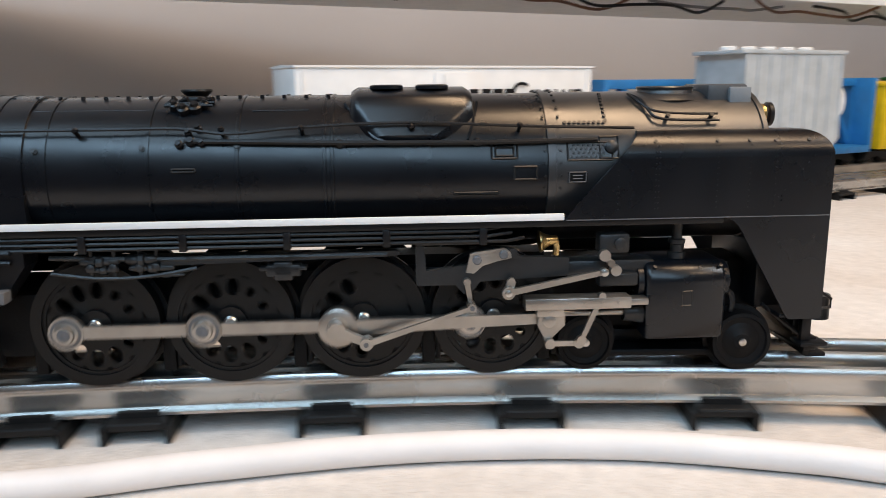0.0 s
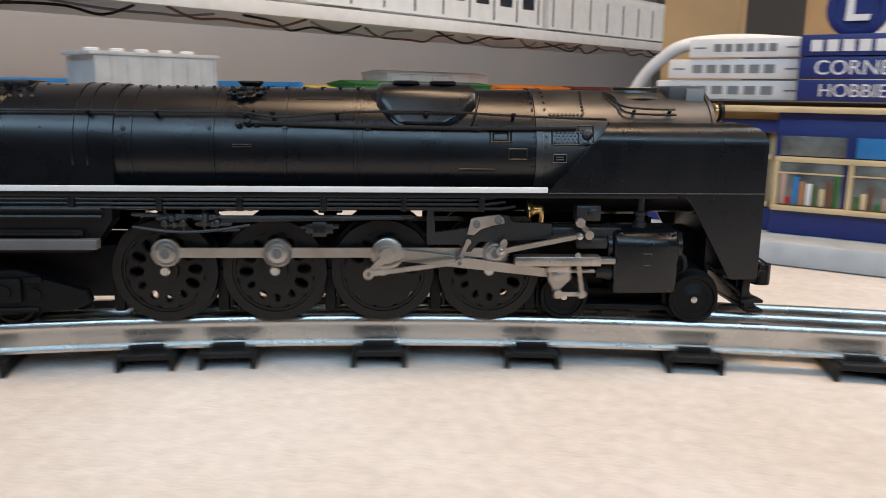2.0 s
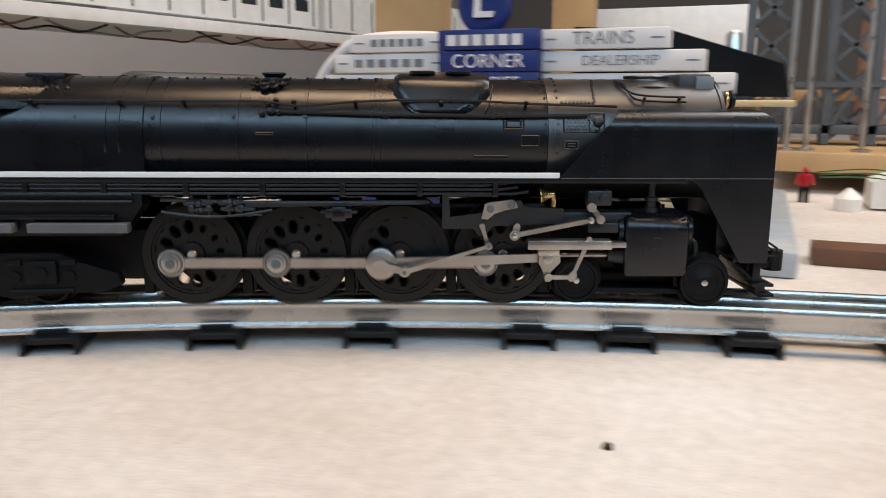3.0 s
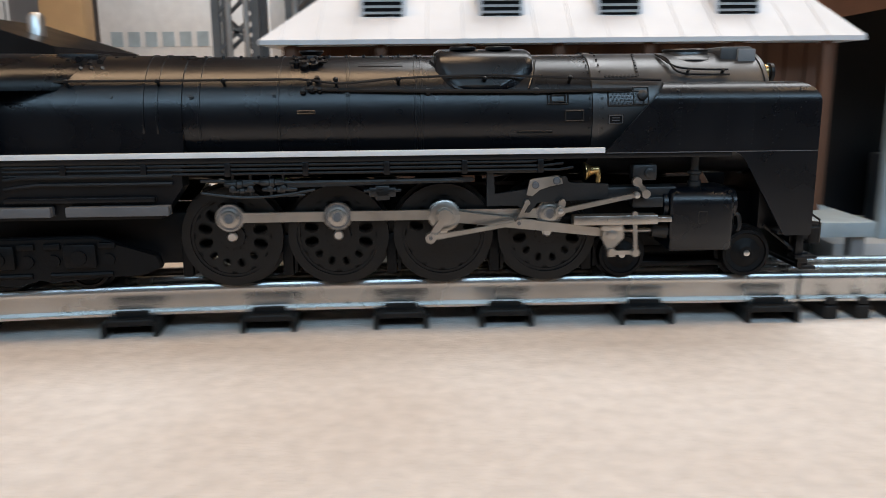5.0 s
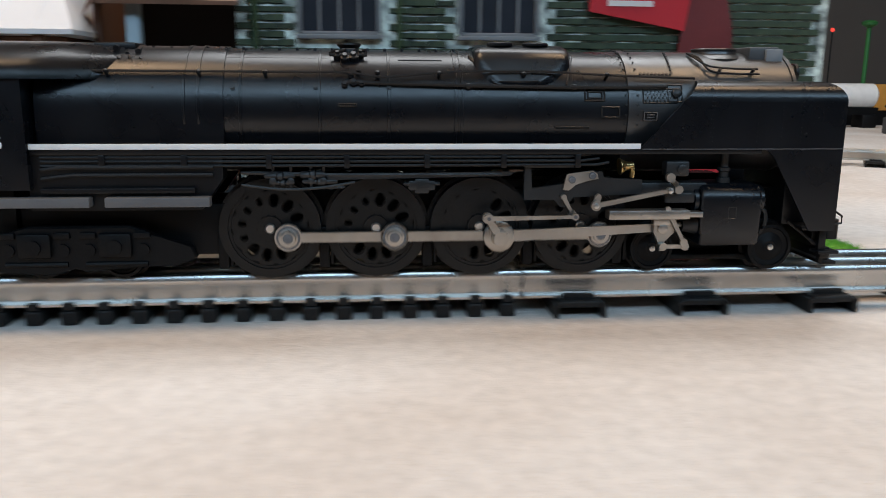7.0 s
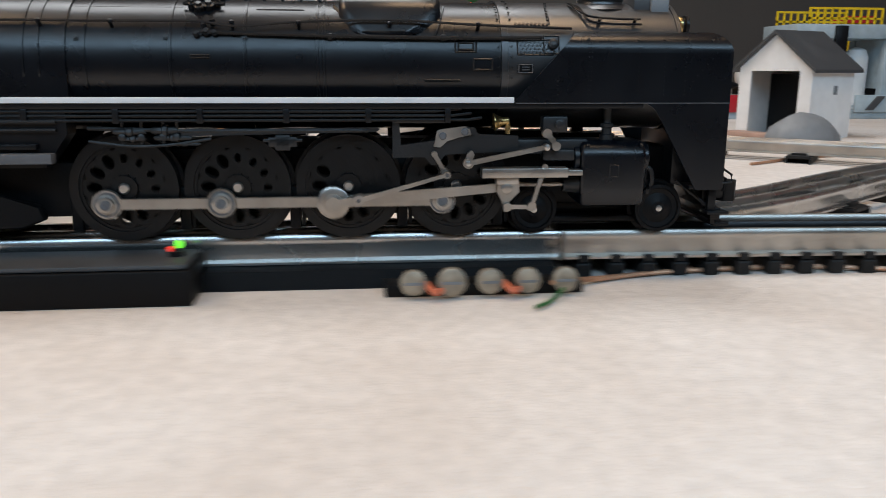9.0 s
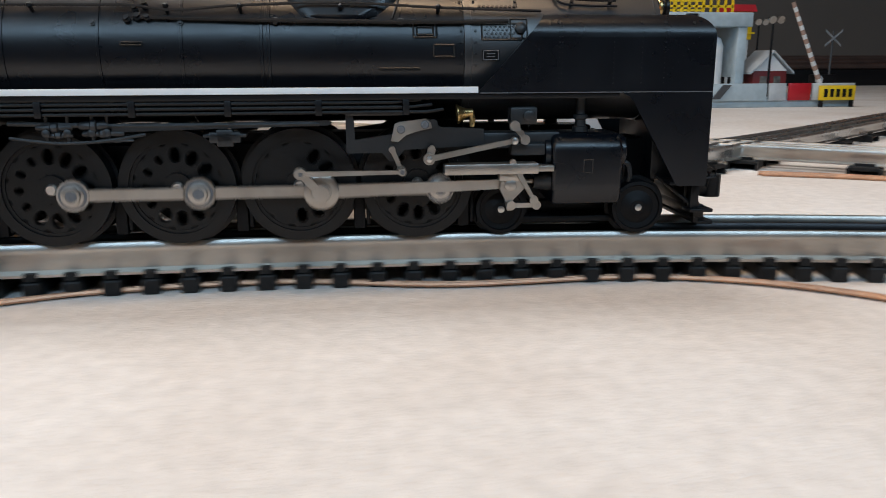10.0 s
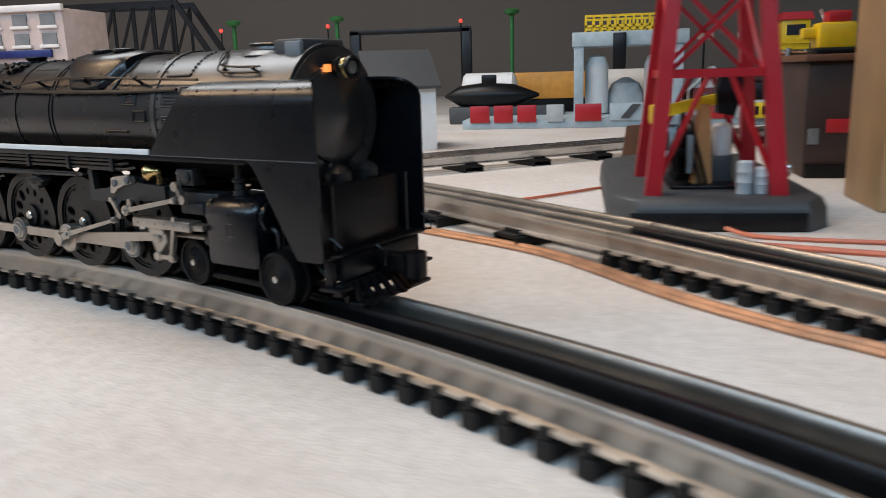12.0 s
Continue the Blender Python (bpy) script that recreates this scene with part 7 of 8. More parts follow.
def yard():
    lamp_post("black yard lamp with bright twin heads", 2.494, 1.80, 0.134, "soft_black")
    lamp_post("black yard lamp with bright twin heads", 3.095, 2.14, 0.165, "soft_black")
    lamp_post("black yard lamp with bright twin heads", 2.985, 1.905, 0.158, "soft_black", heads=2)
    # signal tower
    st = thing("signal_tower", "yellow model signal tower with red roof and pale legs", "model tower", "", "", at(3.305, 2.62))
    for dx in (-0.026, 0.026):
        for dy in (-0.022, 0.022):
            part("leg", box(B(), dx - 0.003, dx + 0.003, dy - 0.003, dy + 0.003, 0.0, 0.135), "grey", st)
    for z in (0.05, 0.09):
        part("brace", box(B(), -0.026, 0.026, -0.0265, -0.0235, z, z + 0.005), "grey", st)
        for u in (-1, 1):
            part("brace", prism(B(), [(-0.026 * u, z + 0.005), (-0.022 * u, z + 0.005), (0.026 * u, z + 0.040), (0.022 * u, z + 0.040)], -0.0258 - 0.0012 * u, -0.0250 - 0.0012 * u), "grey", st)
    cab = part("cabin", box(B(), -0.034, 0.034, -0.030, 0.030, 0.135, 0.208, 0.001), "yellow", st)
    part("window", box(B(), -0.022, 0.022, -0.0315, -0.030, 0.170, 0.196), "pane", cab)
    part("deck_rail", box(B(), -0.040, 0.040, -0.0365, -0.0345, 0.150, 0.154), "yellow", cab)
    part("roof", prism(B(), [(-0.042, 0.208), (0.042, 0.208), (0.034, 0.226), (-0.034, 0.226)], -0.038, 0.038), "red_sign", st, "flat red roof")
    # gate house and crossing gate
    gh = thing("gate_house", "small maroon and white model house with pale grey roof", "model building", "", "", at(3.009, 1.965, 0.016))
    part("wall", box(B(), -0.034, 0.034, -0.025, 0.025, 0.0, 0.046, 0.0005), "maroon", gh)
    part("gable", prism(B(), [(-0.034, 0.046), (0.034, 0.046), (0.0, 0.078)], -0.0256, 0.025), "white", gh, "white gable end")
    for x in (-0.020, 0.008):
        w = part("window", box(B(), x, x + 0.013, -0.0265, -0.025, 0.018, 0.036), "pane_light", gh)
        part("window_sill", box(B(), x - 0.002, x + 0.015, -0.028, -0.025, 0.015, 0.018), "cord", w)
    for u in (-1, 1):
        part("roof", prism(B(), [(0.0, 0.080), (u * 0.044, 0.040), (u * 0.044, 0.044), (0.0, 0.084)], -0.034, 0.034), "grey", gh, "pale grey roof slope")
    cg = thing("crossing_gate", "raised crossing gate with red and white striped arm", "crossing gate")
    part("stand", box(B(), 3.372, 3.427, 2.335, 2.365, 0.0, 0.046, 0.002), "soft_black", cg)
    part("hub", lathe(B(), (3.381, 2.336, 0.034), (0, -1, 0), [(0, 0.010), (0.004, 0.010), (0.005, 0.004)], 14), "grey", cg)
    a, b = Vector((3.381, 2.330, 0.026)), Vector((3.290, 2.330, 0.214))
    for k in range(18):
        p, q = a.lerp(b, k / 18), a.lerp(b, (k + 1) / 18)
        part("arm_band", cyl(B(), p, q, 0.0062 - 0.0014 * k / 18, 8), "rust" if k % 2 else "white", cg)
    xb = thing("crossbuck", "small white crossbuck sign on a dark pole", "crossing sign", "", "", at(3.410, 2.34))
    part("pole", cyl(B(), (0, 0, 0), (0, 0, 0.150), 0.0026, 8), "dark_grey", xb)
    for u in (-1, 1):
        part("board", prism(B(), [(-0.022, 0.130 - u * 0.018), (-0.022, 0.136 - u * 0.018), (0.022, 0.136 + u * 0.018), (0.022, 0.130 + u * 0.018)], -0.004 - 0.001 * u, -0.003 - 0.001 * u), "mid_grey", xb)
    ys = thing("yellow_barrier", "yellow barrier board with black bars", "barrier", "", "", at(3.077, 1.833))
    part("board", box(B(), -0.034, 0.034, -0.004, 0.004, 0.012, 0.038, 0.001), "yellow", ys)
    for k in range(5):
        part("bar", box(B(), -0.028 + 0.012 * k, -0.022 + 0.012 * k, -0.0055, -0.0035, 0.018, 0.032), "soft_black", ys)
    for x in (-0.030, 0.030):
        part("leg", box(B(), x - 0.002, x + 0.002, -0.004, 0.004, 0.0, 0.012), "soft_black", ys)
    ym = thing("yellow_truck", "yellow toy crane truck far across the layout", "toy machine", "", "", at(3.80, 2.43))
    part("chassis", box(B(), -0.095, 0.095, -0.024, 0.024, 0.010, 0.024, 0.002), "soft_black", ym)
    part("cab", box(B(), -0.092, -0.050, -0.025, 0.025, 0.024, 0.070, 0.004), "yellow", ym)
    part("window", box(B(), -0.086, -0.058, -0.0262, -0.0250, 0.046, 0.062), "pane", ym)
    part("boom", prism(B(), [(-0.048, 0.048), (0.095, 0.056), (0.095, 0.068), (-0.048, 0.064)], -0.010, 0.010), "yellow", ym)
    part("turntable", box(B(), -0.01, 0.06, -0.022, 0.022, 0.024, 0.050, 0.003), "yellow", ym)
    for x in (-0.070, 0.030, 0.070):
        for u in (-1, 1):
            part("wheel", lathe(B(), (x, u * 0.019, 0.012), (0, u, 0), [(0, 0.012), (0.007, 0.012), (0.009, 0.009), (0.009, 0.002)], 18), "plastic", ym)
    # tanks, cars and stores behind
    for x, ln, mat, z, label in ((2.565, 0.13, "white", 0.100, "white model tank wagon"), (2.90, 0.20, "white", 0.102, "white model tank wagon")):
        t = thing("tank_car", label + " with a rounded body", "model freight car", "far tank cars")
        part("tank", lathe(B(), (x - ln / 2, 2.25, 0.072), (1, 0, 0), [(0, 0.004), (0.006, 0.022), (0.012, 0.028), (ln - 0.012, 0.028), (ln - 0.006, 0.022), (ln, 0.004)], 22), mat, t)
        part("frame", box(B(), x - ln / 2, x + ln / 2, 2.235, 2.265, 0.030, 0.046), "plastic", t)
        for dx in (-ln / 3, ln / 3):
            part("truck", box(B(), x + dx - 0.018, x + dx + 0.018, 2.228, 2.272, 0.0, 0.030, 0.003), "plastic", t)
    ob = thing("orange_wagon", "long orange wagon far across the layout", "model freight car")
    part("body", box(B(), 2.60, 2.80, 2.33, 2.38, 0.036, 0.098, 0.002), "amber", ob)
    part("frame", box(B(), 2.60, 2.80, 2.335, 2.375, 0.0, 0.036, 0.002), "plastic", ob)
    bt = thing("black_tank", "black model tank lying on a low cradle", "model tank")
    bm = lathe(B(), (2.50, 2.02, 0.055), (1, 0, 0), [(0, 0.002), (0.03, 0.020), (0.08, 0.026), (0.14, 0.022), (0.19, 0.003)], 20)
    part("hull", bm, "soft_black", bt)
    part("fin", box(B(), 2.575, 2.605, 2.016, 2.024, 0.078, 0.096, 0.002), "soft_black", bt)
    part("cradle", box(B(), 2.51, 2.74, 2.0, 2.04, 0.0, 0.034, 0.004), "dark_grey", bt)
    for k in range(3):
        part("block", box(B(), 2.57 + 0.03 * k, 2.588 + 0.03 * k, 1.965, 1.98, 0.0, 0.012, 0.001), "rust", bt)
    # dark portal, green lamp standards with red lights
    fr = thing("dark_portal", "dark square signal portal far across the layout", "model portal")
    for x in (2.235, 2.505):
        part("post", box(B(), x - 0.012, x + 0.012, 2.3, 2.32, 0.0, 0.205, 0.001), "soft_black", fr)
    part("beam", box(B(), 2.225, 2.515, 2.3, 2.32, 0.196, 0.208, 0.001), "soft_black", fr)
    for x in (1.94, 2.20, 2.615):
        g = thing("green_lamp_standard", "tall green lamp standard with flared head", "lamp post", "green lamp standards", "", at(x, 2.28))
        part("pole", cyl(B(), (0, 0, 0), (0, 0, 0.24), 0.005, 10), "green", g)
        part("head", lathe(B(), (0, 0, 0.225), (0, 0, 1), [(0, 0.006), (0.006, 0.016), (0.012, 0.018), (0.016, 0.010), (0.017, 0.001)], 14), "green", g)
    for x in (1.925, 2.19, 2.503):
        r = thing("red_marker_light", "tiny glowing red marker light on a post", "signal light", "red marker lights", "", at(x, 2.24))
        part("post", cyl(B(), (0, 0, 0), (0, 0, 0.212), 0.0016, 8), "soft_black", r)
        part("bulb", lathe(B(), (0, 0, 0.212), (0, 0, 1), [(0, 0.002), (0.003, 0.0045), (0.007, 0.004), (0.009, 0.001)], 10), "red_lit", r)
    # dark truss bridge and pale freight house on the far left
    tb = thing("truss_bridge", "dark trussed model bridge far across the layout", "model bridge")
    for y in (2.16, 2.24):
        part("top_chord", box(B(), 1.50, 1.85, y - 0.003, y + 0.003, 0.270, 0.284), "soft_black", tb)
        part("bottom_chord", box(B(), 1.42, 1.95, y - 0.003, y + 0.003, 0.140, 0.152), "soft_black", tb)
        for k in range(8):
            x = 1.50 + 0.05 * k
            part("post", box(B(), x - 0.003, x + 0.003, y - 0.002, y + 0.002, 0.152, 0.270), "soft_black", tb)
            if k < 7:
                part("brace", prism(B(), [(x, 0.152), (x + 0.006, 0.152), (x + 0.052, 0.270), (x + 0.046, 0.270)], y - 0.002, y + 0.002), "soft_black", tb)
        part("end_post", prism(B(), [(1.93, 0.152), (1.945, 0.152), (1.86, 0.284), (1.845, 0.284)], y - 0.003, y + 0.003), "soft_black", tb)
    for x in (1.46, 1.90):
        part("pier", box(B(), x - 0.02, x + 0.02, 2.15, 2.25, 0.0, 0.140, 0.003), "mid_grey", tb)
    # pale pink house beyond the locomotive
    hs = thing("pink_house", "pale pinkish model house with white sills and blue shop board", "model building")
    part("wall", box(B(), 1.80, 1.955, 1.600, 1.72, 0.0, 0.222, 0.001), "pink", hs)
    for k in range(3):
        for z in (0.105, 0.166, 0.196):
            x = 1.815 + 0.050 * k
            w = part("window", box(B(), x, x + 0.026, 1.598, 1.600, z, z + 0.018), "mid_grey", hs)
            part("window_sill", box(B(), x - 0.004, x + 0.030, 1.595, 1.600, z - 0.005, z, 0.0004), "cord", w)
    part("shop_board", box(B(), 1.830, 1.930, 1.594, 1.600, 0.146, 0.158, 0.001), "navy", hs, "blue shop board")
    part("cornice", box(B(), 1.796, 1.959, 1.592, 1.600, 0.218, 0.228, 0.001), "cord", hs)
    shed = thing("tan_hut", "small orange-brown hut beside a pale house", "model hut")
    part("wall", box(B(), 1.77, 1.815, 1.52, 1.56, 0.0, 0.175, 0.001), "orange_brown", shed)
    part("roof", prism(B(), [(1.762, 0.175), (1.823, 0.175), (1.7925, 0.20)], 1.515, 1.565), "brown", shed)


yard()


def derrick():
    root = thing("oil_derrick", "red lattice oil derrick with yellow pump on dark base", "model oil derrick")
    bm = B()
    loft(bm, [[Vector((x, y, z)) for x, y in ((2.790 + q, 0.944 + q), (2.806 + q, 0.918 + q), (2.912 - q, 0.918 + q), (2.926 - q, 0.936 + q), (2.926 - q, 1.190 - q), (2.912 - q, 1.204 - q), (2.822 + q, 1.204 - q), (2.790 + q, 1.165 - q))] for z, q in ((0.0, 0.0), (0.013, 0.001), (0.018, 0.003), (0.020, 0.006))])
    base = part("base", bm, "dark_grey", root, "dark slate moulded base")
    part("base_skirt", box(B(), 2.803, 2.909, 0.9155, 0.9178, 0.001, 0.012, 0.0005), "soft_black", base)
    X = lambda z: (2.817 + 0.085 * z, 2.898 - 0.085 * z)
    Yf = lambda z: (0.938 + 0.10 * z, 1.038 - 0.12 * z)
    top = 0.30
    for i in (0, 1):
        for j in (0, 1):
            bm = B()
            rings = []
            for z in (0.018, top):
                x, y = X(z)[i], Yf(z)[j]
                w = 0.0052 - 0.006 * z
                rings.append([Vector((x + a * w, y + b * w, z)) for a, b in ((-1, -1), (1, -1), (1, 1), (-1, 1))])
            part("leg", loft(bm, rings), "red", root, "bright red derrick leg")
    levels = (0.0965, 0.152, 0.205, 0.25, 0.295)
    lo = 0.02
    for z in levels:
        for j in (0, 1):
            y = Yf(z)[j]
            part("girt", box(B(), X(z)[0], X(z)[1], y - 0.002, y + 0.002, z - 0.0026, z + 0.0026), "red", root)
        for i in (0, 1):
            x = X(z)[i]
            part("girt", box(B(), x - 0.002, x + 0.002, Yf(z)[0], Yf(z)[1], z - 0.0026, z + 0.0026), "red", root)
        if z > 0.12:
            for j in (0, 1):
                y = Yf(z)[j]
                part("brace", prism(B(), [(X(lo)[0], lo), (X(lo)[0] + 0.004, lo), (X(z)[1], z), (X(z)[1] - 0.004, z)], y - 0.001, y + 0.001), "red", root)
                part("brace", prism(B(), [(X(lo)[1] - 0.004, lo), (X(lo)[1], lo), (X(z)[0] + 0.004, z), (X(z)[0], z)], y + 0.0012, y + 0.003), "red", root)
            for i in (0, 1):
                x = X(z)[i]
                part("brace", tube(B(), [(x, Yf(lo)[0], lo), (x, Yf(z)[1], z)], 0.0018, 4), "red", root)
        lo = z
    for j in (0, 1):
        y0, y1 = Yf(0.02)[j], Yf(0.0965)[j]
        for u, v in ((0, 0.42), (1, 0.62)):
            part("brace", tube(B(), [(X(0.02)[u], y0, 0.022), (X(0.0965)[0] + v * (X(0.0965)[1] - X(0.0965)[0]), y1, 0.0965)], 0.0020, 4), "red", root)
    # pump jack, engine, tanks
    pj = part("pump_post", prism(B(), [(2.848, 0.020), (2.861, 0.020), (2.858, 0.076), (2.851, 0.076)], 0.974, 0.986), "orange_brown", root, "amber pump post")
    part("pump_beam", prism(B(), [(2.822, 0.066), (2.872, 0.078), (2.873, 0.085), (2.822, 0.074)], 0.976, 0.984), "yellow", pj, "yellow walking beam")
    part("beam_end", box(B(), 2.819, 2.827, 0.973, 0.987, 0.063, 0.076, 0.001), "yellow", pj)
    head = prism(B(), [(2.862, 0.070), (2.873, 0.068), (2.877, 0.080), (2.878, 0.092), (2.872, 0.098), (2.864, 0.095), (2.861, 0.084)], 0.972, 0.988)
    part("horse_head", head, "soft_black", pj, "black curved pump head")
    for x in (2.853, 2.857):
        part("stay", cyl(B(), (x, 0.972, 0.022), (x - 0.012, 0.972, 0.066), 0.0012, 8), "soft_black", pj)
    eng = part("engine", box(B(), 2.838, 2.868, 0.990, 1.034, 0.020, 0.046, 0.003), "soft_black", root, "black pump engine")
    part("engine_top", box(B(), 2.842, 2.862, 0.996, 1.028, 0.046, 0.058, 0.002), "soft_black", eng)
    for k in range(3):
        part("cylinder_head", lathe(B(), (2.852, 1.001 + 0.010 * k, 0.058), (0, 0, 1), [(0, 0.0036), (0.004, 0.0036), (0.005, 0.002), (0.009, 0.002)], 12), "mid_grey", eng)
    part("exhaust", tube(B(), smooth_line([(2.846, 0.998, 0.050), (2.842, 0.990, 0.058), (2.842, 0.988, 0.072)], 4), 0.0018, 8), "grey_black", eng)
    fly = part("flywheel", lathe(B(), (2.838, 0.975, 0.044), (1, -0.45, 0), [(0, 0.012), (0, 0.0155), (0.004, 0.0155), (0.004, 0.012), (0.0025, 0.011), (0.0025, 0.003), (0.006, 0.003), (0.006, 0.001)], 24), "soft_black", root, "black spoked flywheel")
    part("crank_arm", box(B(), 2.843, 2.847, 0.968, 0.972, 0.030, 0.056, 0.0008), "mid_grey", fly)
    part("skid", box(B(), 2.832, 2.878, 0.962, 1.036, 0.0195, 0.0225, 0.0008), "soft_black", root)
    part("drum_stand", box(B(), 2.862, 2.876, 0.985, 0.999, 0.020, 0.040, 0.001), "dark_grey", root)
    part("white_drum", lathe(B(), (2.869, 0.992, 0.040), (0, 0, 1), [(0, 0.0062), (0.001, 0.0068), (0.020, 0.0068), (0.022, 0.005), (0.022, 0.001)], 18), "cord", root)
    for x, r, h in ((2.8765, 0.0050, 0.020), (2.8868, 0.0044, 0.016)):
        dr = part("silver_drum", lathe(B(), (x, 0.945, 0.020), (0, 0, 1), [(0, r), (h * 0.33, r), (h * 0.36, r * 1.08), (h * 0.40, r), (h * 0.66, r), (h * 0.70, r * 1.08), (h * 0.74, r), (h, r), (h + 0.001, r * 0.8), (h, 0.001)], 18), "grey", root)
    part("silver_tank", lathe(B(), (2.894, 0.958, 0.034), (1, 0, 0), [(0, 0.002), (0.002, 0.0055), (0.012, 0.0055), (0.014, 0.002)], 16), "nickel", root, "small bright horizontal tank")
    hut = part("grey_hut", box(B(), 2.833, 2.861, 1.165, 1.192, 0.020, 0.050, 0.001), "bluegrey", root, "pale blue grey pump hut")
    part("hut_base", box(B(), 2.829, 2.865, 1.160, 1.197, 0.0195, 0.0260, 0.001), "bluegrey", hut)
    part("hut_door", box(B(), 2.842, 2.852, 1.1635, 1.165, 0.026, 0.043, 0.0004), "dark_grey", hut)
    part("hut_roof", prism(B(), [(2.829, 0.050), (2.865, 0.050), (2.860, 0.058), (2.834, 0.058)], 1.161, 1.196), "bluegrey", hut)
    # things behind
    sg = thing("brown_sign", "weathered brown board standing beside the track", "board")
    part("board", prism(B(), [(2.812, 0.0), (2.846, 0.0), (2.848, 0.046), (2.818, 0.044)], 1.236, 1.243), "brown", sg)
    part("pole", cyl(B(), (2.838, 1.246, 0.0), (2.842, 1.246, 0.118), 0.0014, 8), "brown", sg)
    bx = thing("brown_carton", "medium brown carton standing behind the derrick", "carton")
    part("body", box(B(), 3.005, 3.085, 1.40, 1.48, 0.0, 0.112, 0.002), "brown", bx)
    part("flap", box(B(), 3.003, 3.087, 1.398, 1.440, 0.1122, 0.1140, 0.0004), "orange_brown", bx)
    part("stick", tube(B(), [(2.990, 1.392, 0.002), (3.006, 1.397, 0.118)], 0.0026, 8), "mid_grey", bx, "pale leaning stick")
    cb = thing("brown_cabinet", "dark brown low cabinet beside the amber pine upright", "cabinet")
    part("body", box(B(), 2.968, 3.16, 1.165, 1.32, 0.0, 0.102, 0.002), "dark_brown", cb)
    part("top", box(B(), 2.964, 3.167, 1.158, 1.327, 0.102, 0.108, 0.001), "brown", cb)
    part("plinth", box(B(), 2.970, 3.157, 1.161, 1.165, 0.0, 0.012), "soft_black", cb)
    part("red_label", box(B(), 2.986, 3.008, 1.1625, 1.165, 0.040, 0.052, 0.0004), "red_sign", cb)
    part("pale_label", box(B(), 2.971, 2.980, 1.1625, 1.165, 0.030, 0.044, 0.0004), "mid_grey", cb)
    yt = thing("yellow_loader", "small yellow toy machine on the brown cabinet", "toy machine", "", "", at(2.996, 1.205, 0.108))
    part("body", box(B(), -0.014, 0.018, -0.014, 0.014, 0.004, 0.028, 0.003), "yellow", yt)
    part("top", box(B(), -0.006, 0.014, -0.010, 0.010, 0.028, 0.038, 0.002), "red", yt)
    part("arm", box(B(), -0.026, -0.013, -0.006, 0.006, 0.014, 0.024, 0.002), "yellow", yt)
    part("tracks", box(B(), -0.016, 0.020, -0.016, 0.016, 0.0, 0.006, 0.002), "soft_black", yt)
    bm = box(B(), 2.972, 3.042, 0.985, 1.06, 0.0, 0.9, 0.002)
    tagged(part("wooden_post", bm, "post_wood", None), "tall amber brown pine shelving upright", "wooden post", "pine uprights")
    st = thing("stock_pipes", "row of dark brown pipe lengths stacked far behind", "pipe stack")
    for k in range(6):
        part("pipe", cyl(B(), (3.15, 2.85 + 0.02 * k, 0.06 + 0.012 * (k % 3)), (4.55, 2.85 + 0.02 * k, 0.06 + 0.012 * (k % 3)), 0.010, 10), "dark_brown", st)
    part("rack", box(B(), 3.2, 4.5, 2.84, 2.97, 0.0, 0.05, 0.002), "soft_black", st)


derrick()


# ---------------------------------------------------------------- bricks of the works, last
def bricks():
    x0, x1, y = WORKS["x0"], WORKS["x1"], WORKS["y"]
    a, b, z0, z1 = WORKS_BAY
    rng = random.Random(11)
    meshes = []
    for k in range(5):
        bm = B()
        L, H = 0.01038, 0.0031 + 0.0002 * k
        v = []
        for yy, ins in ((0.0, 0.0), (-0.0012 - 0.0003 * (k % 3), 0.0004)):
            v.append([bm.verts.new((sx * (L / 2 - ins * 0.3) + rng.uniform(-1, 1) * 0.0001, yy, sz * (H / 2 - ins) + rng.uniform(-1, 1) * 0.0002)) for sx, sz in ((-1, -1), (1, -1), (1, 1), (-1, 1))])
        bm.faces.new(v[1])
        for j in range(4):
            bm.faces.new((v[0][j], v[0][(j + 1) % 4], v[1][(j + 1) % 4], v[1][j]))
        bmesh.ops.recalc_face_normals(bm, faces=bm.faces)
        me = bpy.data.meshes.new("brick")
        bm.to_mesh(me)
        bm.free()
        me.materials.append(M["brick"])
        meshes.append(me)
    rest = B()
    count = 0
    row = 0
    z = 0.0145
    while z < 0.186:
        x = x0 + 0.0055 + (0.0052 if row % 2 else 0)
        while x < x1 - 0.005:
            hid = (a - 0.011 < x < b + 0.011 and z < z1 + 0.010) or any(p - 0.008 < x < q + 0.008 and 0.120 < z < 0.185 and p < 1.58 for p, q in WORKS_WINS)
            if not hid:
                if z > 0.096 and x < 1.60 and count < 300:
                    share("brick", rng.choice(meshes), WORKS_WALL, Matrix.Translation((x, y, z)))
                    count += 1
                else:
                    d = 0.0012 + 0.0006 * rng.random()
                    q = [rest.verts.new((x + sx * 0.00512, y - d, z + sz * (0.0014 + 0.0003 * (d - 0.0012) / 0.0006))) for sx, sz in ((-1, -1), (1, -1), (1, 1), (-1, 1))]
                    w = [rest.verts.new((x + sx * 0.0052, y, z + sz * 0.0018)) for sx, sz in ((-1, -1), (1, -1), (1, 1), (-1, 1))]
                    rest.faces.new(q)
                    for j in range(4):
                        rest.faces.new((w[j], w[(j + 1) % 4], q[(j + 1) % 4], q[j]))
            x += 0.0104
        row += 1
        z += 0.0044
    ob = part("brick_courses", rest, "brick", WORKS_WALL)
    ob["kind"] = "stuff"


bricks()


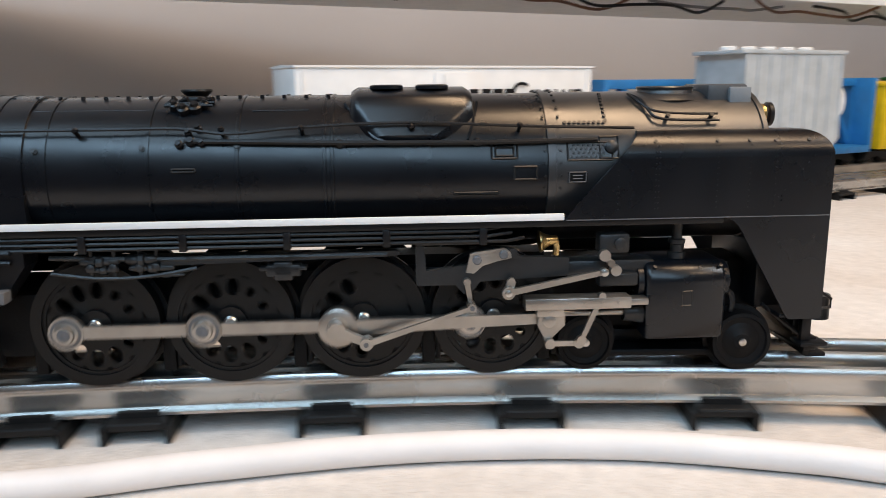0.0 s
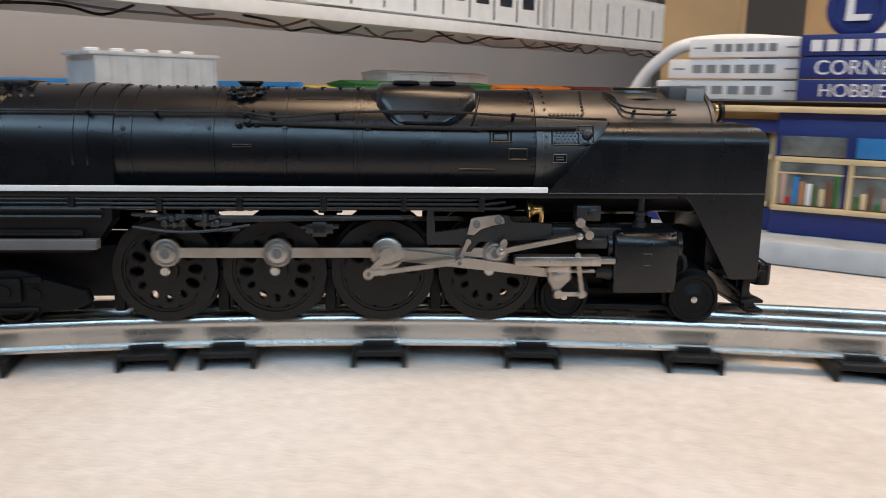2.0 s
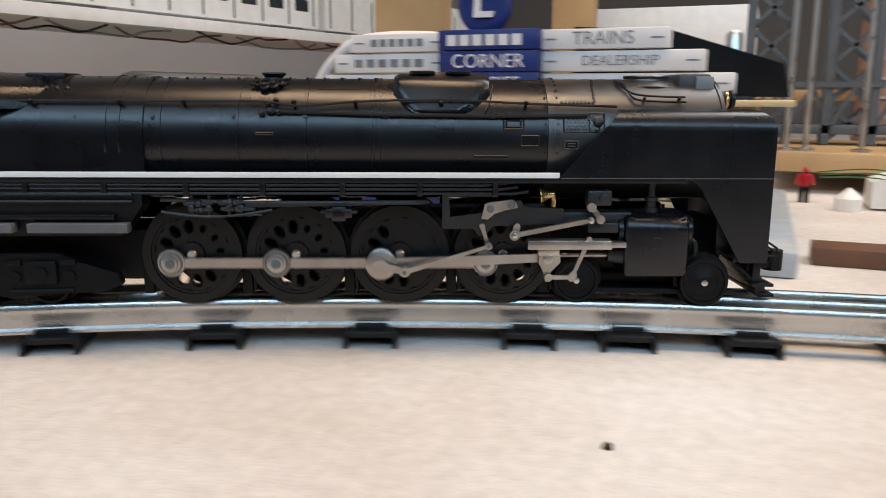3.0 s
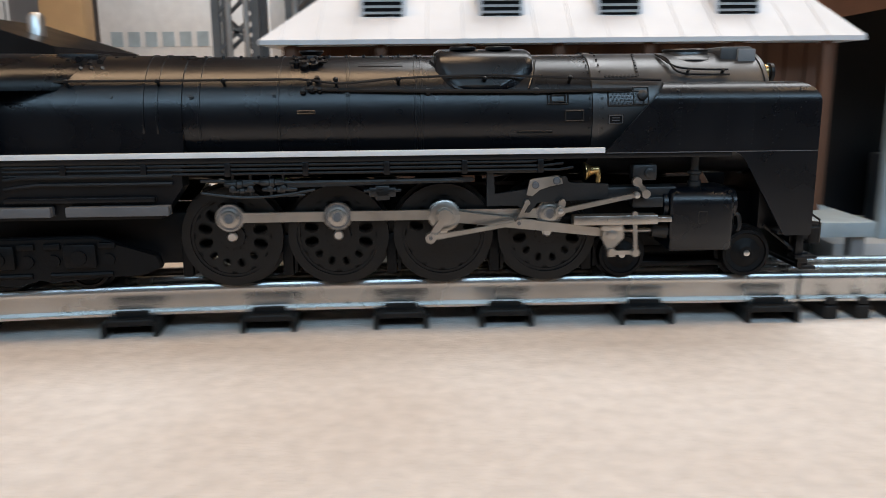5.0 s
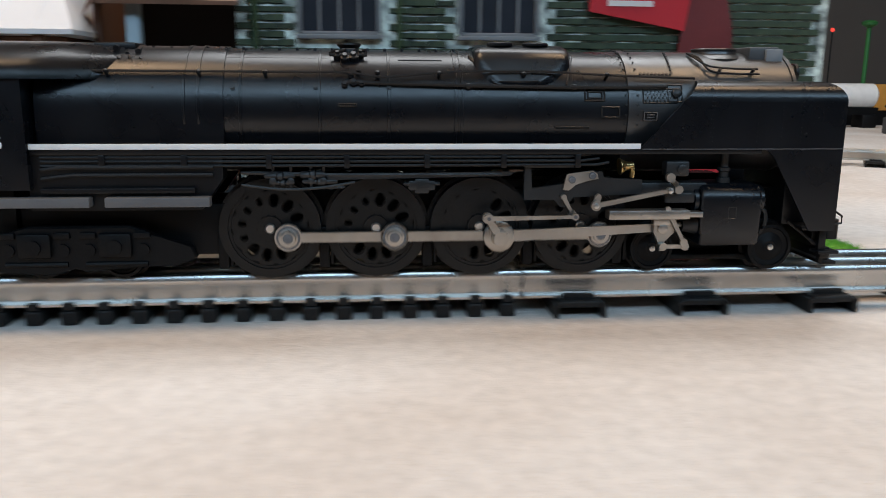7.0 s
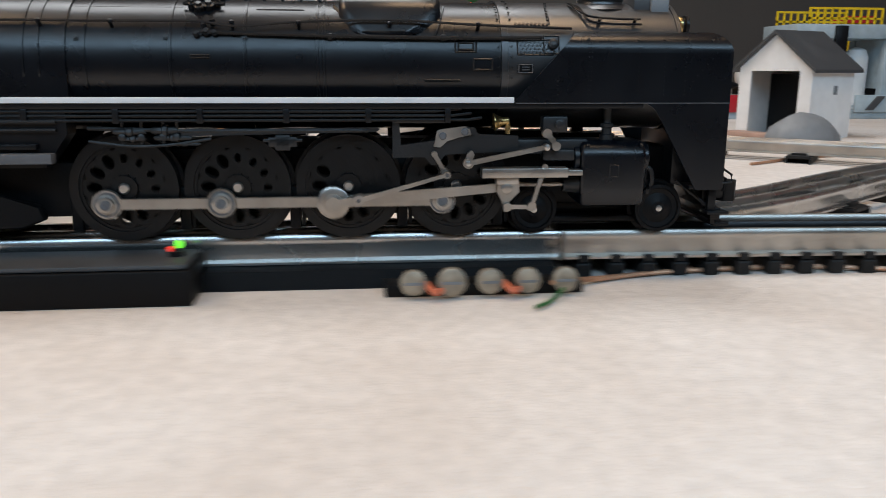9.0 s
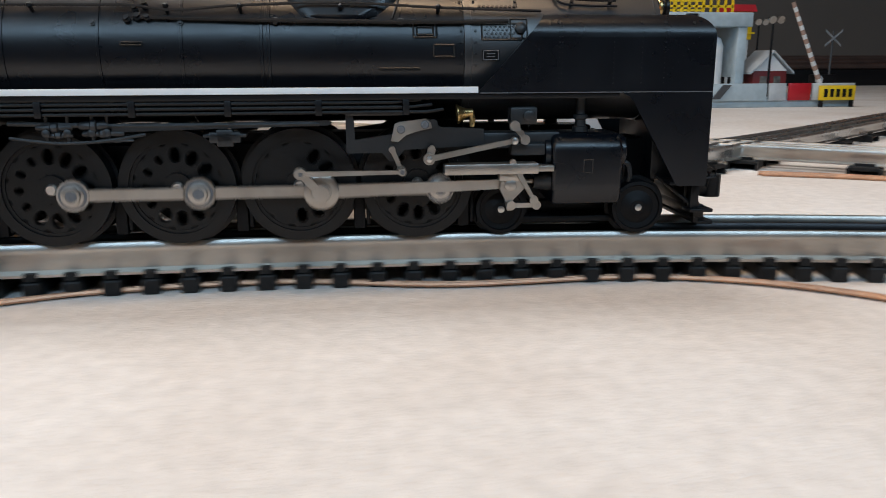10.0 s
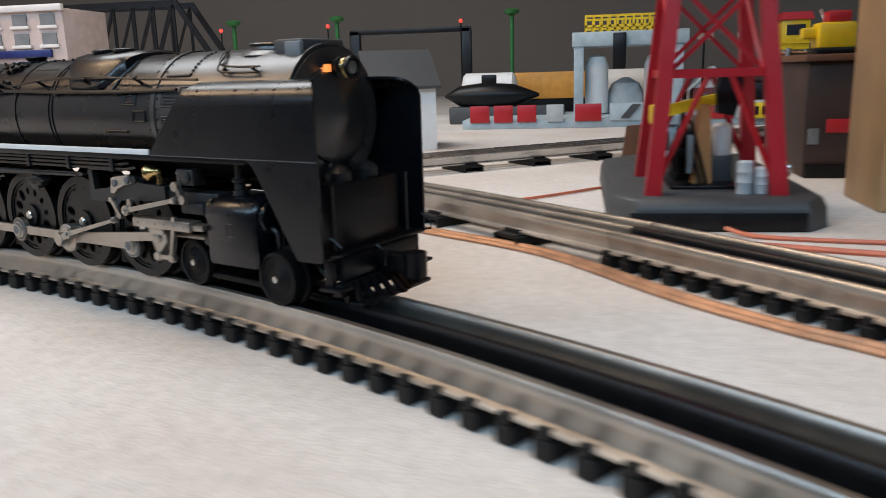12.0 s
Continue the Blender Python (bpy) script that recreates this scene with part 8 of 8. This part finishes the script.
# ---------------------------------------------------------------- what moves
def motions():
    times = [round(0.1 * k, 1) for k in range(121)]
    turn = [-100.2 + 596.3 * t for t in times]
    rows = []
    for t in times:
        x, y, th = on_line(SPEED * t)
        rows.append((t, pose(x, y, 0, 0, 0, math.degrees(th))))
    walk(LOCO, rows)

    def aside(t, x):
        """How far the track lies beside the locomotive's own line, x ahead of its middle."""
        s = SPEED * t
        a, b, th = on_line(s)
        c, d, _ = on_line(s + x)
        return 0.7 * (-math.sin(th) * (c - a) + math.cos(th) * (d - b))

    def swing(t, x0, x1):
        """Sideways shift at x0 and turn of a truck whose axles are at x0 and x1."""
        u, v = aside(t, x0), aside(t, x1)
        return u, math.atan2(v - u, x1 - x0)

    for ob, x0, x1 in TRUCKS:
        out = []
        for t in times:
            u, q = swing(t, x0, x1)
            out.append((t, pose(x0 - math.cos(q) * x0, u - math.sin(q) * x0, 0, 0, 0, math.degrees(q))))
        walk(ob, out)
    for ob, x, z, r, small in AXLES:
        k = 0.0203 / r if small else 1.0
        if small:
            pair = (0.0980, 0.1505) if x > 0 else (-0.1565, -0.1255)
            fine = [j / 30 for j in range(361)]
            walk(ob, [(t, pose(x, aside(t, x), z, 0, (-100.2 + 596.3 * t) * k % 360, math.degrees(swing(t, *pair)[1]))) for t in fine])
        else:
            walk(ob, [(t, pose(x, 0, z, 0, a % 360, 0)) for t, a in zip(times, turn)])

    def gear(a):
        """Places of the rods for a crank angle in degrees."""
        q = radians(a)
        px, pz = CRANK * math.sin(q), CRANK * math.cos(q)
        ex, ez = 0.0056 * math.sin(q - math.pi / 2), 0.0056 * math.cos(q - math.pi / 2)
        main = (AX[2] + px, AXLE_Z + pz)
        dz = 0.0400 - main[1]
        cx = main[0] + math.sqrt(0.0690**2 - dz**2)
        ecc = (AX[2] + ex, AXLE_Z + ez)
        fz = 0.0458
        fx = ecc[0] + math.sqrt(0.0359**2 - (fz - ecc[1]) ** 2)
        return main, cx, ecc, (fx, fz)

    for name, obs in RODS.items():
        for ob, s in obs:
            out = []
            for t, a in zip(times, turn):
                main, cx, ecc, foot = gear(a)
                if name == "side":
                    m = pose(main[0] - AX[2], 0, main[1])
                elif name == "main":
                    m = pose(main[0], 0, main[1], 0, -math.degrees(math.atan2(0.0400 - main[1], cx - main[0])), 0)
                elif name == "cross":
                    m = pose(cx, 0, 0.0405)
                elif name == "ecc":
                    m = pose(ecc[0], 0, ecc[1], 0, -math.degrees(math.atan2(foot[1] - ecc[1], foot[0] - ecc[0])), 0)
                elif name == "crank":
                    m = pose(AX[2], 0, AXLE_Z, 0, a % 360, 0)
                elif name == "link":
                    m = pose(0.0555, 0, 0.0535, 0, math.degrees(math.atan2(0.0555 - foot[0], 0.0535 - foot[1])), 0)
                elif name == "lever":
                    m = pose(0.0990, 0, 0.0486, 0, math.degrees(math.atan2(0.0990 - (cx + 0.0095), 0.0160)), 0)
                else:
                    m = pose(cx, 0, 0.0326)
                out.append((t, m))
            walk(ob, out)


motions()
